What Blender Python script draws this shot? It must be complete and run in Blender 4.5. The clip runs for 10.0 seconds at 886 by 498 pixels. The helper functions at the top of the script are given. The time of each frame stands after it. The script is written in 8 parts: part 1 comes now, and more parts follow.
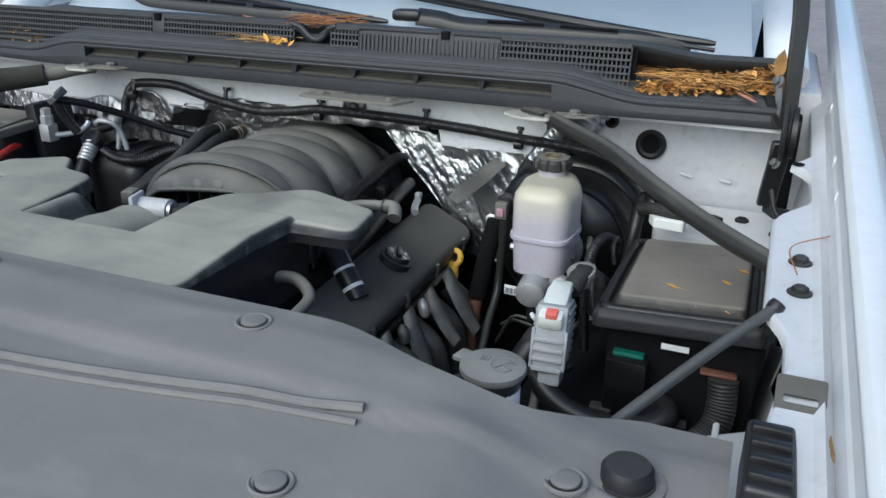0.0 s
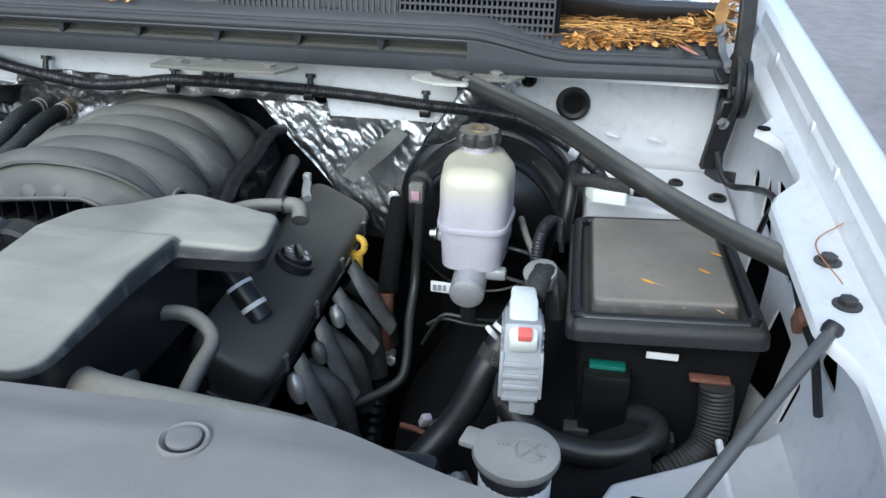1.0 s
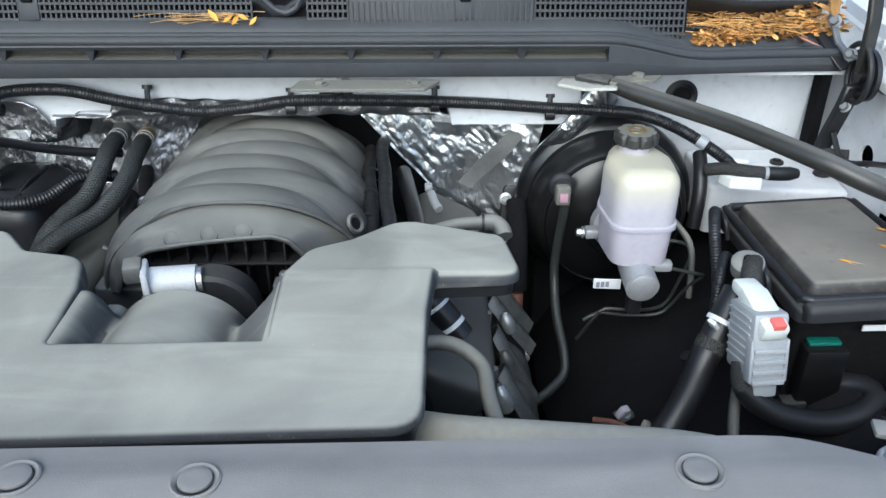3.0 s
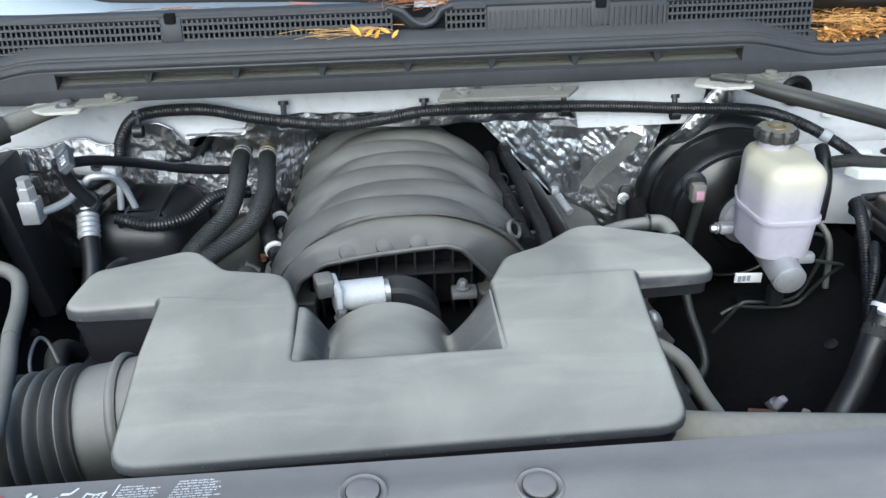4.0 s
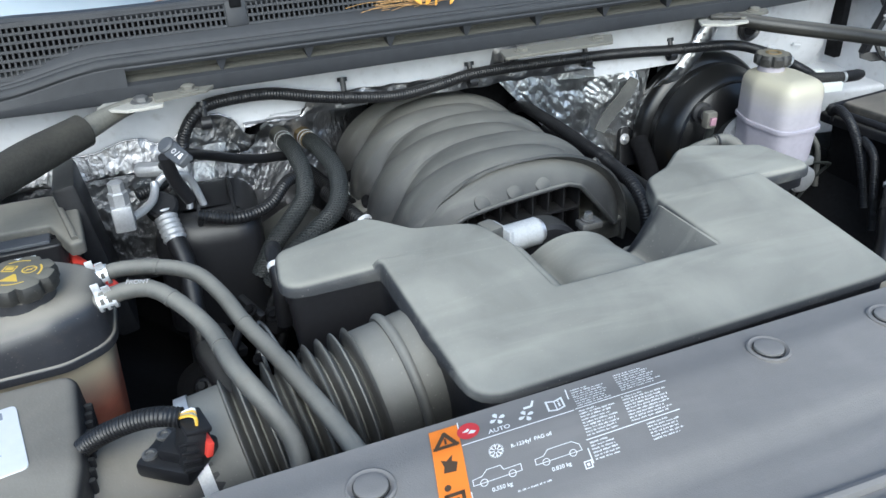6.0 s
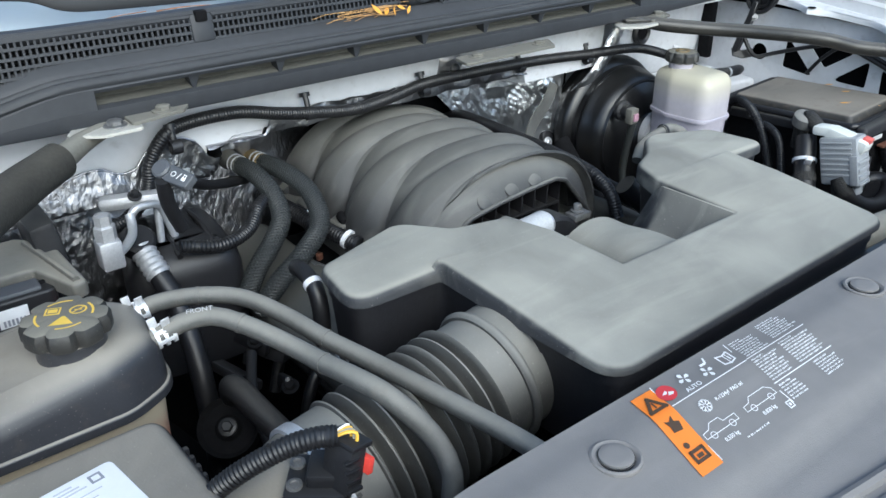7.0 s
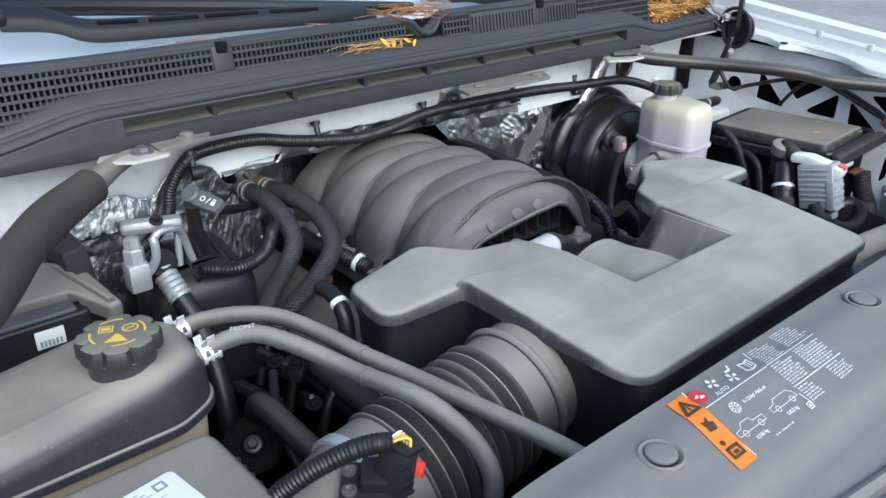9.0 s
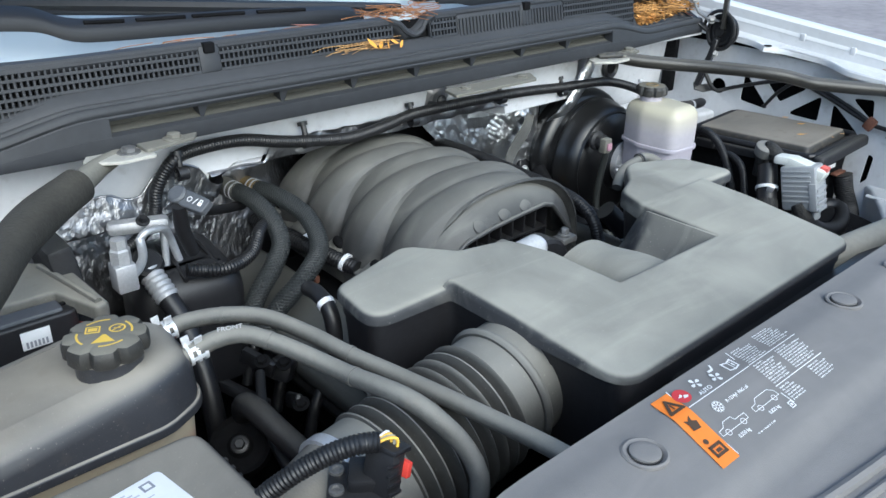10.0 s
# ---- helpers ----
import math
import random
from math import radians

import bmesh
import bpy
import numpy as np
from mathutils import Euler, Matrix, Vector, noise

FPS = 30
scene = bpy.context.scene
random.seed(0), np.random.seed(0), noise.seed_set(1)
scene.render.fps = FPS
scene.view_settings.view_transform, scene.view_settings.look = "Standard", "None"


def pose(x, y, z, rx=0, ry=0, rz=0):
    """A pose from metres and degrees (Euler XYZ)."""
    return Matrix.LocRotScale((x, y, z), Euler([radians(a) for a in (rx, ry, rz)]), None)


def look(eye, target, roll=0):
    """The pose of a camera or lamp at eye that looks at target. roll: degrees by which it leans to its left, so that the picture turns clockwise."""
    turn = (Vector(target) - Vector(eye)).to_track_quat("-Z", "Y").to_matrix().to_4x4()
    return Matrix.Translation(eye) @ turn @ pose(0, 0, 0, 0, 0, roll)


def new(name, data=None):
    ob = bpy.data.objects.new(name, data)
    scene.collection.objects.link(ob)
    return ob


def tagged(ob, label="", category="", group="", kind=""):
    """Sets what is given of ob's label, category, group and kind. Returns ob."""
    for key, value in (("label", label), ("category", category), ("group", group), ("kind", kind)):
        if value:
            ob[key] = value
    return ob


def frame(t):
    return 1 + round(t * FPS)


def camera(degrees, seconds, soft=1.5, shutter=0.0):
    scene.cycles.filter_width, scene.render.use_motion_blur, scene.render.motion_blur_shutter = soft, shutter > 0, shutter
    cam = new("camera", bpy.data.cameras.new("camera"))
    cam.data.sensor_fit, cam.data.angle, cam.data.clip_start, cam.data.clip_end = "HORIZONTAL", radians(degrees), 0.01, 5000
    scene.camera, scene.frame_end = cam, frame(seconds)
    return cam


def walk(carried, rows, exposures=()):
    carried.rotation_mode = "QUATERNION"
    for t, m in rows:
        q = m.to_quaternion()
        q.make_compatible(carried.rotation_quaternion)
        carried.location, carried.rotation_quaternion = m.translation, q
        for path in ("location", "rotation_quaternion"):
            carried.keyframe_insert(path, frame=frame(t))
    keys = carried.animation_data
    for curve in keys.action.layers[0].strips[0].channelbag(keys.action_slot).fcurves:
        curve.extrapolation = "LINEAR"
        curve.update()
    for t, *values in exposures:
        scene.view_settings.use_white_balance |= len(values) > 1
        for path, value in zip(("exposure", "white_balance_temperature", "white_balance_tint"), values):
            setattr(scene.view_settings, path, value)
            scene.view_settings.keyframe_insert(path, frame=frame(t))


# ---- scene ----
cam = camera(57.8, 10.0)
PATH = [
    (0, (0.8337, -1.2603, 1.4917), (0.1446, 0.4528, 0.7219), 0.54),
    (0.5, (0.7045, -1.1208, 1.5005), (0.2958, 0.6432, 0.6522), 1.57),
    (1, (0.6485, -1.0858, 1.4938), (0.3790, 0.6692, 0.5722), 1.13),
    (1.5, (0.5523, -1.1017, 1.5017), (0.3680, 0.6336, 0.5236), -0.13),
    (2, (0.4259, -1.1092, 1.5373), (0.4016, 0.6432, 0.5757), 0.64),
    (2.5, (0.3177, -1.0790, 1.5466), (0.3885, 0.6448, 0.5356), -0.01),
    (3, (0.2275, -1.1140, 1.5456), (0.2902, 0.6291, 0.5664), 0.39),
    (3.2, (0.1933, -1.1328, 1.5658), (0.2202, 0.5960, 0.5606), -0.23),
    (4.3, (-0.0851, -1.0937, 1.5532), (0.1146, 0.6445, 0.5846), -1.95),
    (4.5, (-0.1191, -1.0807, 1.5469), (0.1586, 0.6464, 0.5787), -2.12),
    (5, (-0.2173, -1.0786, 1.5545), (0.2373, 0.6176, 0.5964), -0.25),
    (5.5, (-0.3386, -1.0885, 1.5541), (0.2151, 0.5653, 0.5749), 0.50),
    (6, (-0.4848, -1.0927, 1.5376), (0.1549, 0.5261, 0.5532), -1.97),
    (6.2, (-0.5388, -1.0948, 1.5213), (0.1828, 0.5031, 0.5585), -1.44),
    (7.3, (-0.7691, -0.9356, 1.5024), (0.3892, 0.4269, 0.6062), -0.10),
    (7.5, (-0.7841, -0.9356, 1.5064), (0.3950, 0.4303, 0.6442), 0.50),
    (8, (-0.8032, -0.9545, 1.5176), (0.3879, 0.4014, 0.6556), 0.90),
    (8.5, (-0.8042, -0.9565, 1.5146), (0.3619, 0.4184, 0.6503), 0.19),
    (9, (-0.8082, -0.9565, 1.5156), (0.3709, 0.4145, 0.6604), 0.39),
    (9.5, (-0.8112, -0.9575, 1.5166), (0.3799, 0.4025, 0.6595), 0.60),
    (10, (-0.8112, -0.9595, 1.5186), (0.3928, 0.3895, 0.6637), 0.90),
]
walk(cam, [(t, look(eye, target, roll)) for t, eye, target, roll in PATH], exposures=[(0, 0.4, 5550, 0), (0.5, 0.68, 5400, 0), (1, 0.88, 5350, 0), (4.5, 1.0, 5400, 0), (6, 0.91, 5400, 0), (10, 0.92, 5400, 0)])

# ---- light: overcast daylight ----
world = bpy.data.worlds.new("world")
scene.world = world
world.use_nodes = True
wn = world.node_tree
sky = wn.nodes.new("ShaderNodeTexSky")
sky.sky_type = 'NISHITA'
sky.sun_disc = False
sky.sun_elevation = radians(38)
sky.sun_rotation = radians(196)
sky.air_density, sky.dust_density, sky.ozone_density = 1.0, 4.0, 1.0
wn.links.new(sky.outputs[0], wn.nodes["Background"].inputs[0])
wn.nodes["Background"].inputs[1].default_value = 0.15
sun_data = bpy.data.lights.new("sun", 'SUN')
sun_data.energy, sun_data.angle, sun_data.color = 0.6, radians(60), (1.0, 0.97, 0.94)
sun = new("sun", sun_data)
sun.matrix_world = look((-1.2, -4.1, 4.0), (0, 0, 0.8))


# ---- materials ----
def principled(name):
    m = bpy.data.materials.new(name)
    m.use_nodes = True
    return m, m.node_tree, m.node_tree.nodes["Principled BSDF"]


def mat(name, color, rough=0.5, metal=0.0, vary=0.12, scale=14.0, bump=0.0, bump_scale=400.0, dust=0.0,
        dust_color=(0.30, 0.285, 0.25), spots=0.0, coat=0.0, dust_lo=0.35, wiped=0.0):
    """A worn surface: colour variation at two scales, fine relief, dust that lies on upward faces."""
    m, nt, bsdf = principled(name)
    N, L = nt.nodes, nt.links
    tc = N.new("ShaderNodeTexCoord")
    n1 = N.new("ShaderNodeTexNoise")
    n1.inputs["Scale"].default_value, n1.inputs["Detail"].default_value = scale, 6
    L.new(tc.outputs["Object"], n1.inputs["Vector"])
    n2 = N.new("ShaderNodeTexNoise")
    n2.inputs["Scale"].default_value, n2.inputs["Detail"].default_value = scale * 9, 4
    L.new(tc.outputs["Object"], n2.inputs["Vector"])
    ramp = N.new("ShaderNodeMixRGB")
    ramp.inputs[1].default_value = (*[c * (1 - vary) for c in color], 1)
    ramp.inputs[2].default_value = (*[min(1, c * (1 + vary)) for c in color], 1)
    add = N.new("ShaderNodeMath")
    add.operation = 'MULTIPLY_ADD'
    add.inputs[1].default_value, add.inputs[2].default_value = 0.5, 0.0
    L.new(n2.outputs[0], add.inputs[0])
    add2 = N.new("ShaderNodeMath")
    add2.operation = 'MULTIPLY_ADD'
    add2.inputs[1].default_value = 0.5
    L.new(n1.outputs[0], add2.inputs[0])
    L.new(add.outputs[0], add2.inputs[2])
    cr = N.new("ShaderNodeMapRange")
    cr.inputs[1].default_value, cr.inputs[2].default_value = 0.35, 0.65
    L.new(add2.outputs[0], cr.inputs[0])
    L.new(cr.outputs[0], ramp.inputs[0])
    out = ramp.outputs[0]
    rough_out = None
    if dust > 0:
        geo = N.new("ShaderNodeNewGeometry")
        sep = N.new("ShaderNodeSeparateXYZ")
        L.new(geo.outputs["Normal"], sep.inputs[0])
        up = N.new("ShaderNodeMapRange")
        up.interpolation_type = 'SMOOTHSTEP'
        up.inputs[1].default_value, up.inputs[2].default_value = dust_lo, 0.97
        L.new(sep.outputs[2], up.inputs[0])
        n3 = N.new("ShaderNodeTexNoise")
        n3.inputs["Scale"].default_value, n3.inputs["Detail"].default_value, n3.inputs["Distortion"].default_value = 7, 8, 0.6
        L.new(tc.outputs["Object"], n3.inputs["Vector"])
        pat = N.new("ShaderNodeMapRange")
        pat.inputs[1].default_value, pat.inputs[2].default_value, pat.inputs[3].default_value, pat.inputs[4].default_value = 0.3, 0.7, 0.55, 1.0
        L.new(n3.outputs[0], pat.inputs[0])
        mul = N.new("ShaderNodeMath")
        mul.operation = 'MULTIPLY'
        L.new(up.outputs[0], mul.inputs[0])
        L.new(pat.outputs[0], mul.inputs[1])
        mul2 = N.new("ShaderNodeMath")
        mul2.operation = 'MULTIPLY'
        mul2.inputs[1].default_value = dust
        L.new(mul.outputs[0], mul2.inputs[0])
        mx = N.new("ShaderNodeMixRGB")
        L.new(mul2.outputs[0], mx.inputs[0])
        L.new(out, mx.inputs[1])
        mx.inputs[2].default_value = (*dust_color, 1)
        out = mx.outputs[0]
        if wiped:
            mp = N.new("ShaderNodeMapping")
            mp.inputs["Rotation"].default_value = (0, 0, 0.35)
            mp.inputs["Scale"].default_value = (0.35, 1.6, 1.0)
            L.new(tc.outputs["Object"], mp.inputs["Vector"])
            n6 = N.new("ShaderNodeTexNoise")
            n6.inputs["Scale"].default_value, n6.inputs["Detail"].default_value, n6.inputs["Distortion"].default_value = 11, 7, 1.4
            L.new(mp.outputs[0], n6.inputs["Vector"])
            wr = N.new("ShaderNodeMapRange")
            wr.inputs[1].default_value, wr.inputs[2].default_value, wr.inputs[4].default_value = 0.5, 0.72, wiped
            L.new(n6.outputs[0], wr.inputs[0])
            mx = N.new("ShaderNodeMixRGB")
            L.new(wr.outputs[0], mx.inputs[0])
            L.new(out, mx.inputs[1])
            mx.inputs[2].default_value = (*[min(1, c * 1.3) for c in dust_color], 1)
            out = mx.outputs[0]
        n5 = N.new("ShaderNodeTexNoise")
        n5.inputs["Scale"].default_value, n5.inputs["Detail"].default_value = 420, 2
        L.new(tc.outputs["Object"], n5.inputs["Vector"])
        sk = N.new("ShaderNodeMapRange")
        sk.inputs[1].default_value, sk.inputs[2].default_value, sk.inputs[4].default_value = 0.68, 0.75, 0.25 * dust
        L.new(n5.outputs[0], sk.inputs[0])
        mx = N.new("ShaderNodeMixRGB")
        L.new(sk.outputs[0], mx.inputs[0])
        L.new(out, mx.inputs[1])
        mx.inputs[2].default_value = (*[min(1, c * 1.35) for c in dust_color], 1)
        out = mx.outputs[0]
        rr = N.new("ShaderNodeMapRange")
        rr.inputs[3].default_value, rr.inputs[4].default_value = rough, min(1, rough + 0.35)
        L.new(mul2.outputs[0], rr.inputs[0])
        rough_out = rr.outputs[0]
    if spots > 0:
        n4 = N.new("ShaderNodeTexNoise")
        n4.inputs["Scale"].default_value, n4.inputs["Detail"].default_value = 60, 8
        L.new(tc.outputs["Object"], n4.inputs["Vector"])
        sp = N.new("ShaderNodeMapRange")
        sp.inputs[1].default_value, sp.inputs[2].default_value, sp.inputs[4].default_value = 0.58, 0.72, spots
        L.new(n4.outputs[0], sp.inputs[0])
        mx = N.new("ShaderNodeMixRGB")
        L.new(sp.outputs[0], mx.inputs[0])
        L.new(out, mx.inputs[1])
        mx.inputs[2].default_value = (0.16, 0.13, 0.10, 1)
        out = mx.outputs[0]
    L.new(out, bsdf.inputs["Base Color"])
    bsdf.inputs["Roughness"].default_value = rough
    if rough_out:
        L.new(rough_out, bsdf.inputs["Roughness"])
    bsdf.inputs["Metallic"].default_value = metal
    bsdf.inputs["Coat Weight"].default_value = coat
    if bump > 0:
        nb = N.new("ShaderNodeTexNoise")
        nb.inputs["Scale"].default_value, nb.inputs["Detail"].default_value = bump_scale, 3
        L.new(tc.outputs["Object"], nb.inputs["Vector"])
        b = N.new("ShaderNodeBump")
        b.inputs["Strength"].default_value, b.inputs["Distance"].default_value = bump, 0.001
        L.new(nb.outputs[0], b.inputs["Height"])
        L.new(b.outputs[0], bsdf.inputs["Normal"])
    return m


def braid_mat(name, color):
    m, nt, bsdf = principled(name)
    N, L = nt.nodes, nt.links
    tc = N.new("ShaderNodeTexCoord")
    v = N.new("ShaderNodeTexVoronoi")
    v.inputs["Scale"].default_value = 430
    L.new(tc.outputs["Object"], v.inputs["Vector"])
    mx = N.new("ShaderNodeMixRGB")
    mx.inputs[1].default_value = (*[c * 0.55 for c in color], 1)
    mx.inputs[2].default_value = (*[c * 1.35 for c in color], 1)
    L.new(v.outputs["Distance"], mx.inputs[0])
    L.new(mx.outputs[0], bsdf.inputs["Base Color"])
    b = N.new("ShaderNodeBump")
    b.inputs["Strength"].default_value, b.inputs["Distance"].default_value = 0.65, 0.0018
    L.new(v.outputs["Distance"], b.inputs["Height"])
    L.new(b.outputs[0], bsdf.inputs["Normal"])
    bsdf.inputs["Roughness"].default_value = 0.7
    return m


def foil_mat(name, color=(0.91, 0.92, 0.93), scale=70, stretch=0.28, strength=0.7, dist=0.006, rough=0.22):
    m, nt, bsdf = principled(name)
    N, L = nt.nodes, nt.links
    tc = N.new("ShaderNodeTexCoord")
    mp = N.new("ShaderNodeMapping")
    mp.inputs["Rotation"].default_value = (0.0, 0.75, 0.0)
    mp.inputs["Scale"].default_value = (1.0, 1.0, stretch)
    L.new(tc.outputs["Object"], mp.inputs["Vector"])
    n = N.new("ShaderNodeTexNoise")
    n.inputs["Scale"].default_value, n.inputs["Detail"].default_value, n.inputs["Distortion"].default_value = scale, 5, 1.0
    n.inputs["Roughness"].default_value = 0.6
    L.new(mp.outputs[0], n.inputs["Vector"])
    v = N.new("ShaderNodeTexVoronoi")
    v.inputs["Scale"].default_value = scale * 1.7
    L.new(mp.outputs[0], v.inputs["Vector"])
    a = N.new("ShaderNodeMath")
    a.operation = 'MULTIPLY_ADD'
    a.inputs[1].default_value = 0.35
    L.new(v.outputs["Distance"], a.inputs[0])
    L.new(n.outputs[0], a.inputs[2])
    b = N.new("ShaderNodeBump")
    b.inputs["Strength"].default_value, b.inputs["Distance"].default_value = strength, dist
    L.new(a.outputs[0], b.inputs["Height"])
    L.new(b.outputs[0], bsdf.inputs["Normal"])
    bsdf.inputs["Base Color"].default_value = (*color, 1)
    bsdf.inputs["Metallic"].default_value = 1.0
    bsdf.inputs["Roughness"].default_value = rough
    return m


def glass_mat(name):
    m, nt, bsdf = principled(name)
    bsdf.inputs["Base Color"].default_value = (0.86, 0.92, 0.93, 1)
    # half opaque, so the pale base colour stands in for reflected sky
    bsdf.inputs["Transmission Weight"].default_value = 0.5
    bsdf.inputs["Roughness"].default_value = 0.02
    bsdf.inputs["IOR"].default_value = 1.45
    return m


M_WIPER = mat("wiper_grey_black", (0.012, 0.0125, 0.015), 0.4, vary=0.1, dust=0.06, dust_color=(0.2, 0.21, 0.23))
M_COVER = mat("dusty_grey_cover_plastic", (0.178, 0.172, 0.168), 0.62, vary=0.07, scale=6, bump=0.25, bump_scale=900, dust=0.3, dust_color=(0.28, 0.262, 0.248), wiped=0.22)
M_COVER.node_tree.nodes["Principled BSDF"].inputs["Specular IOR Level"].default_value = 0.35
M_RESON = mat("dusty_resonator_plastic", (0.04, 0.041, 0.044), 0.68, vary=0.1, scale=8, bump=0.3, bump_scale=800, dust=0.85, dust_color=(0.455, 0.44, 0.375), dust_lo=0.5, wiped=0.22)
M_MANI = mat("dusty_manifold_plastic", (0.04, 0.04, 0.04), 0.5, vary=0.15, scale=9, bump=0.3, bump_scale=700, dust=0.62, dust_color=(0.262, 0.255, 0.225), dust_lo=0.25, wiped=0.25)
M_BLACK = mat("black_plastic", (0.014, 0.014, 0.016), 0.4, vary=0.2, bump=0.2, dust=0.06, dust_color=(0.16, 0.155, 0.14))
M_BLACKD = mat("dusty_black_plastic", (0.02, 0.02, 0.022), 0.5, vary=0.2, bump=0.3, dust=0.3, dust_color=(0.17, 0.165, 0.145), dust_lo=0.5)
M_VCOVER = mat("satin_dusty_valve_cover", (0.035, 0.036, 0.035), 0.42, vary=0.2, scale=8, bump=0.2, dust=0.6, dust_color=(0.15, 0.148, 0.13), dust_lo=0.1)
M_PIPE = mat("dull_grey_green_pipe", (0.022, 0.024, 0.023), 0.42, vary=0.15, scale=20, dust=0.3, dust_color=(0.11, 0.115, 0.105))
M_BRACE = mat("worn_dark_brace", (0.026, 0.025, 0.023), 0.38, vary=0.2, scale=10, bump=0.15, dust=0.6, dust_color=(0.20, 0.19, 0.165), dust_lo=0.6)
M_SLEEVE = mat("dusty_woven_sleeve", (0.028, 0.027, 0.023), 0.9, vary=0.3, scale=25, bump=0.8, bump_scale=300, dust=0.3, dust_color=(0.11, 0.10, 0.08), dust_lo=0.1)
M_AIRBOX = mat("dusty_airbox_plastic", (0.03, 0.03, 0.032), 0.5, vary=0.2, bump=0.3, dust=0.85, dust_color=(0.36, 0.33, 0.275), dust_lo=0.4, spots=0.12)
M_BATT = mat("dusty_tan_cover_plastic", (0.12, 0.115, 0.10), 0.6, vary=0.15, bump=0.3, dust=0.8, dust_color=(0.33, 0.31, 0.26), dust_lo=0.3, spots=0.15)
# Near-black for gaps and holes in place of shade, and for dark parts.
M_VOID = mat("shade_and_dark_part_black", (0.008, 0.008, 0.009), 0.95, vary=0.3, dust=0.05, dust_color=(0.03, 0.03, 0.03))
M_BLACKD.node_tree.nodes["Principled BSDF"].inputs["Specular IOR Level"].default_value = 0.3
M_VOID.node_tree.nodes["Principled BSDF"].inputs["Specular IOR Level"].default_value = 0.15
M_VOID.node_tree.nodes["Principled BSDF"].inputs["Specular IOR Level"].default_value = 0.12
M_GLOSS = mat("gloss_black_paint", (0.006, 0.006, 0.0065), 0.3, vary=0.2, dust=0.06, dust_color=(0.1, 0.1, 0.09))
M_RUBBER = mat("black_rubber", (0.011, 0.011, 0.0125), 0.4, vary=0.15, bump=0.2, dust=0.06, dust_color=(0.16, 0.16, 0.15))
M_RUBBERG = mat("dusty_grey_rubber", (0.085, 0.085, 0.08), 0.55, vary=0.2, bump=0.3, dust=0.7, dust_color=(0.33, 0.315, 0.27), spots=0.2, dust_lo=0.1)
M_SEAL = mat("weatherstrip_rubber", (0.026, 0.028, 0.032), 0.6, vary=0.15, bump=0.2, dust=0.25, dust_color=(0.15, 0.15, 0.15))
M_COWL = mat("cowl_grey_plastic", (0.029, 0.031, 0.036), 0.55, vary=0.15, scale=8, bump=0.3, bump_scale=900, dust=0.14, dust_color=(0.17, 0.17, 0.17))
M_SLOT = mat("dusty_ledge_plastic", (0.07, 0.068, 0.058), 0.8, vary=0.2, scale=20, dust=0.2, dust_color=(0.16, 0.155, 0.13))
M_WHITE = mat("white_body_paint", (0.80, 0.81, 0.82), 0.3, vary=0.03, scale=5, coat=0.4, spots=0.06)
M_WHITEP = mat("primed_white_paint", (0.62, 0.63, 0.655), 0.45, vary=0.06, scale=7, spots=0.18)
M_WHITEM = mat("satin_white_paint", (0.61, 0.62, 0.64), 0.4, vary=0.05, scale=7, spots=0.12)
M_ROD = mat("worn_grey_rod", (0.055, 0.056, 0.06), 0.3, vary=0.12, scale=20, dust=0.2, dust_color=(0.25, 0.24, 0.22))
M_BRACKET = mat("dusty_painted_bracket", (0.14, 0.135, 0.115), 0.6, vary=0.15, scale=30, dust=0.35, dust_color=(0.33, 0.32, 0.28))
M_STEEL = mat("bare_steel", (0.62, 0.62, 0.63), 0.42, metal=0.8, vary=0.15, scale=40, bump=0.15)
M_ALU = mat("cast_aluminium", (0.47, 0.475, 0.49), 0.5, metal=0.55, vary=0.12, scale=40, bump=0.25, bump_scale=500)
M_ALUP = mat("aluminium_pipe", (0.5, 0.51, 0.53), 0.45, metal=0.55, vary=0.1, scale=40)
M_BOLT = mat("dusty_bolt_steel", (0.22, 0.22, 0.22), 0.5, metal=0.6, vary=0.2, scale=60)
M_FOIL = foil_mat("crumpled_foil", (0.62, 0.63, 0.65), 150, 0.25, 0.35, 0.003, 0.28)
M_FOILD = foil_mat("dull_fine_crinkled_foil", (0.30, 0.30, 0.315), 90, 0.5, 0.5, 0.004, 0.3)
M_FOILS = foil_mat("smooth_foil_wrap", (0.78, 0.79, 0.81), 110, 0.5, 0.5, 0.003, 0.42)
M_MILK = mat("milky_translucent_plastic", (0.42, 0.395, 0.445), 0.4, vary=0.06, scale=12)
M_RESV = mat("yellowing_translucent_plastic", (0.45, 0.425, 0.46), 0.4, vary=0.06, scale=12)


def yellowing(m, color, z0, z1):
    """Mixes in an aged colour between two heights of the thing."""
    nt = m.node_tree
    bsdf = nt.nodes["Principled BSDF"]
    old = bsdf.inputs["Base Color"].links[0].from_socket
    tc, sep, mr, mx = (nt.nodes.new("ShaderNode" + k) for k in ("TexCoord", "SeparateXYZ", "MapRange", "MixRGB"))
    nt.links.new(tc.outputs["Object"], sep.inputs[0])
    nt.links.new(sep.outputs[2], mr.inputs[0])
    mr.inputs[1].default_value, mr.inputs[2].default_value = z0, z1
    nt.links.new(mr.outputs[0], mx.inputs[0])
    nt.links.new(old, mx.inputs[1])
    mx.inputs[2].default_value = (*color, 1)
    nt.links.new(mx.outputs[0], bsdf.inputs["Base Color"])


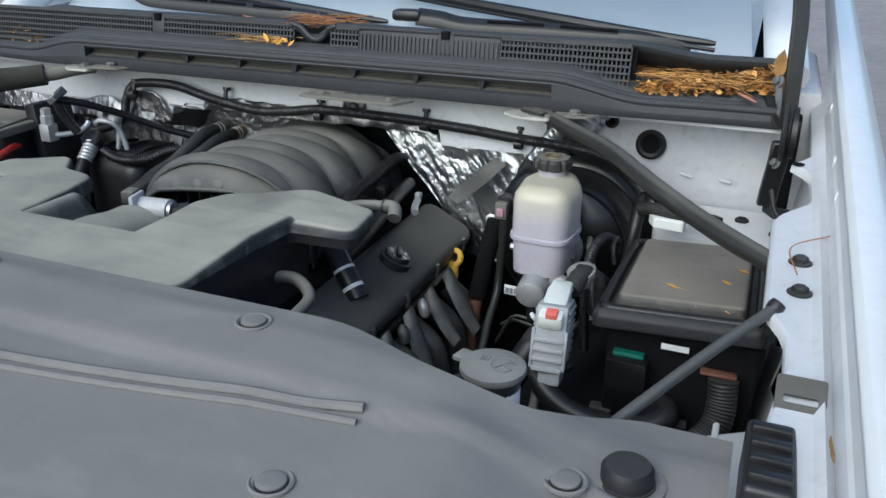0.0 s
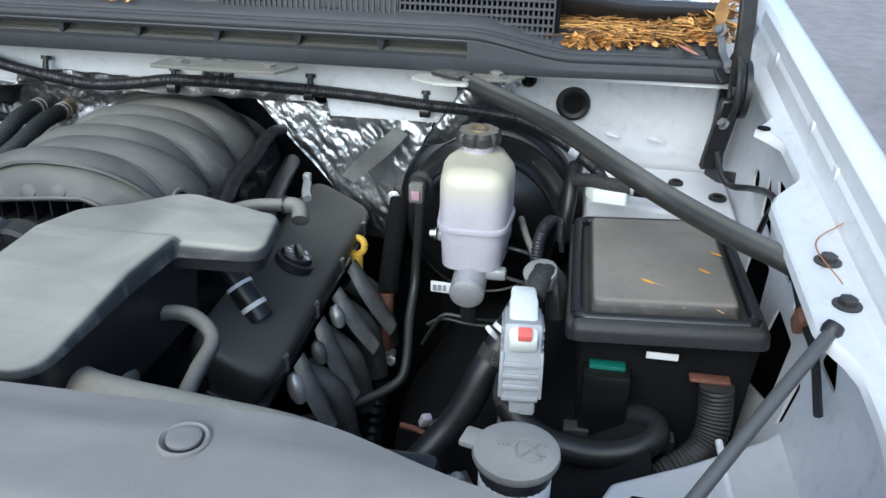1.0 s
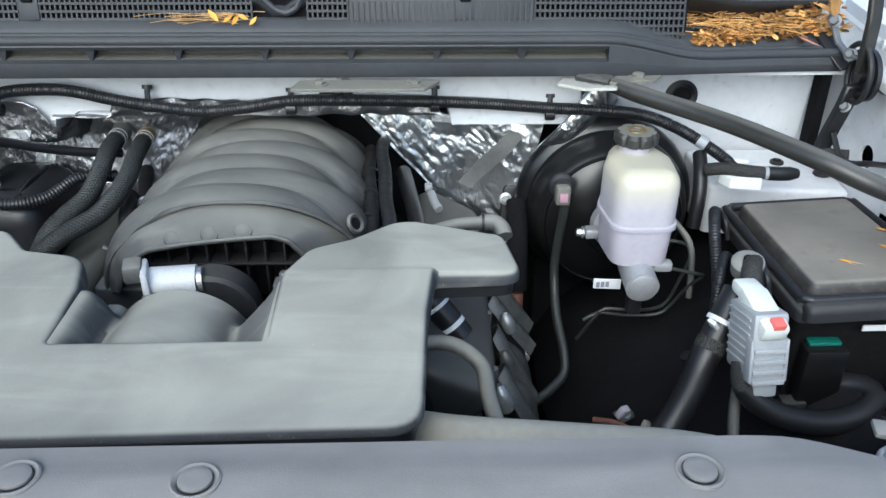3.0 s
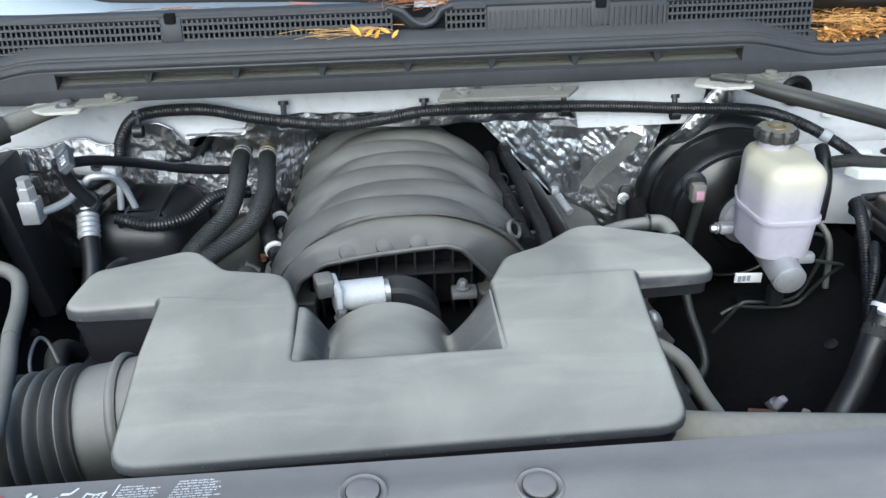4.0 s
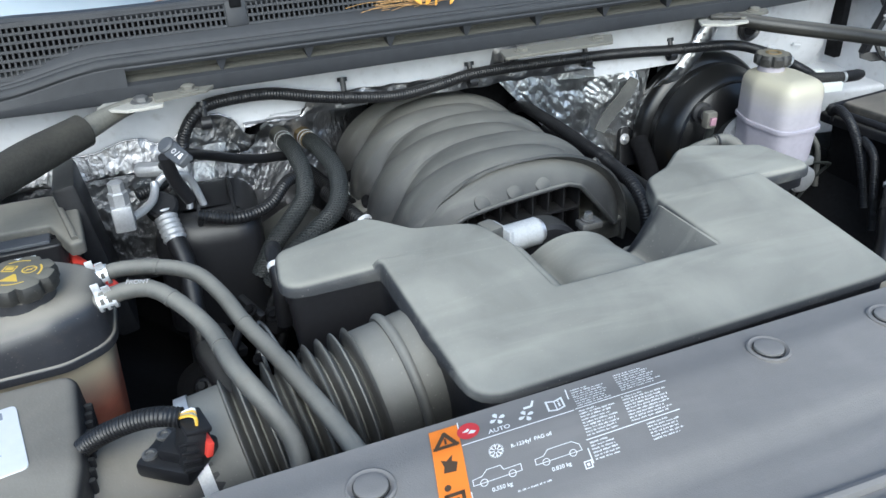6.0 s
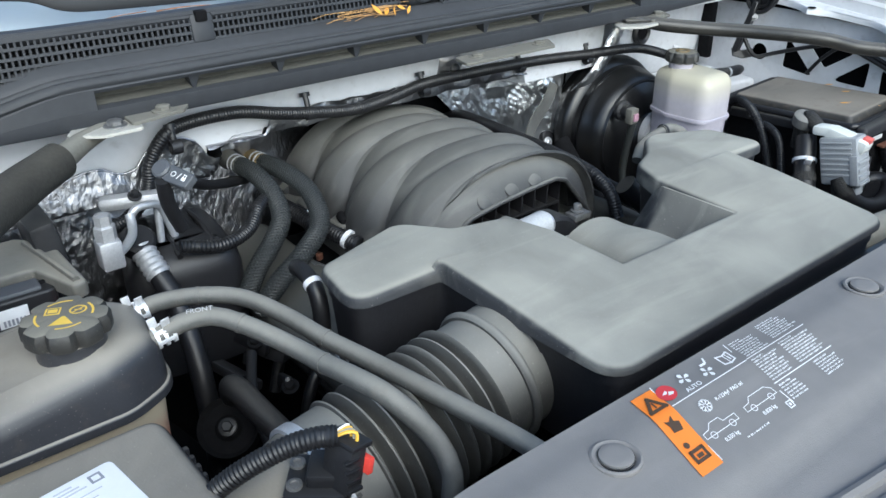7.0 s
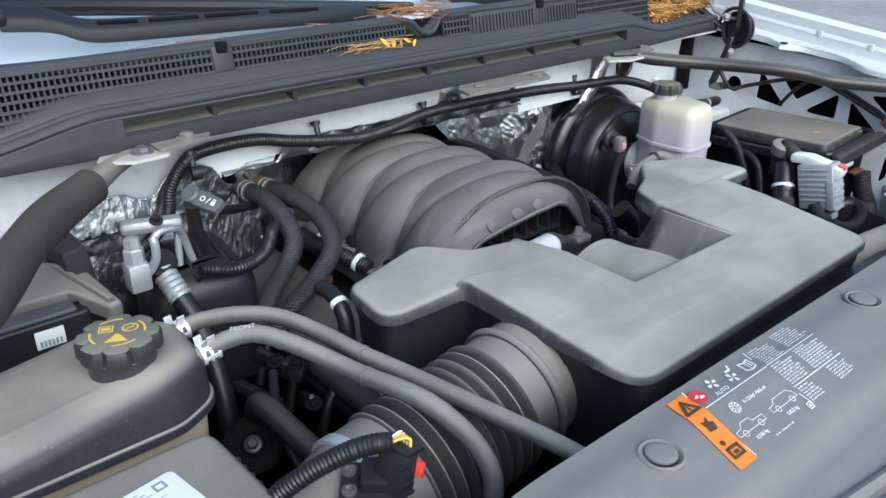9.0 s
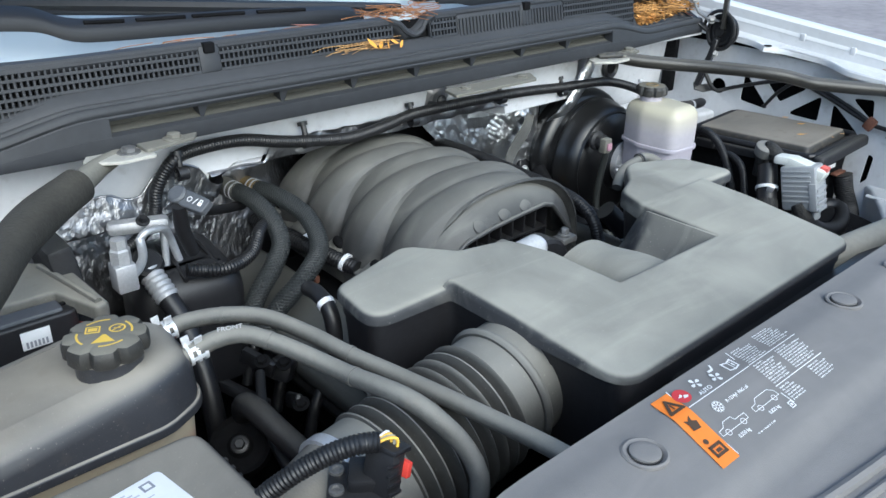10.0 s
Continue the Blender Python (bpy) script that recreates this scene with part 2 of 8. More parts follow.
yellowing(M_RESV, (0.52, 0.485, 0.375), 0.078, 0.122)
M_GREYC = mat("light_grey_connector_plastic", (0.36, 0.375, 0.39), 0.45, vary=0.08, scale=30, dust=0.25, dust_color=(0.3, 0.29, 0.26))
M_WHITEC = mat("white_connector_plastic", (0.74, 0.76, 0.72), 0.45, vary=0.05, scale=30)
M_RED = mat("red_plastic", (0.75, 0.07, 0.05), 0.45, vary=0.06)
M_SALMON = mat("faded_red_mark", (0.80, 0.17, 0.14), 0.5, vary=0.06)
M_ORANGE = mat("orange_label_print", (0.85, 0.24, 0.03), 0.5, vary=0.03)
M_PRINT = mat("white_label_print", (0.85, 0.85, 0.85), 0.55, vary=0.05)
M_PRINTD = mat("dark_label_print", (0.08, 0.05, 0.03), 0.55, vary=0.05)
M_REDP = mat("red_label_print", (0.6, 0.05, 0.06), 0.5, vary=0.03)
M_PINK = mat("pale_pink_plastic", (0.42, 0.24, 0.30), 0.5, vary=0.1)
M_GREEN = mat("green_plastic", (0.015, 0.13, 0.10), 0.45, vary=0.08)
M_RUST = mat("rusty_brown_metal", (0.15, 0.065, 0.042), 0.7, vary=0.25, scale=40)
M_BRASS = mat("tarnished_brass", (0.30, 0.22, 0.10), 0.5, metal=0.6, vary=0.2, scale=40)
M_YELLOW = mat("yellow_plastic", (0.8, 0.5, 0.06), 0.45, vary=0.06)
M_YPRINT = mat("yellow_cap_print", (0.72, 0.5, 0.08), 0.5, vary=0.08)
M_CAPGREY = mat("dusty_grey_cap", (0.16, 0.158, 0.15), 0.6, vary=0.15, scale=30, bump=0.2, dust=0.6, dust_color=(0.34, 0.325, 0.29))
M_CLAMP = mat("bright_zinc_clamp", (0.72, 0.73, 0.75), 0.4, metal=0.5, vary=0.12, scale=60)
M_CLIPG = mat("slate_grey_plastic", (0.085, 0.09, 0.1), 0.5, vary=0.08)
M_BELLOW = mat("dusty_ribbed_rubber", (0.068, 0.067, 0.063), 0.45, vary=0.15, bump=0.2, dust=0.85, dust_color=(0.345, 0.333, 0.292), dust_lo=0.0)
M_PLATE = mat("pale_primed_plate", (0.42, 0.41, 0.37), 0.5, vary=0.12, scale=30, spots=0.2)
M_CAST = mat("matte_pale_casting", (0.52, 0.53, 0.54), 0.6, metal=0.1, vary=0.12, scale=40, bump=0.2, spots=0.15)
M_SHIELDL = mat("grey_boot_steel", (0.32, 0.325, 0.32), 0.4, metal=0.6, vary=0.2, scale=40)
M_SHIELD = mat("dull_heat_shield_steel", (0.09, 0.092, 0.089), 0.45, metal=0.4, vary=0.4, scale=50, dust=0.3, dust_color=(0.2, 0.18, 0.15), spots=0.3)
M_CAPD = mat("dusty_black_cap", (0.028, 0.027, 0.025), 0.5, vary=0.2, scale=30, bump=0.3, dust=0.85, dust_color=(0.25, 0.235, 0.19), dust_lo=0.6)
M_TAN = mat("tan_dusty_plastic", (0.38, 0.35, 0.28), 0.6, vary=0.1, scale=14, dust=0.3)
M_LID = mat("dirty_fuse_lid_plastic", (0.045, 0.043, 0.04), 0.55, vary=0.35, scale=7, bump=0.4, bump_scale=250, dust=0.85, dust_color=(0.30, 0.27, 0.225), dust_lo=0.6, spots=0.35, wiped=0.12)
M_LEAF = mat("dry_leaf", (0.56, 0.30, 0.09), 0.7, vary=0.4, scale=60)
M_LEAFY = mat("yellow_leaf", (0.72, 0.36, 0.05), 0.6, vary=0.15, scale=60)
M_NEEDLE = mat("pine_needle", (0.36, 0.16, 0.06), 0.7, vary=0.3, scale=60)
M_STRAW = mat("straw_needle", (0.50, 0.30, 0.12), 0.6, vary=0.3, scale=60)
M_LABEL = mat("white_paper_label", (0.75, 0.76, 0.78), 0.5, vary=0.03)
M_BARS = mat("grey_print", (0.25, 0.26, 0.3), 0.6, vary=0.05)
M_TANK = mat("smoky_tank_plastic", (0.03, 0.031, 0.036), 0.33, vary=0.15, scale=6, bump=0.12, dust=0.9, dust_color=(0.37, 0.34, 0.285), dust_lo=0.4, spots=0.12)
M_COOL = mat("stained_translucent_tank_plastic", (0.34, 0.12, 0.075), 0.4, vary=0.15, scale=10)
yellowing(M_COOL, (0.38, 0.33, 0.24), 0.075, 0.125)
M_FAINT = mat("faint_grey_print", (0.48, 0.49, 0.54), 0.6, vary=0.05)
M_BRAID = braid_mat("braided_sleeve", (0.015, 0.0165, 0.0165))
M_STRAND = mat("dull_black_yarn", (0.027, 0.030, 0.030), 0.5, vary=0.25, scale=60)
M_CLOTH = braid_mat("fabric_tape_sleeve", (0.03, 0.029, 0.027))
M_GLASS = glass_mat("windshield_glass")
# near white: the windshield's sky reflection is put into the dashboard colour
M_DASH = mat("sky_pale_dashboard", (0.86, 0.87, 0.86), 0.6, vary=0.08)
M_ASPH = mat("worn_asphalt", (0.29, 0.258, 0.25), 0.85, vary=0.2, scale=0.8, bump=0.6, bump_scale=120, spots=0.25)


# ---- mesh helpers ----
from mathutils.geometry import tessellate_polygon


def thing(name, at=(0, 0, 0), label="", category="", group="", kind=""):
    ob = new(name)
    ob.location = at
    ob.empty_display_size = 0.05
    return tagged(ob, label, category, group, kind)


def base_of(ob):
    p = Vector((0, 0, 0))
    while ob is not None:
        p = p + ob.location
        ob = ob.parent
    return p


def part(name, bm, material, parent=None, label="", smooth=True, at=None):
    """Links a bmesh, made in world coordinates, as one mesh object under its thing."""
    org = base_of(parent) if parent else Vector(at or (0, 0, 0))
    bmesh.ops.translate(bm, verts=bm.verts[:], vec=-org)
    me = bpy.data.meshes.new(name)
    bm.normal_update()
    bm.to_mesh(me)
    bm.free()
    me.materials.append(material)
    for p in me.polygons:
        p.use_smooth = smooth
    if smooth:
        me.set_sharp_from_angle(angle=radians(38))
    ob = new(name, me)
    if parent:
        ob.parent = parent
    else:
        ob.location = org
    if label:
        tagged(ob, label)
    return ob


def single(name, bm, material, label, category, group="", kind="", smooth=True):
    lo = [min(v.co[i] for v in bm.verts) for i in range(3)]
    hi = [max(v.co[i] for v in bm.verts) for i in range(3)]
    ob = part(name, bm, material, None, "", smooth, at=((lo[0] + hi[0]) / 2, (lo[1] + hi[1]) / 2, lo[2]))
    return tagged(ob, label, category, group, kind)


def B():
    return bmesh.new()


def box(bm, c, s, r=0.002, rot=(0, 0, 0), seg=2, taper=(1, 1)):
    """A bevelled box at c of size s; taper scales its top."""
    q = bmesh.ops.create_cube(bm, size=1)
    vs = q["verts"]
    for v in vs:
        k = taper if v.co.z > 0 else (1, 1)
        v.co = Vector((v.co.x * s[0] * k[0], v.co.y * s[1] * k[1], v.co.z * s[2]))
    if r > 0:
        es = list({e for v in vs for e in v.link_edges})
        q = bmesh.ops.bevel(bm, geom=es, offset=min(r, min(s) * 0.45), segments=seg, profile=0.5, affect='EDGES')
        vs = list(set(q["verts"]) | {v for v in vs if v.is_valid})
    m = pose(*c, *rot)
    for v in vs:
        v.co = m @ v.co
    return vs


def smooth_path(pts, step=0.01):
    """Points along a Catmull-Rom curve through pts, about a step apart."""
    P = [Vector(p) for p in pts]
    if len(P) == 2:
        n = max(2, int((P[1] - P[0]).length / step))
        return [P[0].lerp(P[1], i / n) for i in range(n + 1)]
    P = [2 * P[0] - P[1]] + P + [2 * P[-1] - P[-2]]
    out = []
    for i in range(1, len(P) - 2):
        a, b, c, d = P[i - 1:i + 3]
        n = max(2, int((c - b).length / step))
        for k in range(n):
            t = k / n
            out.append(0.5 * ((2 * b) + (c - a) * t + (2 * a - 5 * b + 4 * c - d) * t * t + (3 * b - a - 3 * c + d) * t ** 3))
    out.append(P[-2])
    return out


def tube(bm, pts, r, seg=12, step=0.01, rib=0.0, pitch=0.004, cap=True, shape=None, rib_pow=0.6):
    """A tube along a smooth path; rib and pitch give corrugations; shape(s in 0..1) scales the radius."""
    path = smooth_path(pts, min(step, pitch / (10 if rib > 0.01 else 4)) if rib else step)
    tot = sum((b - a).length for a, b in zip(path, path[1:]))
    up = Vector((0, 0, 1))
    rings, s = [], 0.0
    prev = None
    for i, p in enumerate(path):
        d = (path[min(i + 1, len(path) - 1)] - path[max(i - 1, 0)]).normalized()
        if prev is None:
            u = d.cross(up)
            u = (d.cross(Vector((1, 0, 0))) if u.length < 1e-3 else u).normalized()
        else:
            u = (prev - d * prev.dot(d)).normalized()
        prev = u
        w = d.cross(u)
        if i:
            s += (p - path[i - 1]).length
        rr = r * (shape(s / tot) if shape else 1.0)
        if rib:
            rr += rib * (0.5 + 0.5 * math.cos(2 * math.pi * s / pitch)) ** rib_pow
        rings.append([bm.verts.new(p + (u * math.cos(a) + w * math.sin(a)) * rr) for a in (2 * math.pi * k / seg for k in range(seg))])
    for a, b in zip(rings, rings[1:]):
        for k in range(seg):
            bm.faces.new((a[k], a[(k + 1) % seg], b[(k + 1) % seg], b[k]))
    if cap:
        bm.faces.new(rings[0][::-1])
        bm.faces.new(rings[-1])
    return bm


def braid(bm, pts, r, strands=11, lay=0.052, w=0.0011, step=0.004):
    """Flat crossing strands wound both ways round a smooth path."""
    path = smooth_path(pts, step)
    frames, prev, s = [], None, 0.0
    for i, p in enumerate(path):
        d = (path[min(i + 1, len(path) - 1)] - path[max(i - 1, 0)]).normalized()
        u = d.cross(Vector((0.3, 0.1, 1))).normalized() if prev is None else (prev - d * prev.dot(d)).normalized()
        prev = u
        s += (p - path[i - 1]).length if i else 0.0
        frames.append((p, u, d.cross(u), d, s))
    for way in (1, -1):
        for k in range(strands):
            last = None
            for p, u, v, d, s in frames:
                a = 2 * math.pi * (k / strands + way * s / lay)
                out = u * math.cos(a) + v * math.sin(a)
                side = (u * -math.sin(a) + v * math.cos(a)) * (way * 0.6) + d * -0.8
                rr = r + 0.0002 * way
                row = [bm.verts.new(p + out * rr - side * w), bm.verts.new(p + out * (rr + 0.0006)), bm.verts.new(p + out * rr + side * w)]
                if last:
                    for q in range(2):
                        bm.faces.new((last[q], last[q + 1], row[q + 1], row[q]))
                last = row
    return bm


def lathe(bm, profile, c, axis=(0, 0, 1), seg=32, lobes=0, depth=0.0, close=False):
    """Turns (radius, height) pairs about an axis through c; lobes and depth give a scalloped grip."""
    q = Vector(axis).normalized().to_track_quat('Z', 'Y').to_matrix()
    c = Vector(c)
    rings = []
    for r, h in profile:
        ring = []
        for k in range(seg):
            a = 2 * math.pi * k / seg
            rr = r - (depth * max(0, math.cos(a * lobes)) ** 3 if lobes else 0)
            ring.append(bm.verts.new(c + q @ Vector((max(rr, 1e-5) * math.cos(a), max(rr, 1e-5) * math.sin(a), h))))
        rings.append(ring)
    for a, b in zip(rings, rings[1:]):
        for k in range(seg):
            bm.faces.new((a[k], a[(k + 1) % seg], b[(k + 1) % seg], b[k]))
    if close:
        for k in range(seg):
            bm.faces.new((rings[-1][k], rings[-1][(k + 1) % seg], rings[0][(k + 1) % seg], rings[0][k]))
    else:
        bm.faces.new(rings[0][::-1])
        bm.faces.new(rings[-1])
    return bm


def bolt(bm, c, r=0.008, h=0.006, axis=(0, 0, 1)):
    """A flanged hexagon bolt head."""
    lathe(bm, [(r * 1.5, 0), (r * 1.5, h * 0.25), (r * 1.1, h * 0.35)], c, axis, 20)
    c2 = Vector(c) + Vector(axis).normalized() * h * 0.3
    lathe(bm, [(r, 0), (r, h * 0.8), (r * 0.8, h)], c2, axis, 6)


def rounded(pts, r=0.01, n=5):
    """A closed outline with its corners rounded; a point may bring its own radius."""
    out = []
    m = len(pts)
    for i, p in enumerate(pts):
        rr = p[2] if len(p) > 2 else r
        b = Vector(p[:2])
        a, c = Vector(pts[i - 1][:2]), Vector(pts[(i + 1) % m][:2])
        da, dc = (a - b), (c - b)
        la, lc = da.length, dc.length
        da, dc = da / la, dc / lc
        ang = math.acos(max(-1, min(1, da.dot(dc))))
        t = min(rr / max(math.tan(ang / 2), 1e-3), la * 0.48, lc * 0.48)
        p0, p1 = b + da * t, b + dc * t
        for k in range(n + 1):
            s = k / n
            out.append(((1 - s) ** 2 * p0 + 2 * s * (1 - s) * b + s * s * p1))
    return out


def inset(outline, d):
    """The outline, counter-clockwise, drawn in by d."""
    out = []
    m = len(outline)
    for i, p in enumerate(outline):
        e0 = (p - outline[i - 1])
        e1 = (outline[(i + 1) % m] - p)
        n0, n1 = Vector((-e0.y, e0.x)), Vector((-e1.y, e1.x))
        n0 = n0.normalized() if n0.length > 1e-9 else n1.normalized()
        n1 = n1.normalized() if n1.length > 1e-9 else n0
        n = (n0 + n1)
        n = n.normalized() if n.length > 1e-6 else n0
        out.append(p + n * d / max(0.5, n.dot(n0)))
    return out


def prism(bm, outline, z0, z1, r=0.004, slope=None, flare=0.0, m=None, top=True, bottom=True):
    """An outline raised from z0 to z1 with a rounded upper edge; slope(x, y) adds to the top; flare widens the foot."""
    rows = [(flare, z0, 0.0)]
    for k in range(5):
        a = math.pi / 2 * k / 4
        rows.append((r * (1 - math.cos(a)), z1 - r + r * math.sin(a), 1.0))
    rings = []
    for d, z, f in rows:
        o = inset(outline, d) if abs(d) > 1e-9 else outline
        rings.append([bm.verts.new((p.x, p.y, z + (f * slope(p.x, p.y) if slope else 0))) for p in o])
    n = len(outline)
    for a, b in zip(rings, rings[1:]):
        for k in range(n):
            bm.faces.new((a[k], a[(k + 1) % n], b[(k + 1) % n], b[k]))
    for ring, want, flip in ((rings[-1], top, False), (rings[0], bottom, True)):
        if want:
            for t in tessellate_polygon([[Vector((v.co.x, v.co.y, 0)) for v in ring]]):
                a, b, c = (ring[k] for k in t)
                up = (b.co - a.co).xy.cross((c.co - a.co).xy) > 0
                f = (a, b, c) if up != flip else (a, c, b)
                try:
                    bm.faces.new(f)
                except ValueError:
                    pass
    if m is not None:
        for ring in rings:
            for v in ring:
                v.co = m @ v.co
    return bm


def rect(x0, y0, x1, y1, r=0.01, n=4):
    return rounded([(x0, y0), (x1, y0), (x1, y1), (x0, y1)], r, n)


def extrude_x(bm, prof, xs, warp=None, close=False):
    """A (y, z) profile carried along the xs; warp(x, y, z) bends it."""
    rings = []
    for x in xs:
        rings.append([bm.verts.new(warp(x, y, z) if warp else (x, y, z)) for y, z in prof])
    n = len(prof)
    for a, b in zip(rings, rings[1:]):
        for k in range(n if close else n - 1):
            bm.faces.new((a[k], b[k], b[(k + 1) % n], a[(k + 1) % n]))
    if close:
        bm.faces.new(rings[0])
        bm.faces.new(rings[-1][::-1])
    return bm


def sheet(bm, fn, nu, nv, thick=0.0):
    """A grid of fn(u, v), with thickness along -normal where asked."""
    g = [[bm.verts.new(fn(i / nu, j / nv)) for j in range(nv + 1)] for i in range(nu + 1)]
    fs = [bm.faces.new((g[i][j], g[i + 1][j], g[i + 1][j + 1], g[i][j + 1])) for i in range(nu) for j in range(nv)]
    if thick:
        bm.normal_update()
        bmesh.ops.solidify(bm, geom=fs, thickness=thick)
    return bm


def sstep(a, b, x):
    t = max(0.0, min(1.0, (x - a) / (b - a)))
    return t * t * (3 - 2 * t)


def frange(a, b, n):
    return [a + (b - a) * i / n for i in range(n + 1)]


# ---- setting: ground, body shell ----
bm = B()
g = [bm.verts.new(p) for p in ((-60, -60, 0), (60, -60, 0), (60, 60, 0), (-60, 60, 0))]
bm.faces.new(g)
tagged(part("ground", bm, M_ASPH), "worn grey asphalt lot around the truck", "ground", kind="structure")


def fender_rail_z(y):
    return 1.19 + 0.08 * y


def crest_z(y):
    return 1.25 + 0.11 * y


def build_fender(sx, name):
    t = thing(name, (sx * 0.95, -0.3, 0.5), "white painted front fender with a bolted inner rail", "fender", "front fenders")
    ys = frange(-1.15, 1.4, 70)

    def prof(y):
        cz = crest_z(y)
        return [(0.925, cz - 0.03), (0.932, cz - 0.006), (0.938, cz), (0.955, cz + 0.002), (0.968, cz - 0.005), (0.985, cz - 0.025),
                (1.0, cz - 0.07), (1.01, cz - 0.2), (1.012, cz - 0.5), (0.98, cz - 0.75)]
    bm = B()
    rows = [[bm.verts.new((sx * x, y, z)) for x, z in prof(y)] for y in ys]
    for a, b in zip(rows, rows[1:]):
        for i in range(len(a) - 1):
            bm.faces.new((a[i], b[i], b[i + 1], a[i + 1]) if sx < 0 else (a[i], a[i + 1], b[i + 1], b[i]))
    part("outer_skin", bm, M_WHITE, t)
    bm = B()
    rows = []
    for y in frange(-1.0, 0.2, 60):
        rz, cz = fender_rail_z(y), crest_z(y)
        w = 0.882 - 0.02 * sstep(-0.22, -0.3, y) * sstep(-0.56, -0.5, y) + 0.022 * sstep(-0.3, -0.22, y) - 0.012 * sstep(-0.6, -0.7, y)
        w -= 0.025 * math.exp(-((y + 0.10) / 0.022) ** 2)
        rows.append([bm.verts.new((sx * x, y, z)) for x, z in
                     [(w, rz - 0.012), (w + 0.001, rz - 0.003), (w + 0.004, rz), (0.905, rz), (0.912, rz + 0.006), (0.921, cz - 0.05), (0.927, cz - 0.025), (0.929, cz - 0.004)]])
    for a, b in zip(rows, rows[1:]):
        for i in range(len(a) - 1):
            bm.faces.new((a[i], b[i], b[i + 1], a[i + 1]) if sx < 0 else (a[i], a[i + 1], b[i + 1], b[i]))
    part("inner_rail", bm, M_WHITEM, t, "white painted inner rail with holes")
    for y in (-0.404, -0.471):
        bm = B()
        bolt(bm, (sx * 0.893, y, fender_rail_z(y)), 0.008, 0.006)
        part("rail_bolt", bm, M_BLACKD, t)
    for y, x in ((-0.105, 0.888), (-0.02, 0.916)):
        # hole drawn as a near-black disc in place of its shade
        bm = B()
        lathe(bm, [(0.008, 0), (0.008, 0.0015)], (sx * x, y, fender_rail_z(y) + 0.0005), seg=16)
        part("rail_hole", bm, M_VOID, t)
    for y in (-0.16, -0.27, 0.06):
        bm = B()
        box(bm, (sx * 0.926, y, crest_z(y) - 0.028), (0.004, 0.012, 0.016), 0.002)
        part("clip_stud", bm, M_WHITEP, t)
    return t


build_fender(1, "fender")
build_fender(-1, "fender")


def plate(bm, outer, holes, place, thick):
    """A flat plate with openings, given as outlines in the plate's plane; place maps (a, b) into space."""
    es = []
    for loop in [outer] + holes:
        vs = [bm.verts.new(place(p.x, p.y)) for p in loop]
        es += [bm.edges.new((vs[k], vs[(k + 1) % len(vs)])) for k in range(len(vs))]
    r = bmesh.ops.triangle_fill(bm, edges=es, use_beauty=True)
    fs = [f for f in r["geom"] if isinstance(f, bmesh.types.BMFace)]
    bmesh.ops.recalc_face_normals(bm, faces=fs)
    bmesh.ops.solidify(bm, geom=fs, thickness=thick)
    return bm


def build_apron(sx):
    """Inner fender: sheet metal with a truss of triangular openings."""
    t = thing("inner_fender", (sx * 0.93, -0.3, 0.6), "grey-white inner fender panel with triangular openings", "inner fender", "inner fenders")
    x = sx * 0.925
    tri_ = [[(-0.046, 1.112), (-0.044, 1.045), (-0.118, 1.036)], [(-0.085, 1.116), (-0.138, 1.060), (-0.192, 1.098), (-0.185, 1.116)], [(-0.158, 1.038), (-0.229, 1.036), (-0.230, 1.092)],
            [(-0.255, 1.083), (-0.259, 1.022), (-0.324, 1.024)], [(-0.290, 1.100), (-0.336, 1.104), (-0.343, 1.058)], [(-0.37, 1.03), (-0.40, 1.085), (-0.43, 1.03)],
            [(-0.352, 0.995), (-0.364, 0.99), (-0.364, 0.945), (-0.352, 0.93)],
            [(-0.06, 1.010), (-0.150, 1.015), (-0.190, 0.945), (-0.09, 0.90)], [(-0.225, 1.005), (-0.300, 1.002), (-0.315, 0.93), (-0.225, 0.90)]]
    holes = [rounded(h, 0.006, 3) for h in tri_]
    holes.append([Vector((0.015 + 0.018 * math.cos(a), 1.067 + 0.018 * math.sin(a))) for a in frange(0, 2 * math.pi, 20)[:-1]])
    outer = rounded([(-0.80, 0.66), (0.17, 0.66), (0.17, 1.165), (-0.04, 1.165), (-0.5, 1.14), (-0.80, 1.11)], 0.01, 2)
    bm = B()
    plate(bm, outer, holes, lambda a, b: (x - sx * 0.20 * max(0.0, 1.03 - b), a, b), 0.003)
    part("panel", bm, M_WHITEP, t)
    # near-black box behind the openings, so that they read as shaded
    bm = B()
    box(bm, (sx * 0.975, -0.3, 0.95), (0.02, 1.0, 0.5), 0.003)
    part("splash_liner", bm, M_VOID, t)
    return t


build_apron(1)
build_apron(-1)

# body side behind the bay, closing the gap to the cabin
for sx in (1, -1):
    bm = B()
    box(bm, (sx * 0.895, 0.40, 0.95), (0.05, 0.46, 0.56), 0.01)
    single("body_side", bm, M_WHITEP, "white painted body side beside the cowl", "body panel", kind="structure")

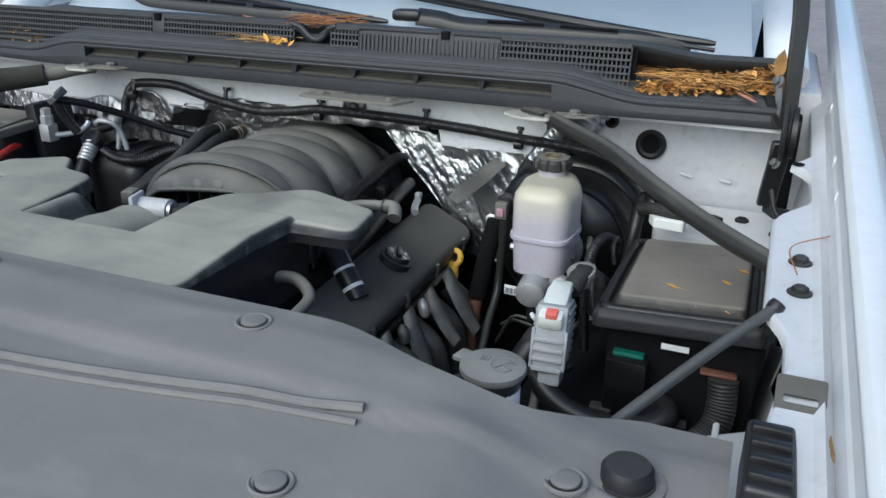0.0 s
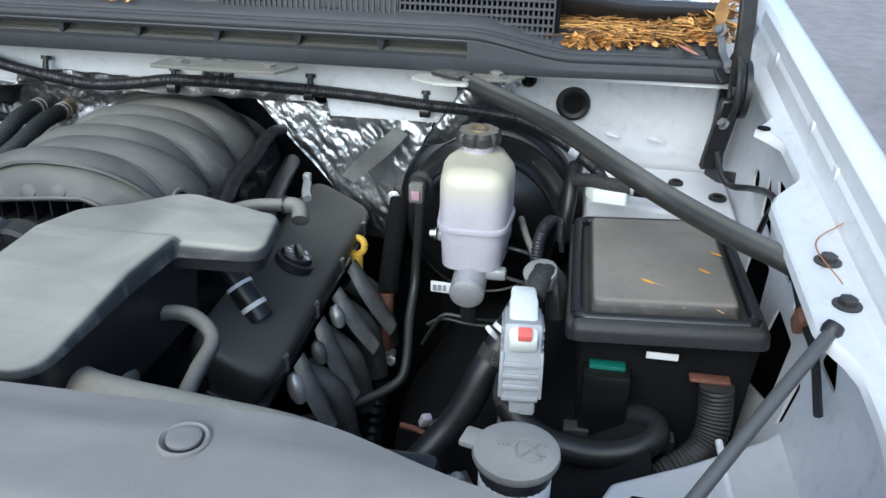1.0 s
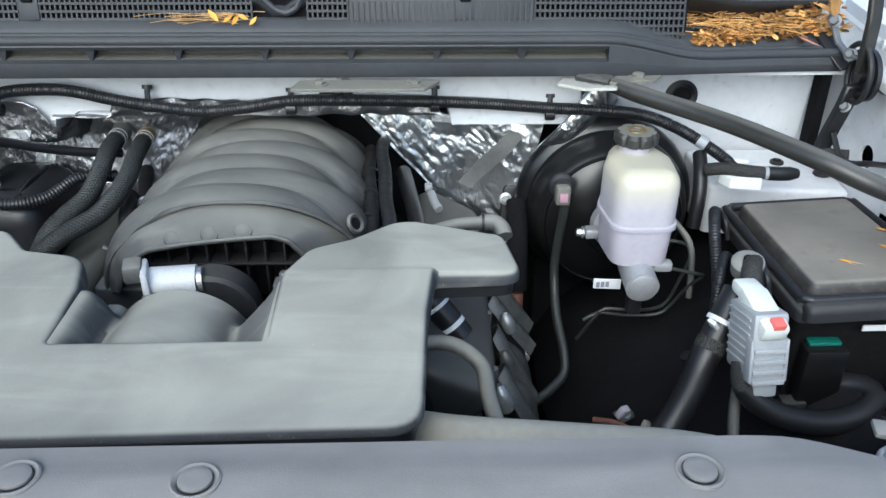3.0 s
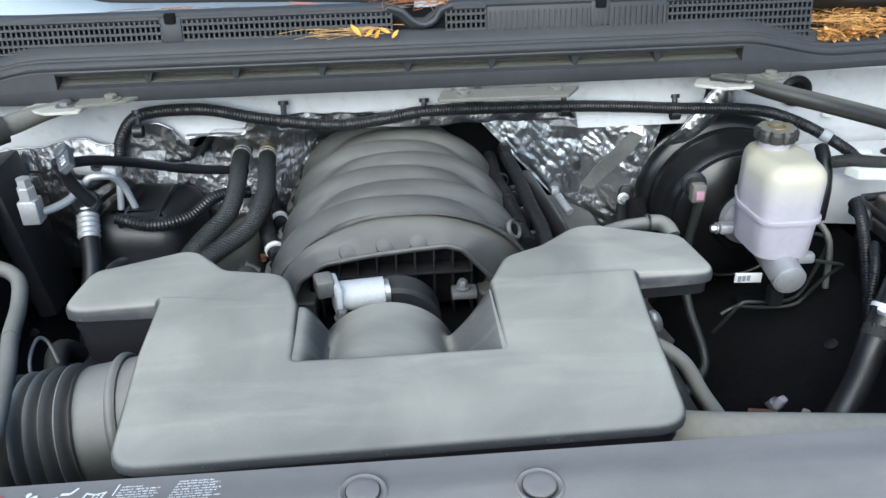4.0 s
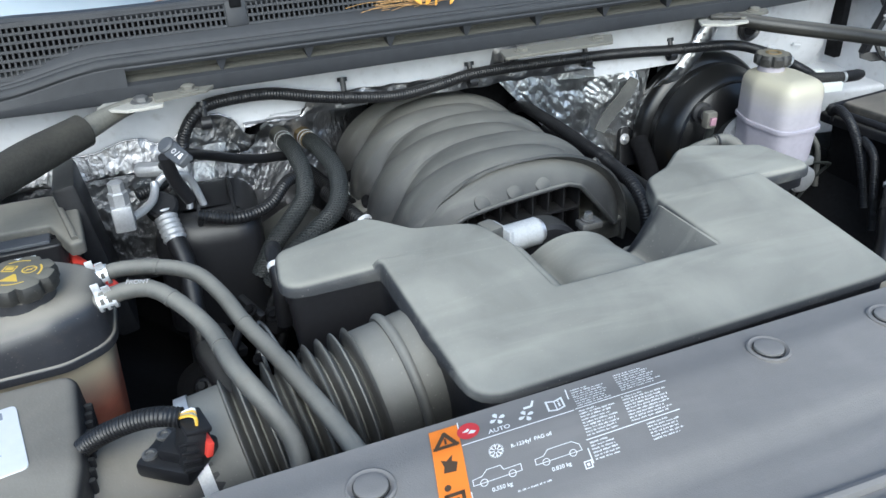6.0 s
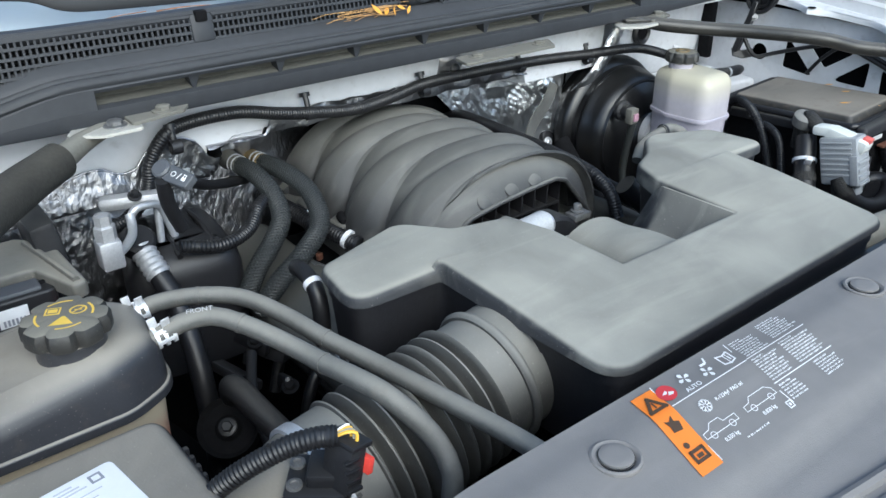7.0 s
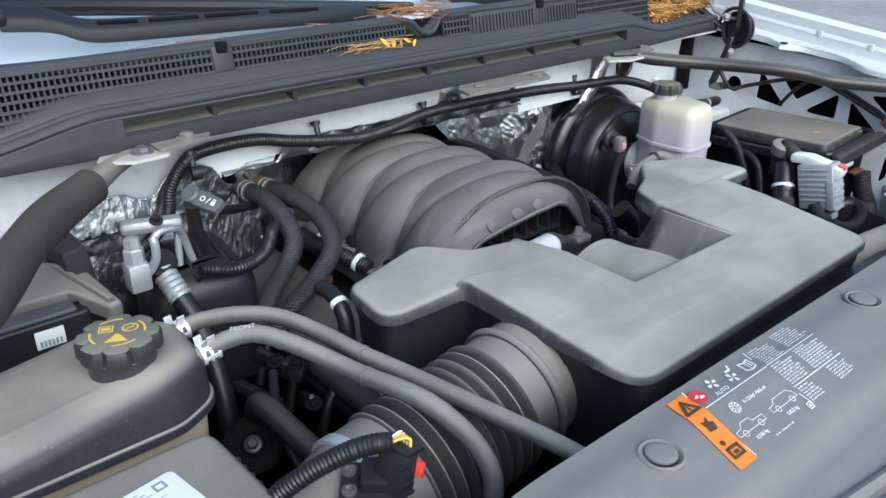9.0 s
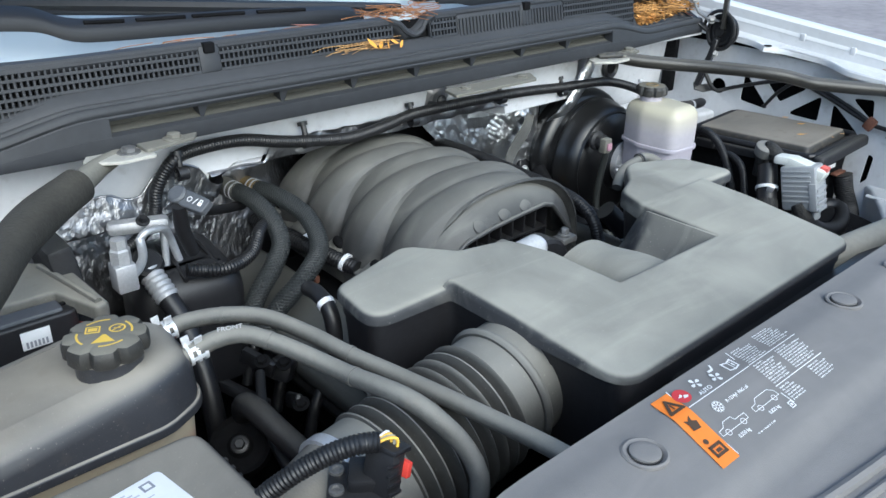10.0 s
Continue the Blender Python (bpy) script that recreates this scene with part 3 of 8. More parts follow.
# front shelf beside the radiator, under the strut
for sx in (1, -1):
    t = thing("headlamp_shelf", (sx * 0.83, -0.7, 0.62), "white sheet metal shelf with a dark slot behind the headlamp", "body panel", "headlamp shelves")
    bm = B()
    prism(bm, rounded([(sx * 0.70, -1.0), (sx * 0.93, -1.0), (sx * 0.93, -0.34), (sx * 0.88, -0.385), (sx * 0.80, -0.435), (sx * 0.725, -0.475), (sx * 0.70, -0.53)][::sx], 0.012), 0.62, 0.935, 0.008)
    part("shelf", bm, M_WHITEM, t)
    # near-black inlay painting the shade in the slot
    bm = B()
    prism(bm, rounded([(sx * 0.742, -0.515), (sx * 0.802, -0.522), (sx * 0.808, -0.497), (sx * 0.742, -0.493)][::sx], 0.004), 0.930, 0.9375, 0.001)
    part("slot", bm, M_VOID, t)
    bm = B()
    tube(bm, [(sx * 0.838, -0.395, 0.934), (sx * 0.838, -0.48, 0.935), (sx * 0.842, -0.62, 0.935)], 0.004, 8)
    part("folded_edge", bm, M_WHITE, t)
    for y in (-0.66, -0.56):
        bm = B()
        lathe(bm, [(0.007, 0), (0.007, 0.003), (0.004, 0.004), (0.0, 0.004)], (sx * 0.87, y, 0.935), seg=14)
        part("rivet", bm, M_BOLT, t)

# firewall
bm = B()
prof = [(0.275, 0.45), (0.275, 0.90), (0.275, 1.06), (0.16, 1.078), (0.120, 1.083), (0.0935, 1.088), (0.087, 1.178), (0.05, 1.186), (0.05, 1.205), (0.285, 1.205), (0.29, 0.45)]


def lower_edge(x, y, z):
    """The pressed lower edge stands higher along the middle of the firewall."""
    up = 0.022 * sstep(-0.338, -0.332, x) + 0.012 * sstep(-0.248, -0.242, x) - 0.028 * sstep(0.278, 0.284, x)
    return (x, y, z + (up if 1.05 < z < 1.10 else 0.0))


extrude_x(bm, prof, (-0.9, -0.6, -0.338, -0.332, -0.248, -0.242, 0.0, 0.278, 0.284, 0.40, 0.485), lower_edge, close=True)
prof = [(0.175, 0.95), (0.170, 1.02), (0.155, 1.045), (0.148, 1.06), (0.136, 1.178), (0.05, 1.186), (0.05, 1.205), (0.175, 1.205), (0.19, 0.95)]
extrude_x(bm, [(y, z) for y, z in prof], frange(0.487, 0.872, 4), close=True)
tagged(part("firewall", bm, M_WHITEP), "white painted sheet metal firewall under the cowl", "firewall", kind="structure")
bm = B()
prism(bm, rounded([(0.69, 0.03), (0.78, 0.015), (0.905, 0.0), (0.905, 0.165), (0.69, 0.165)], 0.012), 0.93, 1.02, 0.008, lambda x, y: -0.08 * max(0.0, 0.09 - y))
single("firewall_shelf", bm, M_WHITEP, "grey-white stepped sheet metal shelf by the firewall", "body panel")
# round shelf holes: rimmed near-black discs stand in for their shade
for p, r in (((0.827, 0.105, 1.0195), 0.011), ((0.884, 0.062, 1.0175), 0.013)):
    t = thing("grommet", p, "round hole in the sheet metal shelf, drawn as a rimmed near-black disc", "grommet", "shelf plugs")
    bm = B()
    lathe(bm, [(r * 1.05, -0.001), (r, 0.003), (r * 0.7, 0.005), (r * 0.6, 0.002)], p, seg=22)
    part("rim", bm, M_RUBBER, t)
    bm = B()
    lathe(bm, [(r * 0.62, 0.0), (r * 0.6, 0.0025), (0.0, 0.0025)], p, seg=18)
    part("plug", bm, M_VOID, t)
for p, r in (((0.66, 0.1395, 1.125), 0.026), ((0.59, 0.1355, 1.16), 0.012)):
    t = thing("grommet", p, "round black rubber grommet in the white firewall", "grommet", "firewall grommets")
    bm = B()
    lathe(bm, [(r * 0.55, 0.002), (r * 0.6, 0.006), (r * 0.8, 0.009), (r, 0.006), (r * 1.02, 0)], p, (0, -1, 0.05), 28, close=True)
    part("rim", bm, M_RUBBER, t)
    bm = B()
    lathe(bm, [(r * 0.6, 0.001), (r * 0.6, 0.003)], p, (0, -1, 0.05), 20)
    part("plug", bm, M_VOID, t)
for x, z in ((0.79, 1.075), (0.725, 1.078)):
    bm = B()
    box(bm, (x, 0.139, z), (0.022, 0.006, 0.006), 0.002, (0, 14, 0))
    single("seam_tab", bm, M_WHITEP, "small folded tab on the white firewall", "tab", "seam tabs")

# dark lower bay: near-black sheets added so that gaps end in painted shade
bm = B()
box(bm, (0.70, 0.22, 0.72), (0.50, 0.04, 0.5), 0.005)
single("lower_bay_shade_panel", bm, M_VOID, "near-black panel added behind the brake booster in place of shade", "body panel")
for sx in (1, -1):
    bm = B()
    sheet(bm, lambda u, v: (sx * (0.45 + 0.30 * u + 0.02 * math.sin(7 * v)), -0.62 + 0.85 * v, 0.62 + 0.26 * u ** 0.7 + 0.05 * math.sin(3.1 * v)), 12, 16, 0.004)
    wl_ = thing("wheelhouse_liner", (sx * 0.6, -0.2, 0.6), "wheelhouse liner deep in the bay, near-black in place of shade", "liner", "wheelhouse liners")
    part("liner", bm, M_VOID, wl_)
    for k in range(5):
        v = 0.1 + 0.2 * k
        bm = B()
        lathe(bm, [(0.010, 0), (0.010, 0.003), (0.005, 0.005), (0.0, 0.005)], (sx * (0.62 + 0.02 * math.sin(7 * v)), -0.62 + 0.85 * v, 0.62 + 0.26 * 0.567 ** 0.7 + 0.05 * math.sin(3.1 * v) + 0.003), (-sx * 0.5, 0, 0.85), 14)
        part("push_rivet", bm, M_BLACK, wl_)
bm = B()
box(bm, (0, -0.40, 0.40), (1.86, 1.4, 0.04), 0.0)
single("underbody_shade_sheet", bm, M_VOID, "near-black sheet added under the engine in place of shade", "shield", kind="structure")
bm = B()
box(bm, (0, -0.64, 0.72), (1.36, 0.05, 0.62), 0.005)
single("radiator_core", bm, M_VOID, "radiator and shroud below the cover, near-black in place of shade", "radiator")

# raised hood, standing above the cowl
hd = thing("raised_hood", (0, 0.12, 1.45), "white hood propped open with a dark insulated underside", "hood")
for nm, m_, off in (("outer_skin", M_WHITE, 0.03), ("insulation_pad", M_VOID, 0.0)):
    bm = B()
    sheet(bm, lambda u, v: ((-0.84 + 1.68 * u) * (1 - 0.06 * v), 0.10 + off * 0.9 - 0.46 * v - 0.05 * math.sin(math.pi * v), 1.44 + 1.04 * v + off * 0.4 - 0.03 * (2 * u - 1) ** 2), 16, 12, 0.012)
    part(nm, bm, m_, hd)

# ---- cowl ----
DIV = 0.127


def lip_dz(x):
    return -0.026 * sstep(0.50, 0.66, abs(x + 0.0))


cowl = thing("cowl_cover", (0, 0.05, 1.19), "dark grey plastic cowl panel with slots, seal and intake grille", "cowl panel")
XS = frange(-0.86, 0.86, 86)


def warp(x, y, z):
    return (x, y + 0.02 * sstep(0.5, 0.85, abs(x)), z + lip_dz(x) * sstep(1.20, 1.234, z))


# face below and above the slots, with the solid ends
bm = B()
low = [(0.024, 1.193), (0.022, 1.198), (0.0225, 1.214), (0.030, 1.216), (0.045, 1.216), (0.045, 1.193)]
extrude_x(bm, low, XS, warp, close=True)
part("lower_face", bm, M_COWL, cowl)
bm = B()
up_ = [(0.027, 1.233), (0.025, 1.237), (0.027, 1.242), (0.044, 1.247), (0.050, 1.240), (0.046, 1.232)]
extrude_x(bm, up_, XS, warp, close=True)
part("upper_face", bm, M_COWL, cowl)
for a, b in ((-0.86, -0.484), (0.506, 0.86)):
    bm = B()
    extrude_x(bm, [(0.0223, 1.206), (0.0247, 1.238), (0.045, 1.238), (0.045, 1.206)], frange(a, b, 20), warp, close=True)
    part("end_face", bm, M_COWL, cowl)
bm = B()
extrude_x(bm, [(0.034, 1.2165), (0.050, 1.222), (0.054, 1.240), (0.058, 1.240), (0.058, 1.2165)], frange(-0.5, 0.52, 4), None, close=True)
part("slot_back", bm, M_SLOT, cowl, "dusty ledge inside the slots")
for i in range(1, 8):
    x = -0.482 + DIV * i * 0.97
    bm = B()
    vs = [bm.verts.new(p) for p in ((x - 0.007, 0.030, 1.235), (x + 0.009, 0.030, 1.235), (x + 0.0015, 0.034, 1.215), (x - 0.0015, 0.034, 1.215),
                                    (x - 0.007, 0.054, 1.235), (x + 0.009, 0.054, 1.235), (x + 0.0015, 0.054, 1.215), (x - 0.0015, 0.054, 1.215))]
    for f in ((0, 3, 2, 1), (4, 5, 6, 7), (0, 1, 5, 4), (1, 2, 6, 5), (2, 3, 7, 6), (3, 0, 4, 7)):
        bm.faces.new([vs[k] for k in f])
    part("divider", bm, M_COWL, cowl)
# rubber seal with two beads
bm = B()
seal = []
for k in range(9):
    a = math.pi * k / 8
    seal.append((0.032 - 0.008 * math.cos(a), 1.243 + 0.008 * math.sin(a)))
for k in range(7):
    a = math.pi * k / 6
    seal.append((0.045 - 0.005 * math.cos(a), 1.248 + 0.005 * math.sin(a)))
seal += [(0.051, 1.246), (0.051, 1.239), (0.026, 1.239)]
extrude_x(bm, seal, XS, warp, close=True)
part("rubber_seal", bm, M_SEAL, cowl)
# trough behind the seal and the top shelf to the glass
bm = B()
extrude_x(bm, [(0.050, 1.243), (0.051, 1.250), (0.056, 1.257), (0.066, 1.265), (0.070, 1.267), (0.084, 1.266), (0.084, 1.238), (0.050, 1.238)], XS, warp, close=True)
part("trough", bm, M_COWL, cowl)
for sx in (1, -1):
    bm = B()
    prism(bm, rounded([(sx * 0.56, 0.075), (sx * 0.868, 0.088), (sx * 0.868, 0.26), (sx * 0.56, 0.26)][::sx], 0.006), 1.205, 1.222, 0.003)
    part("corner_tray", bm, M_COWL, cowl)
bm = B()


def shelf_warp(x, y, z):
    d = 0.022 * math.exp(-((x - 0.032) / 0.028) ** 4)
    return (x, y + 0.05 * sstep(0.5, 0.8, abs(x)), z - d - 0.02 * sstep(0.6, 0.75, abs(x)))


extrude_x(bm, [(0.072, 1.294), (0.071, 1.300), (0.075, 1.304), (0.090, 1.305), (0.105, 1.294), (0.135, 1.275), (0.165, 1.250), (0.165, 1.240), (0.078, 1.288)], XS, shelf_warp, close=True)
part("top_ledge", bm, M_COWL, cowl)


def grille(x0, x1, solid=False):
    """Intake grille between x0 and x1: rows of small openings that run down behind the trough, or a plain panel."""
    a, b = Vector((0, 0.063, 1.234)), Vector((0, 0.075, 1.298))
    d = b - a
    rx = -math.degrees(math.atan2(d.y, d.z))
    bm = B()
    if solid:
        m = (a + b) / 2
        box(bm, ((x0 + x1) / 2, m.y, m.z), (x1 - x0, 0.006, d.length), 0.001, (rx, 0, 0))
        n = int((x1 - x0) / 0.008)
        for i in range(n):
            box(bm, (x0 + (i + 0.5) * (x1 - x0) / n, m.y - 0.004, m.z + 0.002), (0.003, 0.003, d.length * 0.7), 0.0, (rx, 0, 0))
        return part("plain_grille_panel", bm, M_COWL, cowl)
    rows = 6
    for k in range(rows + 1):
        p = a + d * (k / rows)
        box(bm, ((x0 + x1) / 2, p.y, p.z), (x1 - x0, 0.008, 0.0036 if 0 < k < rows else 0.006), 0.0, (rx, 0, 0))
    n = int((x1 - x0) / 0.0072)
    m = (a + b) / 2
    for i in range(n + 1):
        box(bm, (x0 + i * (x1 - x0) / n, m.y + 0.001, m.z), (0.0026, 0.006, d.length), 0.0, (rx, 0, 0))
    return part("intake_grille", bm, M_COWL, cowl)


grille(-0.80, -0.338)
grille(-0.308, -0.008)
grille(0.072, 0.130)
grille(0.132, 0.40, True)
grille(0.402, 0.622)
# near-black strip behind the grille, painting the shade in its openings
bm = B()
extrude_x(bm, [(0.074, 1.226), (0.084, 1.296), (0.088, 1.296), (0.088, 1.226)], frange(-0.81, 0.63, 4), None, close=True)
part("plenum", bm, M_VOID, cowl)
for x in (-0.323, 0.30):
    bm = B()
    box(bm, (x, 0.073, 1.281), (0.030, 0.012, 0.036), 0.003, (-11, 0, 0))
    part("retainer", bm, M_COWL, cowl)
    # near-black block in place of the shaded clip opening
    bm = B()
    box(bm, (x, 0.074, 1.297), (0.016, 0.018, 0.014), 0.002)
    part("clip_slot", bm, M_VOID, cowl)
# ring of the dip beside the centre
bm = B()
tube(bm, [(-0.012, 0.074, 1.300), (0.008, 0.073, 1.294), (0.022, 0.072, 1.281), (0.040, 0.071, 1.274), (0.056, 0.072, 1.281), (0.064, 0.073, 1.294), (0.082, 0.074, 1.300)], 0.005, 8)
part("drain_rim", bm, M_COWL, cowl)

# windshield, dashboard behind it, pillars
bm = B()
sheet(bm, lambda u, v: ((u - 0.5) * (1.62 - 0.24 * v), 0.15 + 0.05 * (2 * u - 1) ** 2 + 0.86 * v, 1.245 + 0.47 * v - 0.02 * (2 * u - 1) ** 2), 24, 12)
ob = tagged(part("window_1", bm, M_GLASS), "raked windshield above the cowl, milky in place of sky reflection", "windshield", kind="structure")
ob.visible_shadow = False
bm = B()
sheet(bm, lambda u, v: ((u - 0.5) * 1.6, 0.19 + 0.75 * v, 1.215 + 0.10 * v), 6, 6)
bmesh.ops.reverse_faces(bm, faces=bm.faces[:])
single("dashboard", bm, M_DASH, "dashboard top, near white in place of sky reflected on the windshield", "dashboard")
# near-black sheet added as the shade inside the cabin
bm = B()
box(bm, (0, 1.25, 1.3), (1.7, 0.04, 0.9), 0.01)
single("cabin_shade_sheet", bm, M_VOID, "near-black sheet standing in for the shaded cabin behind the dashboard", "interior", kind="structure")
for sx in (1, -1):
    bm = B()
    tube(bm, [(sx * 0.86, 0.17, 1.25), (sx * 0.80, 0.6, 1.52), (sx * 0.74, 1.0, 1.78)], 0.035, 12)
    single("pillar", bm, M_WHITE, "white painted windshield pillar", "pillar", "windshield pillars")


def build_wiper(pts, blade, label, slots):
    """A broad flat arm with long slots, its pivot cap, and the blade beside it."""
    t = thing("wiper", pts[0], label, "wiper", "windshield wipers")
    path = smooth_path(pts, 0.01)
    bm = B()
    rings = []
    for i, p in enumerate(path):
        w = 0.026 - 0.010 * i / len(path)
        h = 0.010
        rings.append([bm.verts.new(p + Vector((0, dy * w, dz * h + dy * w * 0.5))) for dy, dz in ((-0.5, -1), (-0.5, 0.4), (-0.3, 1), (0.3, 1), (0.5, 0.4), (0.5, -1))])
    for a, b in zip(rings, rings[1:]):
        for k in range(6):
            bm.faces.new((a[k], b[k], b[(k + 1) % 6], a[(k + 1) % 6]))
    bm.faces.new(rings[0])
    bm.faces.new(rings[-1][::-1])
    bmesh.ops.recalc_face_normals(bm, faces=bm.faces[:])
    part("arm", bm, M_WIPER, t)
    for a, b in slots:
        # near-black bar laid on the arm as the shade of a slot
        bm = B()
        n = len(path) - 1
        q = [path[int(n * k)] for k in frange(a, b, 4)]
        tube(bm, [p + Vector((0, -0.004, 0.0095)) for p in q], 0.0032, 6)
        part("arm_slot", bm, M_VOID, t)
    bm = B()
    box(bm, (pts[0][0] - 0.02, pts[0][1], pts[0][2]), (0.06, 0.035, 0.022), 0.008)
    part("pivot_cap", bm, M_WIPER, t)
    bm = B()
    tube(bm, blade, 0.008, 8, shape=lambda s: 0.5 + 0.8 * math.sin(math.pi * s) ** 0.5)
    part("blade", bm, M_BLACK, t)
    bm = B()
    tube(bm, [(x, y - 0.004, z - 0.010) for x, y, z in blade], 0.004, 6)
    part("rubber_edge", bm, M_RUBBER, t)
    return t


build_wiper([(-0.56, 0.20, 1.343), (-0.50, 0.20, 1.335), (-0.46, 0.197, 1.319), (-0.40, 0.196, 1.313), (-0.20, 0.196, 1.306), (-0.03, 0.198, 1.297), (0.03, 0.205, 1.285)],
            [(-0.62, 0.30, 1.352), (-0.40, 0.27, 1.335), (-0.15, 0.235, 1.315), (0.05, 0.215, 1.30), (0.12, 0.21, 1.296)], "broad grey-black slotted wiper arm resting on the windshield",
            ((0.23, 0.32), (0.35, 0.46), (0.49, 0.62), (0.65, 0.78)))
build_wiper([(0.19, 0.20, 1.312), (0.24, 0.20, 1.308), (0.29, 0.20, 1.300), (0.45, 0.202, 1.298), (0.60, 0.205, 1.294), (0.70, 0.215, 1.286)],
            [(0.10, 0.29, 1.350), (0.35, 0.255, 1.325), (0.60, 0.22, 1.302), (0.74, 0.21, 1.292)], "broad grey-black slotted wiper arm resting on the windshield", ((0.3, 0.5), (0.55, 0.75)))

# ---- radiator cover ----
def cover_z(x, y):
    y += 0.010
    z = 1.142 - 0.006 * sstep(-0.70, -0.667, y)
    z -= 0.115 * min(0.085, max(0.0, -0.672 - y))
    z -= 0.008 * sstep(-0.757, -0.772, y)
    z -= 0.10 * max(0.0, -0.78 - y)
    z -= 0.10 * sstep(-0.98, -1.12, y)
    z -= 0.035 * sstep(0.62, 0.80, abs(x)) + 0.01 * sstep(0.46, 0.6, abs(x))
    z += 0.012 * math.exp(-((abs(x) - 0.66) / 0.05) ** 2) * sstep(-0.72, -0.78, y)
    return z


def cover_rear(x):
    a = abs(x)
    return -0.671 - 0.043 * sstep(0.49, 0.66, a) + 0.056 * sstep(0.68, 0.79, a)


rc = thing("radiator_cover", (0, -0.85, 1.0), "dusty grey plastic radiator cover with push pins and warning label", "radiator cover")
bm = B()


def cover_fn(u, v):
    x = -0.852 + 1.704 * u
    y = cover_rear(x) - 0.55 * v
    return (x, y, cover_z(x, y))


sheet(bm, cover_fn, 120, 60)
edge = [v for v in bm.verts if v.is_boundary]
ret = bmesh.ops.extrude_edge_only(bm, edges=[e for e in bm.edges if e.is_boundary])
for v in [g for g in ret["geom"] if isinstance(g, bmesh.types.BMVert)]:
    v.co.z -= 0.022
    v.co.y -= 0.003 if v.co.y > -0.72 else 0
bmesh.ops.recalc_face_normals(bm, faces=bm.faces[:])
part("panel", bm, M_COVER, rc)


def push_pin(x, y, big=False):
    z = cover_z(x, y)
    bm = B()
    k = 1.35 if big else 0.78
    lathe(bm, [(0.0225 * k, -0.002), (0.0225 * k, 0.0004), (0.0205 * k, 0.0012), (0.0185 * k, 0.0004), (0.0165 * k, -0.001), (0.0165 * k, -0.003)], (x, y, z + 0.0005), (0, 0.02, 1), 36)
    p = part("push_pin", bm, M_COVER, rc)
    bm = B()
    lathe(bm, [(0.0165 * k, -0.001), (0.0163 * k, 0.0003), (0.0110 * k, 0.0003)], (x, y, z + 0.0005), (0, 0.02, 1), 32)
    part("groove", bm, M_BLACKD, p)
    bm = B()
    h = 0.014 if big else 0.0018
    lathe(bm, [(0.0150 * k, -0.001), (0.0150 * k, h * 0.7), (0.0128 * k, h), (0.008 * k, h + 0.0003), (0.0, h)], (x, y, z + 0.001), (0, 0.02, 1), 32)
    part("pin_head", bm, M_BLACKD if big else M_COVER, p)


for x, y in ((-0.050, -0.703), (0.074, -0.709), (-0.392, -0.713), (0.422, -0.709), (0.543, -0.868), (0.737, -0.768), (-0.545, -0.868), (-0.737, -0.768)):
    push_pin(x, y)
push_pin(0.779, -0.742, True)
bm = B()
for off, r in ((0.0, 0.005), (-0.014, 0.0035)):
    tube(bm, [(x, -0.835 + 0.19 * x * x + off, cover_z(x, -0.835 + 0.19 * x * x + off) + 0.001) for x in frange(-0.57, 0.57, 24)], r, 8)
part("bead", bm, M_COVER, rc, "pale double bead moulded across the cover")

# ---- air intake resonator ----
res = thing("air_resonator", (-0.02, -0.42, 0.98), "dusty grey-black plastic air intake resonator box with two side wings", "air resonator")
LID = [(-0.268, -0.611, 0.035), (0.231, -0.603, 0.035), (0.237, -0.45, 0.03), (0.246, -0.371, 0.006), (0.344, -0.366, 0.024), (0.330, -0.268, 0.026), (0.203, -0.250, 0.05),
       (0.150, -0.296, 0.03), (0.104, -0.318, 0.035), (0.081, -0.37, 0.03), (0.081, -0.486, 0.004), (-0.122, -0.486, 0.004), (-0.124, -0.395, 0.03), (-0.140, -0.330, 0.04),
       (-0.212, -0.314, 0.02), (-0.254, -0.262, 0.035), (-0.372, -0.280, 0.028), (-0.385, -0.372, 0.028), (-0.275, -0.373, 0.006), (-0.275, -0.47, 0.03)]


def res_slope(x, y):
    z = -0.014 * sstep(-0.42, -0.6, y)
    z -= 0.010 * sstep(0.240, 0.254, x) + 0.010 * sstep(-0.271, -0.285, x)
    return z


bm = B()
o = rounded(LID, 0.015, 6)
prism(bm, o, 1.079, 1.103, 0.008, res_slope)
part("lid", bm, M_RESON, res)
bm = B()
ob_ = rounded(LID[:3] + [(0.244, -0.30, 0.01), (0.20, -0.262, 0.03)] + LID[7:], 0.015, 6)
prism(bm, inset(ob_, 0.006), 0.965, 1.0795, 0.0005, flare=0.010)
part("body", bm, M_BLACK, res, "black lower box")
bm = B()
prism(bm, inset(o, 0.006), 1.062, 1.0796, 0.0005)
part("wing_underside", bm, M_BLACK, res)
# recess blending into the outlet dome


def smax(a, b, k=0.005):
    m = max(a, b)
    return m + k * math.log(math.exp((a - m) / k) + math.exp((b - m) / k))


def recess(u, v):
    x, y = -0.131 + 0.223 * u, -0.493 + 0.170 * v
    dx = x + 0.034
    r = 0.080 - 0.006 * sstep(-0.37, -0.31, y)
    dome = 1.006 + math.sqrt(max(0.0, r * r - dx * dx)) - 0.008 * sstep(-0.45, -0.38, y) - 0.035 * sstep(-0.366, -0.350, y)
    lo = 1.040 - 0.06 * sstep(-0.40, -0.360, y)
    left = lo + (1.096 - lo) * sstep(-0.072, -0.122, x) * (1 - 0.55 * sstep(-0.40, -0.335, y))
    right = lo + (1.097 - lo) * min(1, max(0, (x - 0.026) / 0.053)) * (1 - 0.75 * sstep(-0.385, -0.325, y))
    z = smax(smax(dome, left), right)
    return (x, y, min(z, 1.0975))


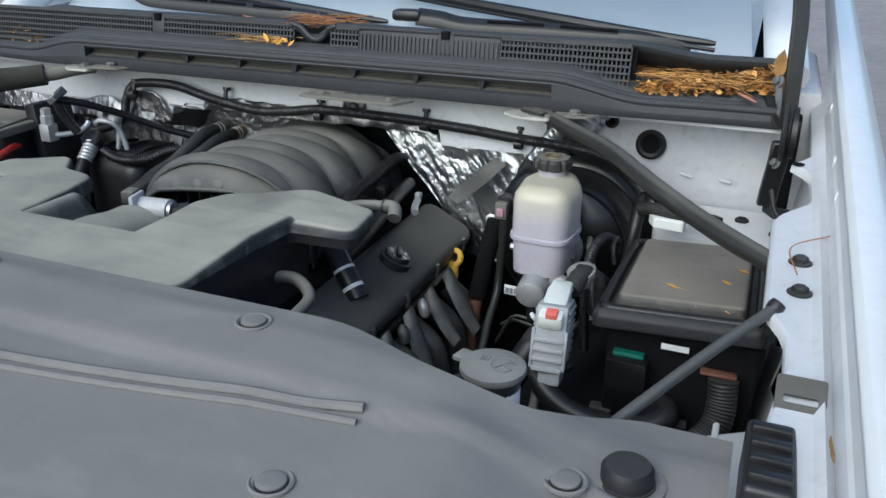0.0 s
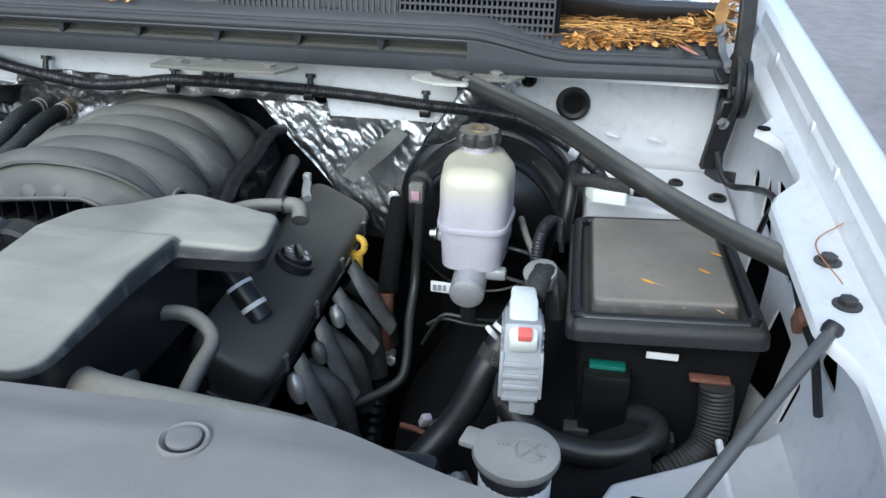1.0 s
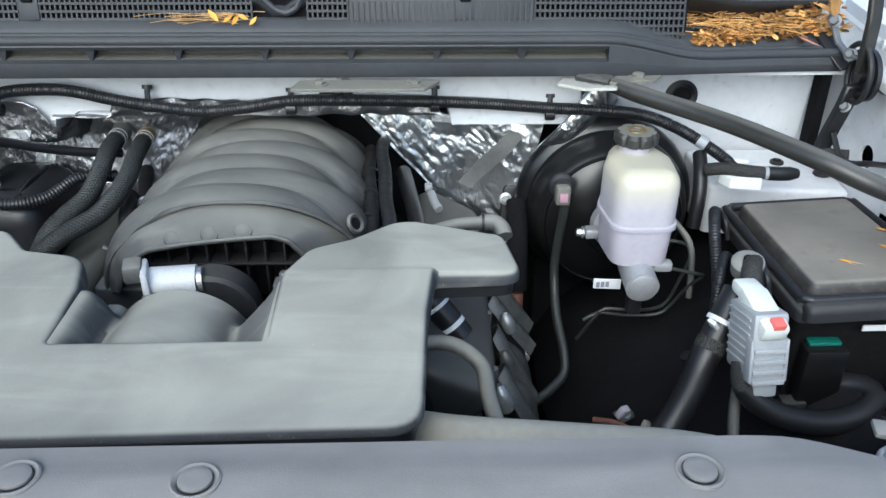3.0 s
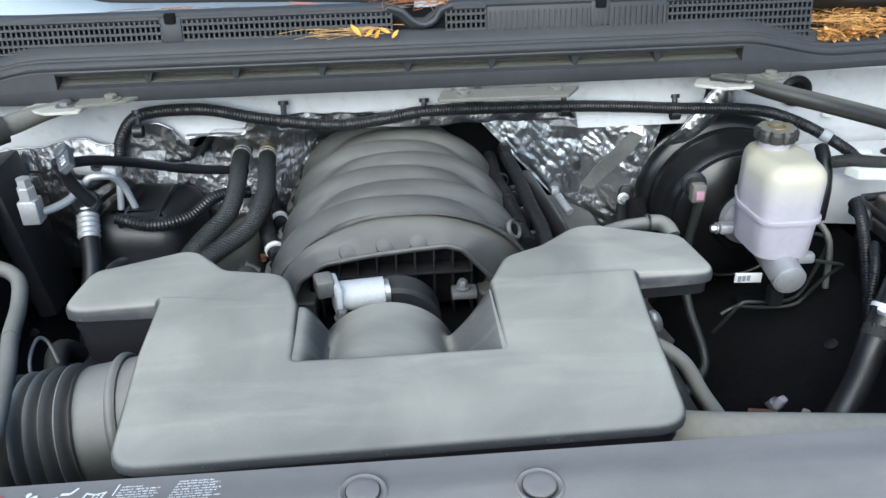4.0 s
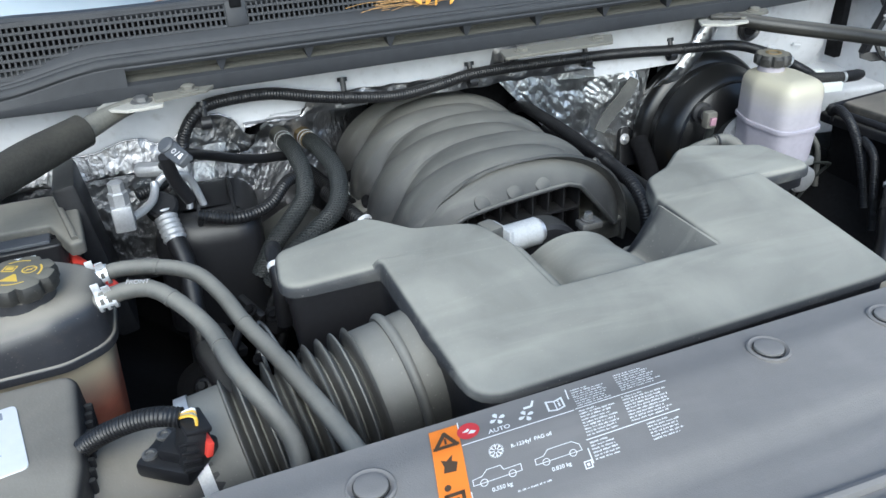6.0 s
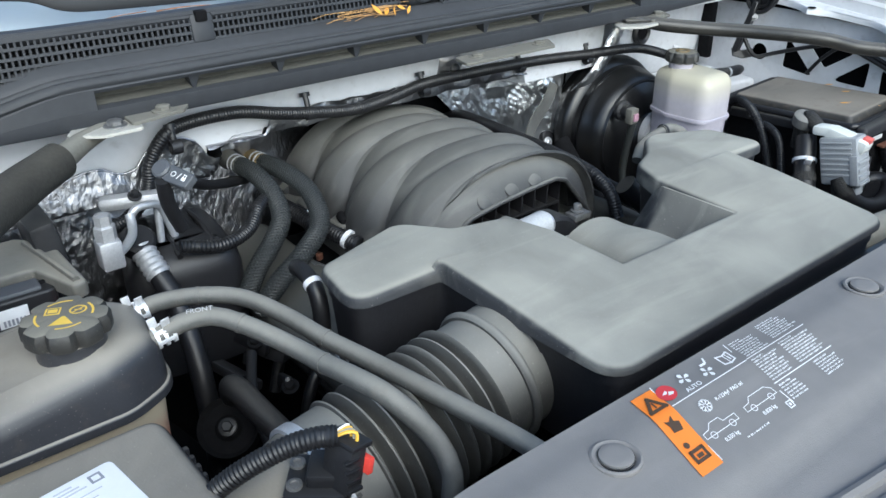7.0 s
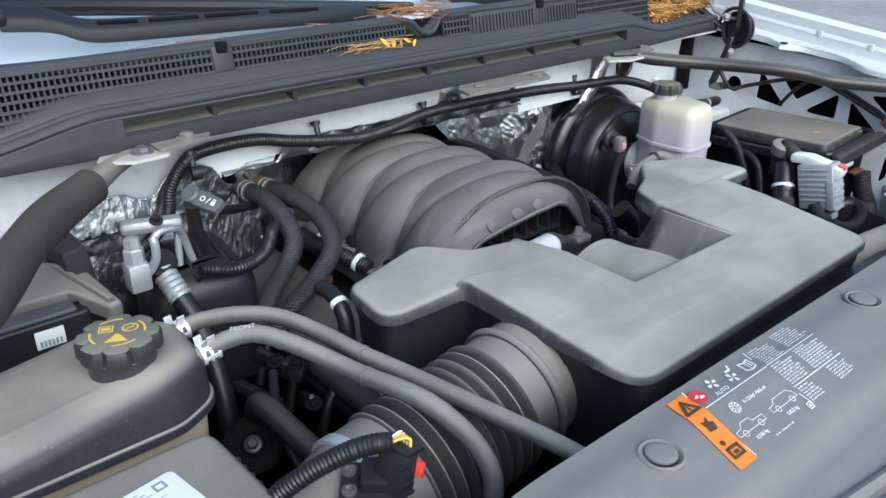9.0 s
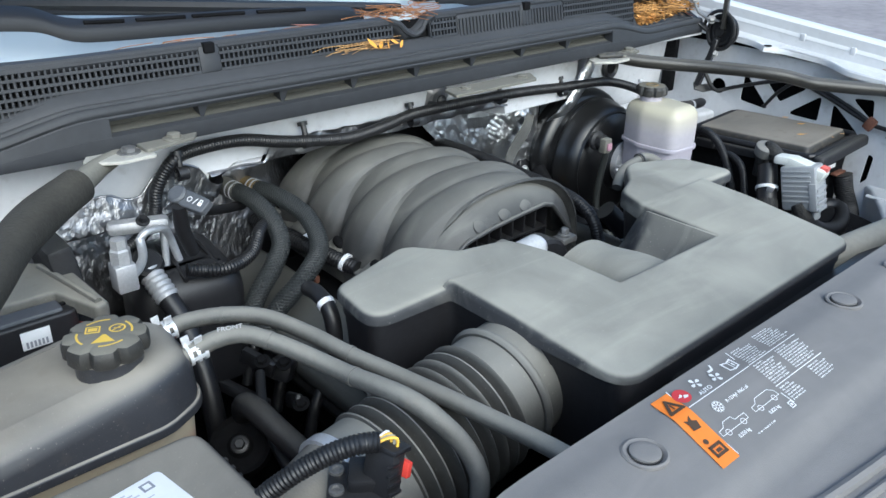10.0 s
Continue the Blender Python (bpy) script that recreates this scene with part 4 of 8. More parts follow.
bm = B()
sheet(bm, recess, 70, 48)
part("outlet_recess", bm, M_RESON, res)

# ---- intake bellows and mass-air tube ----
bel = thing("intake_bellows", (-0.42, -0.52, 0.92), "black ribbed rubber intake bellows with dusty ridges", "intake hose")
def bel_at(x):
    k = (-0.262 - x) / 0.213
    return (x, -0.466 - 0.012 * k, 1.019 - 0.03 * k)


bm = B()
tube(bm, [bel_at(x) for x in (-0.25, -0.28, -0.327)], 0.067, 48, step=0.004)
part("collar", bm, M_BELLOW, bel)
bm = B()
tube(bm, [bel_at(-0.284), bel_at(-0.288), bel_at(-0.294)], 0.0735, 56, step=0.002, shape=lambda q: 0.955 + 0.045 * math.sin(math.pi * q))
part("collar_ring", bm, M_BELLOW, bel)
bm = B()
tube(bm, [bel_at(x) for x in (-0.325, -0.36, -0.41, -0.458)], 0.0555, 56, rib=0.0175, pitch=0.0145, rib_pow=1.0)
part("ribs", bm, M_BELLOW, bel)
bm = B()
tube(bm, [bel_at(-0.455), bel_at(-0.487)], 0.069, 48, step=0.006)
part("cuff", bm, M_BELLOW, bel)
bm = B()
tube(bm, [bel_at(-0.486), bel_at(-0.498)], 0.0712, 48, step=0.003)
part("hose_clamp", bm, M_CLAMP, bel, "bright steel band clamp")
maf = thing("air_tube", (-0.55, -0.53, 0.9), "black plastic air meter tube with a wired sensor", "air tube")
bm = B()
tube(bm, [bel_at(-0.482), (-0.53, -0.488, 0.975), (-0.62, -0.51, 0.97)], 0.069, 40)
part("tube", bm, M_AIRBOX, maf)
bm = B()
box(bm, (-0.512, -0.522, 1.047), (0.052, 0.050, 0.016), 0.004, (0, 0, -38))
part("sensor_body", bm, M_BLACK, maf)
bm = B()
box(bm, (-0.505, -0.527, 1.060), (0.034, 0.034, 0.014), 0.004, (0, 0, -38))
part("sensor_housing", bm, M_BLACK, maf)
bm = B()
box(bm, (-0.500, -0.541, 1.072), (0.017, 0.030, 0.040), 0.003, (0, 14, 12))
plug = part("connector", bm, M_BLACKD, maf)
for k in range(4):
    bm = B()
    box(bm, (-0.501, -0.5575 + 0.0004 * k, 1.058 + 0.009 * k), (0.015, 0.003, 0.003), 0.0006, (0, 14, 12))
    part("rib", bm, M_BLACK, plug)
bm = B()
box(bm, (-0.494, -0.541, 1.094), (0.022, 0.032, 0.005), 0.0015, (0, 14, 12))
part("collar", bm, M_BLACK, plug)
bm = B()
box(bm, (-0.487, -0.550, 1.073), (0.006, 0.016, 0.014), 0.001, (0, 14, 12))
part("lock_tab", bm, M_RED, plug, "red locking tab")
for dx, dy in ((-0.008, 0.014), (-0.022, -0.006)):
    bm = B()
    lathe(bm, [(0.0065, 0), (0.0065, 0.003), (0.004, 0.0035), (0.0035, 0.0015), (0.0, 0.0015)], (-0.512 + dx, -0.516 + dy, 1.0548), (0, 0, 1), 18)
    part("screw", bm, M_BOLT, maf)
bm = B()
tube(bm, [(-0.502, -0.538, 1.099), (-0.515, -0.532, 1.100), (-0.531, -0.523, 1.096), (-0.550, -0.513, 1.087), (-0.572, -0.502, 1.073), (-0.590, -0.492, 1.055), (-0.606, -0.482, 1.02), (-0.612, -0.47, 0.98)], 0.0078, 12, rib=0.0012, pitch=0.0036)
single("sensor_harness", bm, M_RUBBER, "black corrugated sensor wire conduit", "wire conduit")
for i, (m_, dy) in enumerate(((M_YELLOW, 0.0), (M_PRINT, 0.004), (M_TAN, -0.004), (M_YELLOW, -0.008))):
    bm = B()
    tube(bm, [(-0.492, -0.542 + dy, 1.094), (-0.491, -0.541 + dy, 1.103), (-0.496, -0.540 + dy * 0.6, 1.104), (-0.504, -0.538 + dy * 0.3, 1.101)], 0.0014, 6, step=0.003)
    single("sensor_wire", bm, m_, "thin coloured wire into the sensor plug", "wire", "sensor wires")

# ---- engine: intake manifold ----
man = thing("intake_manifold", (-0.02, -0.06, 0.93), "dusty black plastic intake manifold with arched runners", "intake manifold")
MY0, MY1, PITCH = -0.208, 0.196, 0.1118
bm = B()


def mani(u, v):
    """Runners of the two banks cross over in turn: one set swells on one side, the other set on the other."""
    y = MY0 + (MY1 - MY0) * u
    p = (y + 0.170) / PITCH

    def swell(q, w):
        d = abs(q - round(q)) / w
        return math.sqrt(max(0.0, 1.0 - d * d))
    a = math.pi * (-0.06 + 1.12 * v)
    ca, sa = math.cos(a), math.sin(a)
    one = swell(p, 0.29 + 0.13 * sstep(0.45, 0.12, v)) * sstep(0.93, 0.60, v)
    two = swell(p - 0.5, 0.29 + 0.13 * sstep(0.55, 0.88, v)) * sstep(0.07, 0.40, v)
    bul = max(one, two)
    hw = 0.155 - 0.020 * u + 0.018 * bul
    h = 0.125 - 0.016 * u + 0.0175 * bul - 0.02 * sstep(0.93, 1.0, u)
    x = -0.012 - 0.010 * sstep(0.0, 0.3, bul) * (one - two) - hw * math.copysign(abs(ca) ** 0.96, ca)
    z = 0.965 + h * math.copysign(abs(sa) ** 0.96, sa)
    return (x, y + 0.014 * abs(ca), z)


sheet(bm, mani, 220, 64, 0.004)
part("runner_shell", bm, M_MANI, man)
bm = B()


LIP = [(-0.160, 0.985), (-0.145, 1.026), (-0.112, 1.049), (-0.060, 1.058), (0.0, 1.064), (0.046, 1.067), (0.066, 1.060), (0.100, 1.020), (0.128, 0.985)]


def lip_at(v):
    """The slanted mouth of the plenum, along its rim."""
    q = v * (len(LIP) - 1)
    i = min(int(q), len(LIP) - 2)
    a, b = LIP[i], LIP[i + 1]
    return Vector((a[0] + (b[0] - a[0]) * (q - i), -0.224, a[1] + (b[1] - a[1]) * (q - i)))


def skirt(u, v):
    a = Vector(mani(0.03, 0.04 + 0.92 * v))
    b = lip_at(v)
    return a.lerp(b, u) + Vector((0, -0.003 * math.sin(math.pi * u), 0.004 * math.sin(math.pi * u)))


sheet(bm, skirt, 6, 44)
bmesh.ops.recalc_face_normals(bm, faces=bm.faces[:])
part("front_skirt", bm, M_MANI, man)
bm = B()
tube(bm, [Vector(skirt(1.0, v)) + Vector((0, -0.002, 0)) for v in frange(0.02, 0.98, 32)], 0.0035, 10, step=0.005)
part("front_lip", bm, M_MANI, man)
for v in (0.34, 0.44, 0.53):
    bm = B()
    lathe(bm, [(0.014, -0.005), (0.0115, 0.0), (0.007, 0.0018), (0.003, 0.0024), (0.0, 0.0025)], Vector(skirt(0.80, v)), (0, -0.75, 0.66), 20)
    part("boss", bm, M_MANI, man)
# near-black back that stands for the shade inside the plenum mouth
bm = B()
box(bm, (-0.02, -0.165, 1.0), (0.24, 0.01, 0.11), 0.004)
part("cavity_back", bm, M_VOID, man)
for i in range(9):
    x = -0.12 + 0.025 * i
    bm = B()
    box(bm, (x, -0.185, 1.0), (0.003, 0.035, 0.095), 0.001)
    part("cavity_rib", bm, M_BLACK, man)
bm = B()
box(bm, (-0.02, -0.19, 1.015), (0.2, 0.03, 0.004), 0.001)
part("cavity_shelf", bm, M_BLACK, man)
for sx in (-1, 1):
    bm = B()
    prism(bm, rounded([(-0.02 + sx * 0.11, -0.20), (-0.02 + sx * 0.185, -0.195), (-0.02 + sx * 0.175, 0.19), (-0.02 + sx * 0.10, 0.20)][::sx], 0.01), 0.945, 0.975, 0.004)
    part("flange", bm, M_MANI, man)
for k, y in enumerate((-0.115, -0.010, 0.092, 0.185)):
    bm = B()
    box(bm, (-0.190 + 0.006 * k, y, 0.982), (0.034, 0.044, 0.020), 0.008, (0, -25, 0))
    part("bolt_pocket", bm, M_MANI, man)
    # near-black plug drawn for the shaded inside of the pocket
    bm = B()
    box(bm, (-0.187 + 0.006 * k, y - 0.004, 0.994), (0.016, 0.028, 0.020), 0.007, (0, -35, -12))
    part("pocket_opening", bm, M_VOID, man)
# black eyelets along the manifold's side
for x, y, z in ((0.140, 0.132, 1.011), (0.139, -0.011, 1.019), (0.143, -0.149, 1.044)):
    bm = B()
    lathe(bm, [(0.0085, -0.004), (0.0140, -0.003), (0.0150, 0.001), (0.0125, 0.004), (0.0090, 0.003)], (x, y, z), (0.75, -0.5, 0.55), 22, close=True)
    e_ = part("eyelet", bm, M_MANI, man)
    # near-black disc for the shade inside the eyelet
    bm = B()
    lathe(bm, [(0.0092, -0.002), (0.0092, 0.001), (0.0, 0.001)], (x, y, z), (0.75, -0.5, 0.55), 18)
    part("hole", bm, M_VOID, e_)
# throttle motor
th = thing("throttle_body", (-0.06, -0.285, 0.98), "silver throttle body motor beside the intake duct", "throttle body")
bm = B()
tube(bm, [(-0.094, -0.293, 1.043), (-0.036, -0.287, 1.043)], 0.0185, 28)
part("motor", bm, M_CAST, th)
bm = B()
tube(bm, [(-0.036, -0.287, 1.043), (-0.030, -0.286, 1.043)], 0.015, 24, step=0.004)
part("end_cap", bm, M_STEEL, th)
bm = B()
box(bm, (-0.092, -0.299, 1.046), (0.008, 0.042, 0.046), 0.003, (0, 0, 14))
part("mount_plate", bm, M_CAST, th)
bm = B()
box(bm, (-0.106, -0.296, 1.062), (0.022, 0.03, 0.022), 0.004, (0, 0, 14))
part("wire_plug", bm, M_RUBBERG, th)
bm = B()
lathe(bm, [(0.055, 0), (0.055, 0.03), (0.05, 0.034)], (-0.022, -0.262, 0.995), (0, -1, 0), 32)
part("housing", bm, M_BLACKD, th)
for p in ((0.062, -0.256, 1.022), (-0.086, -0.320, 1.030)):
    bm = B()
    bolt(bm, p, 0.0065, 0.009)
    part("bolt", bm, M_BOLT, th)
bm = B()
box(bm, (0.064, -0.256, 1.016), (0.032, 0.022, 0.010), 0.002)
part("ear", bm, M_BOLT, th)

# ---- valve covers, block and exhaust side ----
def build_bank(sx):
    t = thing("valve_cover", (sx * 0.28, -0.12, 0.85), "black engine valve cover with filler cap and coil leads", "valve cover", "valve covers")
    rot = pose(sx * 0.274, -0.085, 0.900, 2, sx * 27, 0)
    bm = B()
    prism(bm, rect(-0.066, -0.255, 0.054, 0.235, 0.035), -0.03, 0.035, 0.020, m=rot, flare=0.006)
    part("cover", bm, M_VCOVER, t)
    for k in range(4):
        bm = B()
        tube(bm, [rot @ Vector((0.044, -0.2 + 0.125 * k, 0.032)), rot @ Vector((0.054, -0.2 + 0.125 * k, 0.01))], 0.006, 10, step=0.01)
        part("cover_bolt", bm, M_BOLT, t)
    bm = B()
    prism(bm, rect(-0.07, -0.258, 0.060, 0.238, 0.03), -0.045, -0.028, 0.004, m=rot)
    part("gasket_flange", bm, M_BLACK, t)
    return t


build_bank(1)
build_bank(-1)
# plain block whose near-black colour holds the shade under the intake
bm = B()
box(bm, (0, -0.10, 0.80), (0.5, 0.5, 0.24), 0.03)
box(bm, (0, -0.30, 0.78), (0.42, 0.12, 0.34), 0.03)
single("engine_block", bm, M_VOID, "engine block under the intake, near-black in place of shade", "engine block")
oc = thing("oil_filler_cap", (0.282, -0.108, 0.935), "black engine oil filler cap with worn white print", "filler cap")
OM = pose(0.282, -0.108, 0.940, 0, 26, 25) @ Matrix.Diagonal((0.80, 0.80, 0.75, 1))
for nm, m_, prof in (("seat", M_BLACKD, [(0.036, -0.01), (0.036, 0.004), (0.030, 0.006)]), ("cap", M_BLACK, [(0.029, 0.004), (0.030, 0.012), (0.027, 0.017), (0.0, 0.017)])):
    bm = B()
    lathe(bm, prof, (0, 0, 0), (0, 0, 1), 36, 8 if nm == "cap" else 0, 0.002)
    for v in bm.verts:
        v.co = OM @ v.co
    part(nm, bm, m_, oc)
bm = B()
box(bm, (0, 0, 0.020), (0.012, 0.050, 0.010), 0.004)
for v in bm.verts:
    v.co = OM @ v.co
part("grip", bm, M_BLACK, oc)
for dx, dy, w, h in ((-0.016, 0.006, 0.008, 0.006), (-0.015, -0.004, 0.007, 0.004), (0.016, 0.010, 0.006, 0.013), (0.013, -0.010, 0.011, 0.009), (0.016, -0.016, 0.006, 0.004)):
    bm = B()
    box(bm, (dx, dy, 0.0176), (w, h, 0.0008), 0.0002)
    for v in bm.verts:
        v.co = OM @ v.co
    part("print_mark", bm, M_PRINT, oc)
ig = thing("breather_hose", (0.26, -0.23, 0.94), "black breather hose with white stripes on the valve cover", "hose")
bm = B()
tube(bm, [(0.215, -0.215, 1.01), (0.236, -0.227, 0.985), (0.256, -0.237, 0.962), (0.276, -0.246, 0.938), (0.284, -0.250, 0.928)], 0.0175, 22, step=0.004)
part("hose", bm, M_RUBBER, ig)
for p, q in (((0.2505, -0.2345, 0.9685), (0.2535, -0.236, 0.9650)), ((0.270, -0.2432, 0.9455), (0.274, -0.245, 0.9408))):
    bm = B()
    tube(bm, [p, q], 0.0181, 22, step=0.003)
    part("stripe", bm, M_PRINT, ig)
# exhaust manifold shine and spark leads
for i in range(4):
    y = -0.26 + 0.085 * i
    bm = B()
    tube(bm, [(0.325, y + 0.03, 0.84), (0.37, y + 0.03, 0.80), (0.385, y + 0.03, 0.72)], 0.021, 14)
    single("exhaust_runner", bm, M_SHIELD, "dull steel exhaust runner below the valve cover", "exhaust manifold", "exhaust runners")
    bm = B()
    tube(bm, [(-0.31, y, 0.90), (-0.345, y - 0.01, 0.865), (-0.365, y - 0.02, 0.82)], 0.008, 10)
    single("spark_lead", bm, M_RUBBER, "black spark plug lead beside the valve cover", "wire", "spark leads")
for i, (y, k) in enumerate(((-0.262, 1.0), (-0.172, 1.15), (-0.088, 0.9), (0.0, 1.1))):
    bm = B()
    sheet(bm, lambda u, v: (0.332 + (0.050 + 0.008 * i) * v + 0.008 * math.sin(3.1 * u), y + 0.040 * k * (u - 0.5) * (0.4 + 0.6 * math.sin(math.pi * min(1, v * 0.9 + 0.1))) - 0.03 * k * v, 0.876 - 0.085 * k * v + 0.014 * math.sin(3.14 * u)), 8, 12, 0.002)
    single("exhaust_shield", bm, M_SHIELD, "curved dull steel heat shield over the exhaust port", "heat shield", "exhaust shields")
for p, k, m_ in (((0.338, -0.285, 0.853), 1.15, M_SHIELDL), ((0.349, -0.222, 0.866), 0.9, M_SHIELD), ((0.356, -0.156, 0.884), 0.9, M_SHIELDL)):
    bm = B()
    lathe(bm, [(0.0, 0.018 * k), (0.006 * k, 0.016 * k), (0.010 * k, 0.009 * k), (0.0115 * k, 0.0), (0.0105 * k, -0.010 * k), (0.007 * k, -0.018 * k), (0.0, -0.021 * k)], p, (-0.35, 0.30, 0.88), 22)
    single("plug_boot_shield", bm, m_, "bare metal shield over a spark plug boot", "heat shield", "plug boot shields")
ds = thing("dipstick", (0.345, 0.0, 0.80), "yellow looped oil dipstick handle on a black tube", "dipstick")
bm = B()
tube(bm, [(0.335, 0.010, 0.74), (0.336, 0.028, 0.86)], 0.007, 10)
part("tube", bm, M_BLACK, ds)
bm = B()
ring = [(0.333 + 0.013 * math.cos(a), 0.042 + 0.006 * math.sin(a), 0.893 + 0.012 * math.sin(a)) for a in frange(0, 2 * math.pi, 12)]
tube(bm, ring, 0.0058, 8, step=0.004)
tube(bm, [(0.336, 0.028, 0.858), (0.335, 0.034, 0.880)], 0.010, 10, step=0.004)
part("handle", bm, M_YELLOW, ds)
# brake line, steering shaft
bm = B()
tube(bm, [(0.451, -0.030, 1.012), (0.448, -0.024, 0.965), (0.444, -0.022, 0.911), (0.444, -0.035, 0.872), (0.444, -0.075, 0.838), (0.450, -0.125, 0.805), (0.447, -0.15, 0.784), (0.425, -0.172, 0.773), (0.395, -0.20, 0.770), (0.355, -0.24, 0.774), (0.33, -0.26, 0.775)], 0.0072, 14)
single("vacuum_pipe", bm, M_PIPE, "grey curved hose running down from the booster sensor", "pipe")
st = thing("steering_shaft", (0.39, 0.03, 0.65), "rusty brown steering shaft joint with a black bellows boot", "steering shaft")
bm = B()
tube(bm, [(0.390, 0.01, 0.83), (0.388, -0.012, 0.735)], 0.012, 14)
part("shaft", bm, M_RUST, st)
bm = B()
box(bm, (0.386, -0.02, 0.728), (0.046, 0.026, 0.014), 0.003)
bolt(bm, (0.404, -0.034, 0.728), 0.006, 0.008, (0, -1, 0.3))
part("clamp", bm, M_STEEL, st)
bm = B()
tube(bm, [(0.394, 0.10, 0.955), (0.394, 0.06, 0.915), (0.392, 0.03, 0.865), (0.391, 0.012, 0.832)], 0.017, 18)
part("upper_boot", bm, M_VOID, st)
bm = B()
tube(bm, [(0.386, -0.028, 0.715), (0.379, -0.055, 0.63), (0.375, -0.07, 0.58)], 0.014, 16, rib=0.006, pitch=0.016)
part("boot", bm, M_RUBBER, st)

# ---- brake booster, master cylinder and fluid reservoir ----
BX, BZ = 0.541, 0.955
bo = thing("brake_booster", (BX, 0.06, BZ - 0.145), "round black brake booster on the firewall", "brake booster")
bm = B()
lathe(bm, [(0.0, 0.020), (0.045, 0.020), (0.05, 0.010), (0.085, 0.004), (0.105, -0.006), (0.117, -0.016), (0.124, -0.030), (0.127, -0.048), (0.131, -0.052), (0.132, -0.058), (0.129, -0.063), (0.131, -0.074), (0.141, -0.078), (0.147, -0.086),
           (0.149, -0.096), (0.147, -0.104), (0.139, -0.110), (0.138, -0.130), (0.120, -0.15), (0.0, -0.152)], (BX, 0.014, BZ), (0, -1, 0.03), 72)
part("shell", bm, M_GLOSS, bo)
bm = B()
lathe(bm, [(0.108, -0.0085), (0.1105, -0.0068), (0.113, -0.0118)], (BX, 0.014, BZ), (0, -1, 0.03), 72, close=True)
part("pressed_ridge", bm, M_GLOSS, bo)
vs_ = thing("vacuum_sensor", (0.445, -0.018, 1.0), "grey vacuum sensor plug on the booster face", "sensor")
bm = B()
lathe(bm, [(0.019, -0.004), (0.019, 0.004), (0.014, 0.008), (0.014, 0.02)], (0.448, -0.006, 1.032), (-0.1, -1, 0.1), 24)
part("seat", bm, M_BLACKD, vs_)
bm = B()
box(bm, (0.446, -0.03, 1.028), (0.022, 0.018, 0.030), 0.004)
part("plug", bm, M_BRACKET, vs_)
bm = B()
box(bm, (0.446, -0.0405, 1.027), (0.012, 0.004, 0.014), 0.001)
part("plug_face", bm, M_PINK, vs_)

mc = thing("master_cylinder", (BX, -0.09, 0.92), "cast silver brake master cylinder with pipe fittings", "master cylinder")
bm = B()
tube(bm, [(BX, 0.004, 0.972), (BX, -0.10, 0.960), (BX, -0.172, 0.950)], 0.0235, 32)
part("barrel", bm, M_ALU, mc)
bm = B()
lathe(bm, [(0.021, 0), (0.021, 0.003), (0.017, 0.005), (0.0, 0.005)], (BX, -0.172, 0.950), (0, -1, -0.13), 32)
part("end_face", bm, M_ALU, mc)
bm = B()
lathe(bm, [(0.045, 0), (0.042, 0.012), (0.028, 0.016)], (BX, -0.010, 0.970), (0, -1, 0), 32)
part("flange", bm, M_ALU, mc)
bm = B()
box(bm, (BX - 0.045, -0.045, 0.972), (0.03, 0.02, 0.016), 0.004)
part("port", bm, M_ALU, mc)
bm = B()
box(bm, (BX + 0.035, -0.135, 0.965), (0.028, 0.016, 0.016), 0.004)
part("port", bm, M_ALU, mc)
bm = B()
bolt(bm, (BX - 0.062, -0.045, 0.972), 0.006, 0.008, (-1, 0, 0))
part("port_bolt", bm, M_STEEL, mc)
bm = B()
tube(bm, [(0.568, -0.137, 0.966), (0.60, -0.137, 0.958), (0.632, -0.136, 0.950), (0.640, -0.13, 0.942), (0.626, -0.12, 0.92), (0.606, -0.11, 0.878), (0.588, -0.11, 0.864), (0.54, -0.11, 0.863), (0.50, -0.11, 0.868), (0.478, -0.11, 0.855)], 0.0028, 8)
part("brake_line", bm, M_PIPE, mc)
bm = B()
tube(bm, [(0.565, -0.09, 0.985), (0.60, -0.10, 0.985), (0.622, -0.10, 0.978), (0.629, -0.10, 0.960), (0.619, -0.10, 0.92), (0.60, -0.10, 0.874), (0.55, -0.12, 0.878), (0.506, -0.12, 0.882), (0.492, -0.12, 0.866), (0.47, -0.11, 0.82)], 0.0028, 8)
part("brake_line", bm, M_PIPE, mc)
bm = B()
box(bm, (BX + 0.0, -0.14, 0.905), (0.02, 0.02, 0.03), 0.003)
part("line_clip", bm, M_BLACK, mc)
bm = B()
box(bm, (0.504, -0.122, 0.927), (0.040, 0.003, 0.016), 0.0006, (0, 0, -5))
part("paper_tag", bm, M_LABEL, mc, "small white printed tag")
for i in range(5):
    bm = B()
    box(bm, (0.490 + 0.007 * i, -0.1245 + 0.0006 * i, 0.927), (0.005, 0.001, 0.009), 0.0, (0, 0, -5))
    part("tag_bar", bm, M_BARS, mc)

rv = thing("fluid_reservoir", (BX, -0.085, 0.98), "cream translucent brake fluid reservoir with black cap", "fluid reservoir")
RY0, RY1 = -0.152, -0.020


def res_outline(k, grow=0.0):
    w = 0.05 * k + grow
    return rounded([(BX - w * 0.86, RY0 - grow, 0.03), (BX + w * 0.86, RY0 - grow, 0.03), (BX + w, RY0 * 0.4 + RY1 * 0.6, 0.04), (BX + w * 0.62, RY1 + grow, 0.02), (BX - w * 0.62, RY1 + grow, 0.02), (BX - w, RY0 * 0.4 + RY1 * 0.6, 0.04)], 0.02, 5)


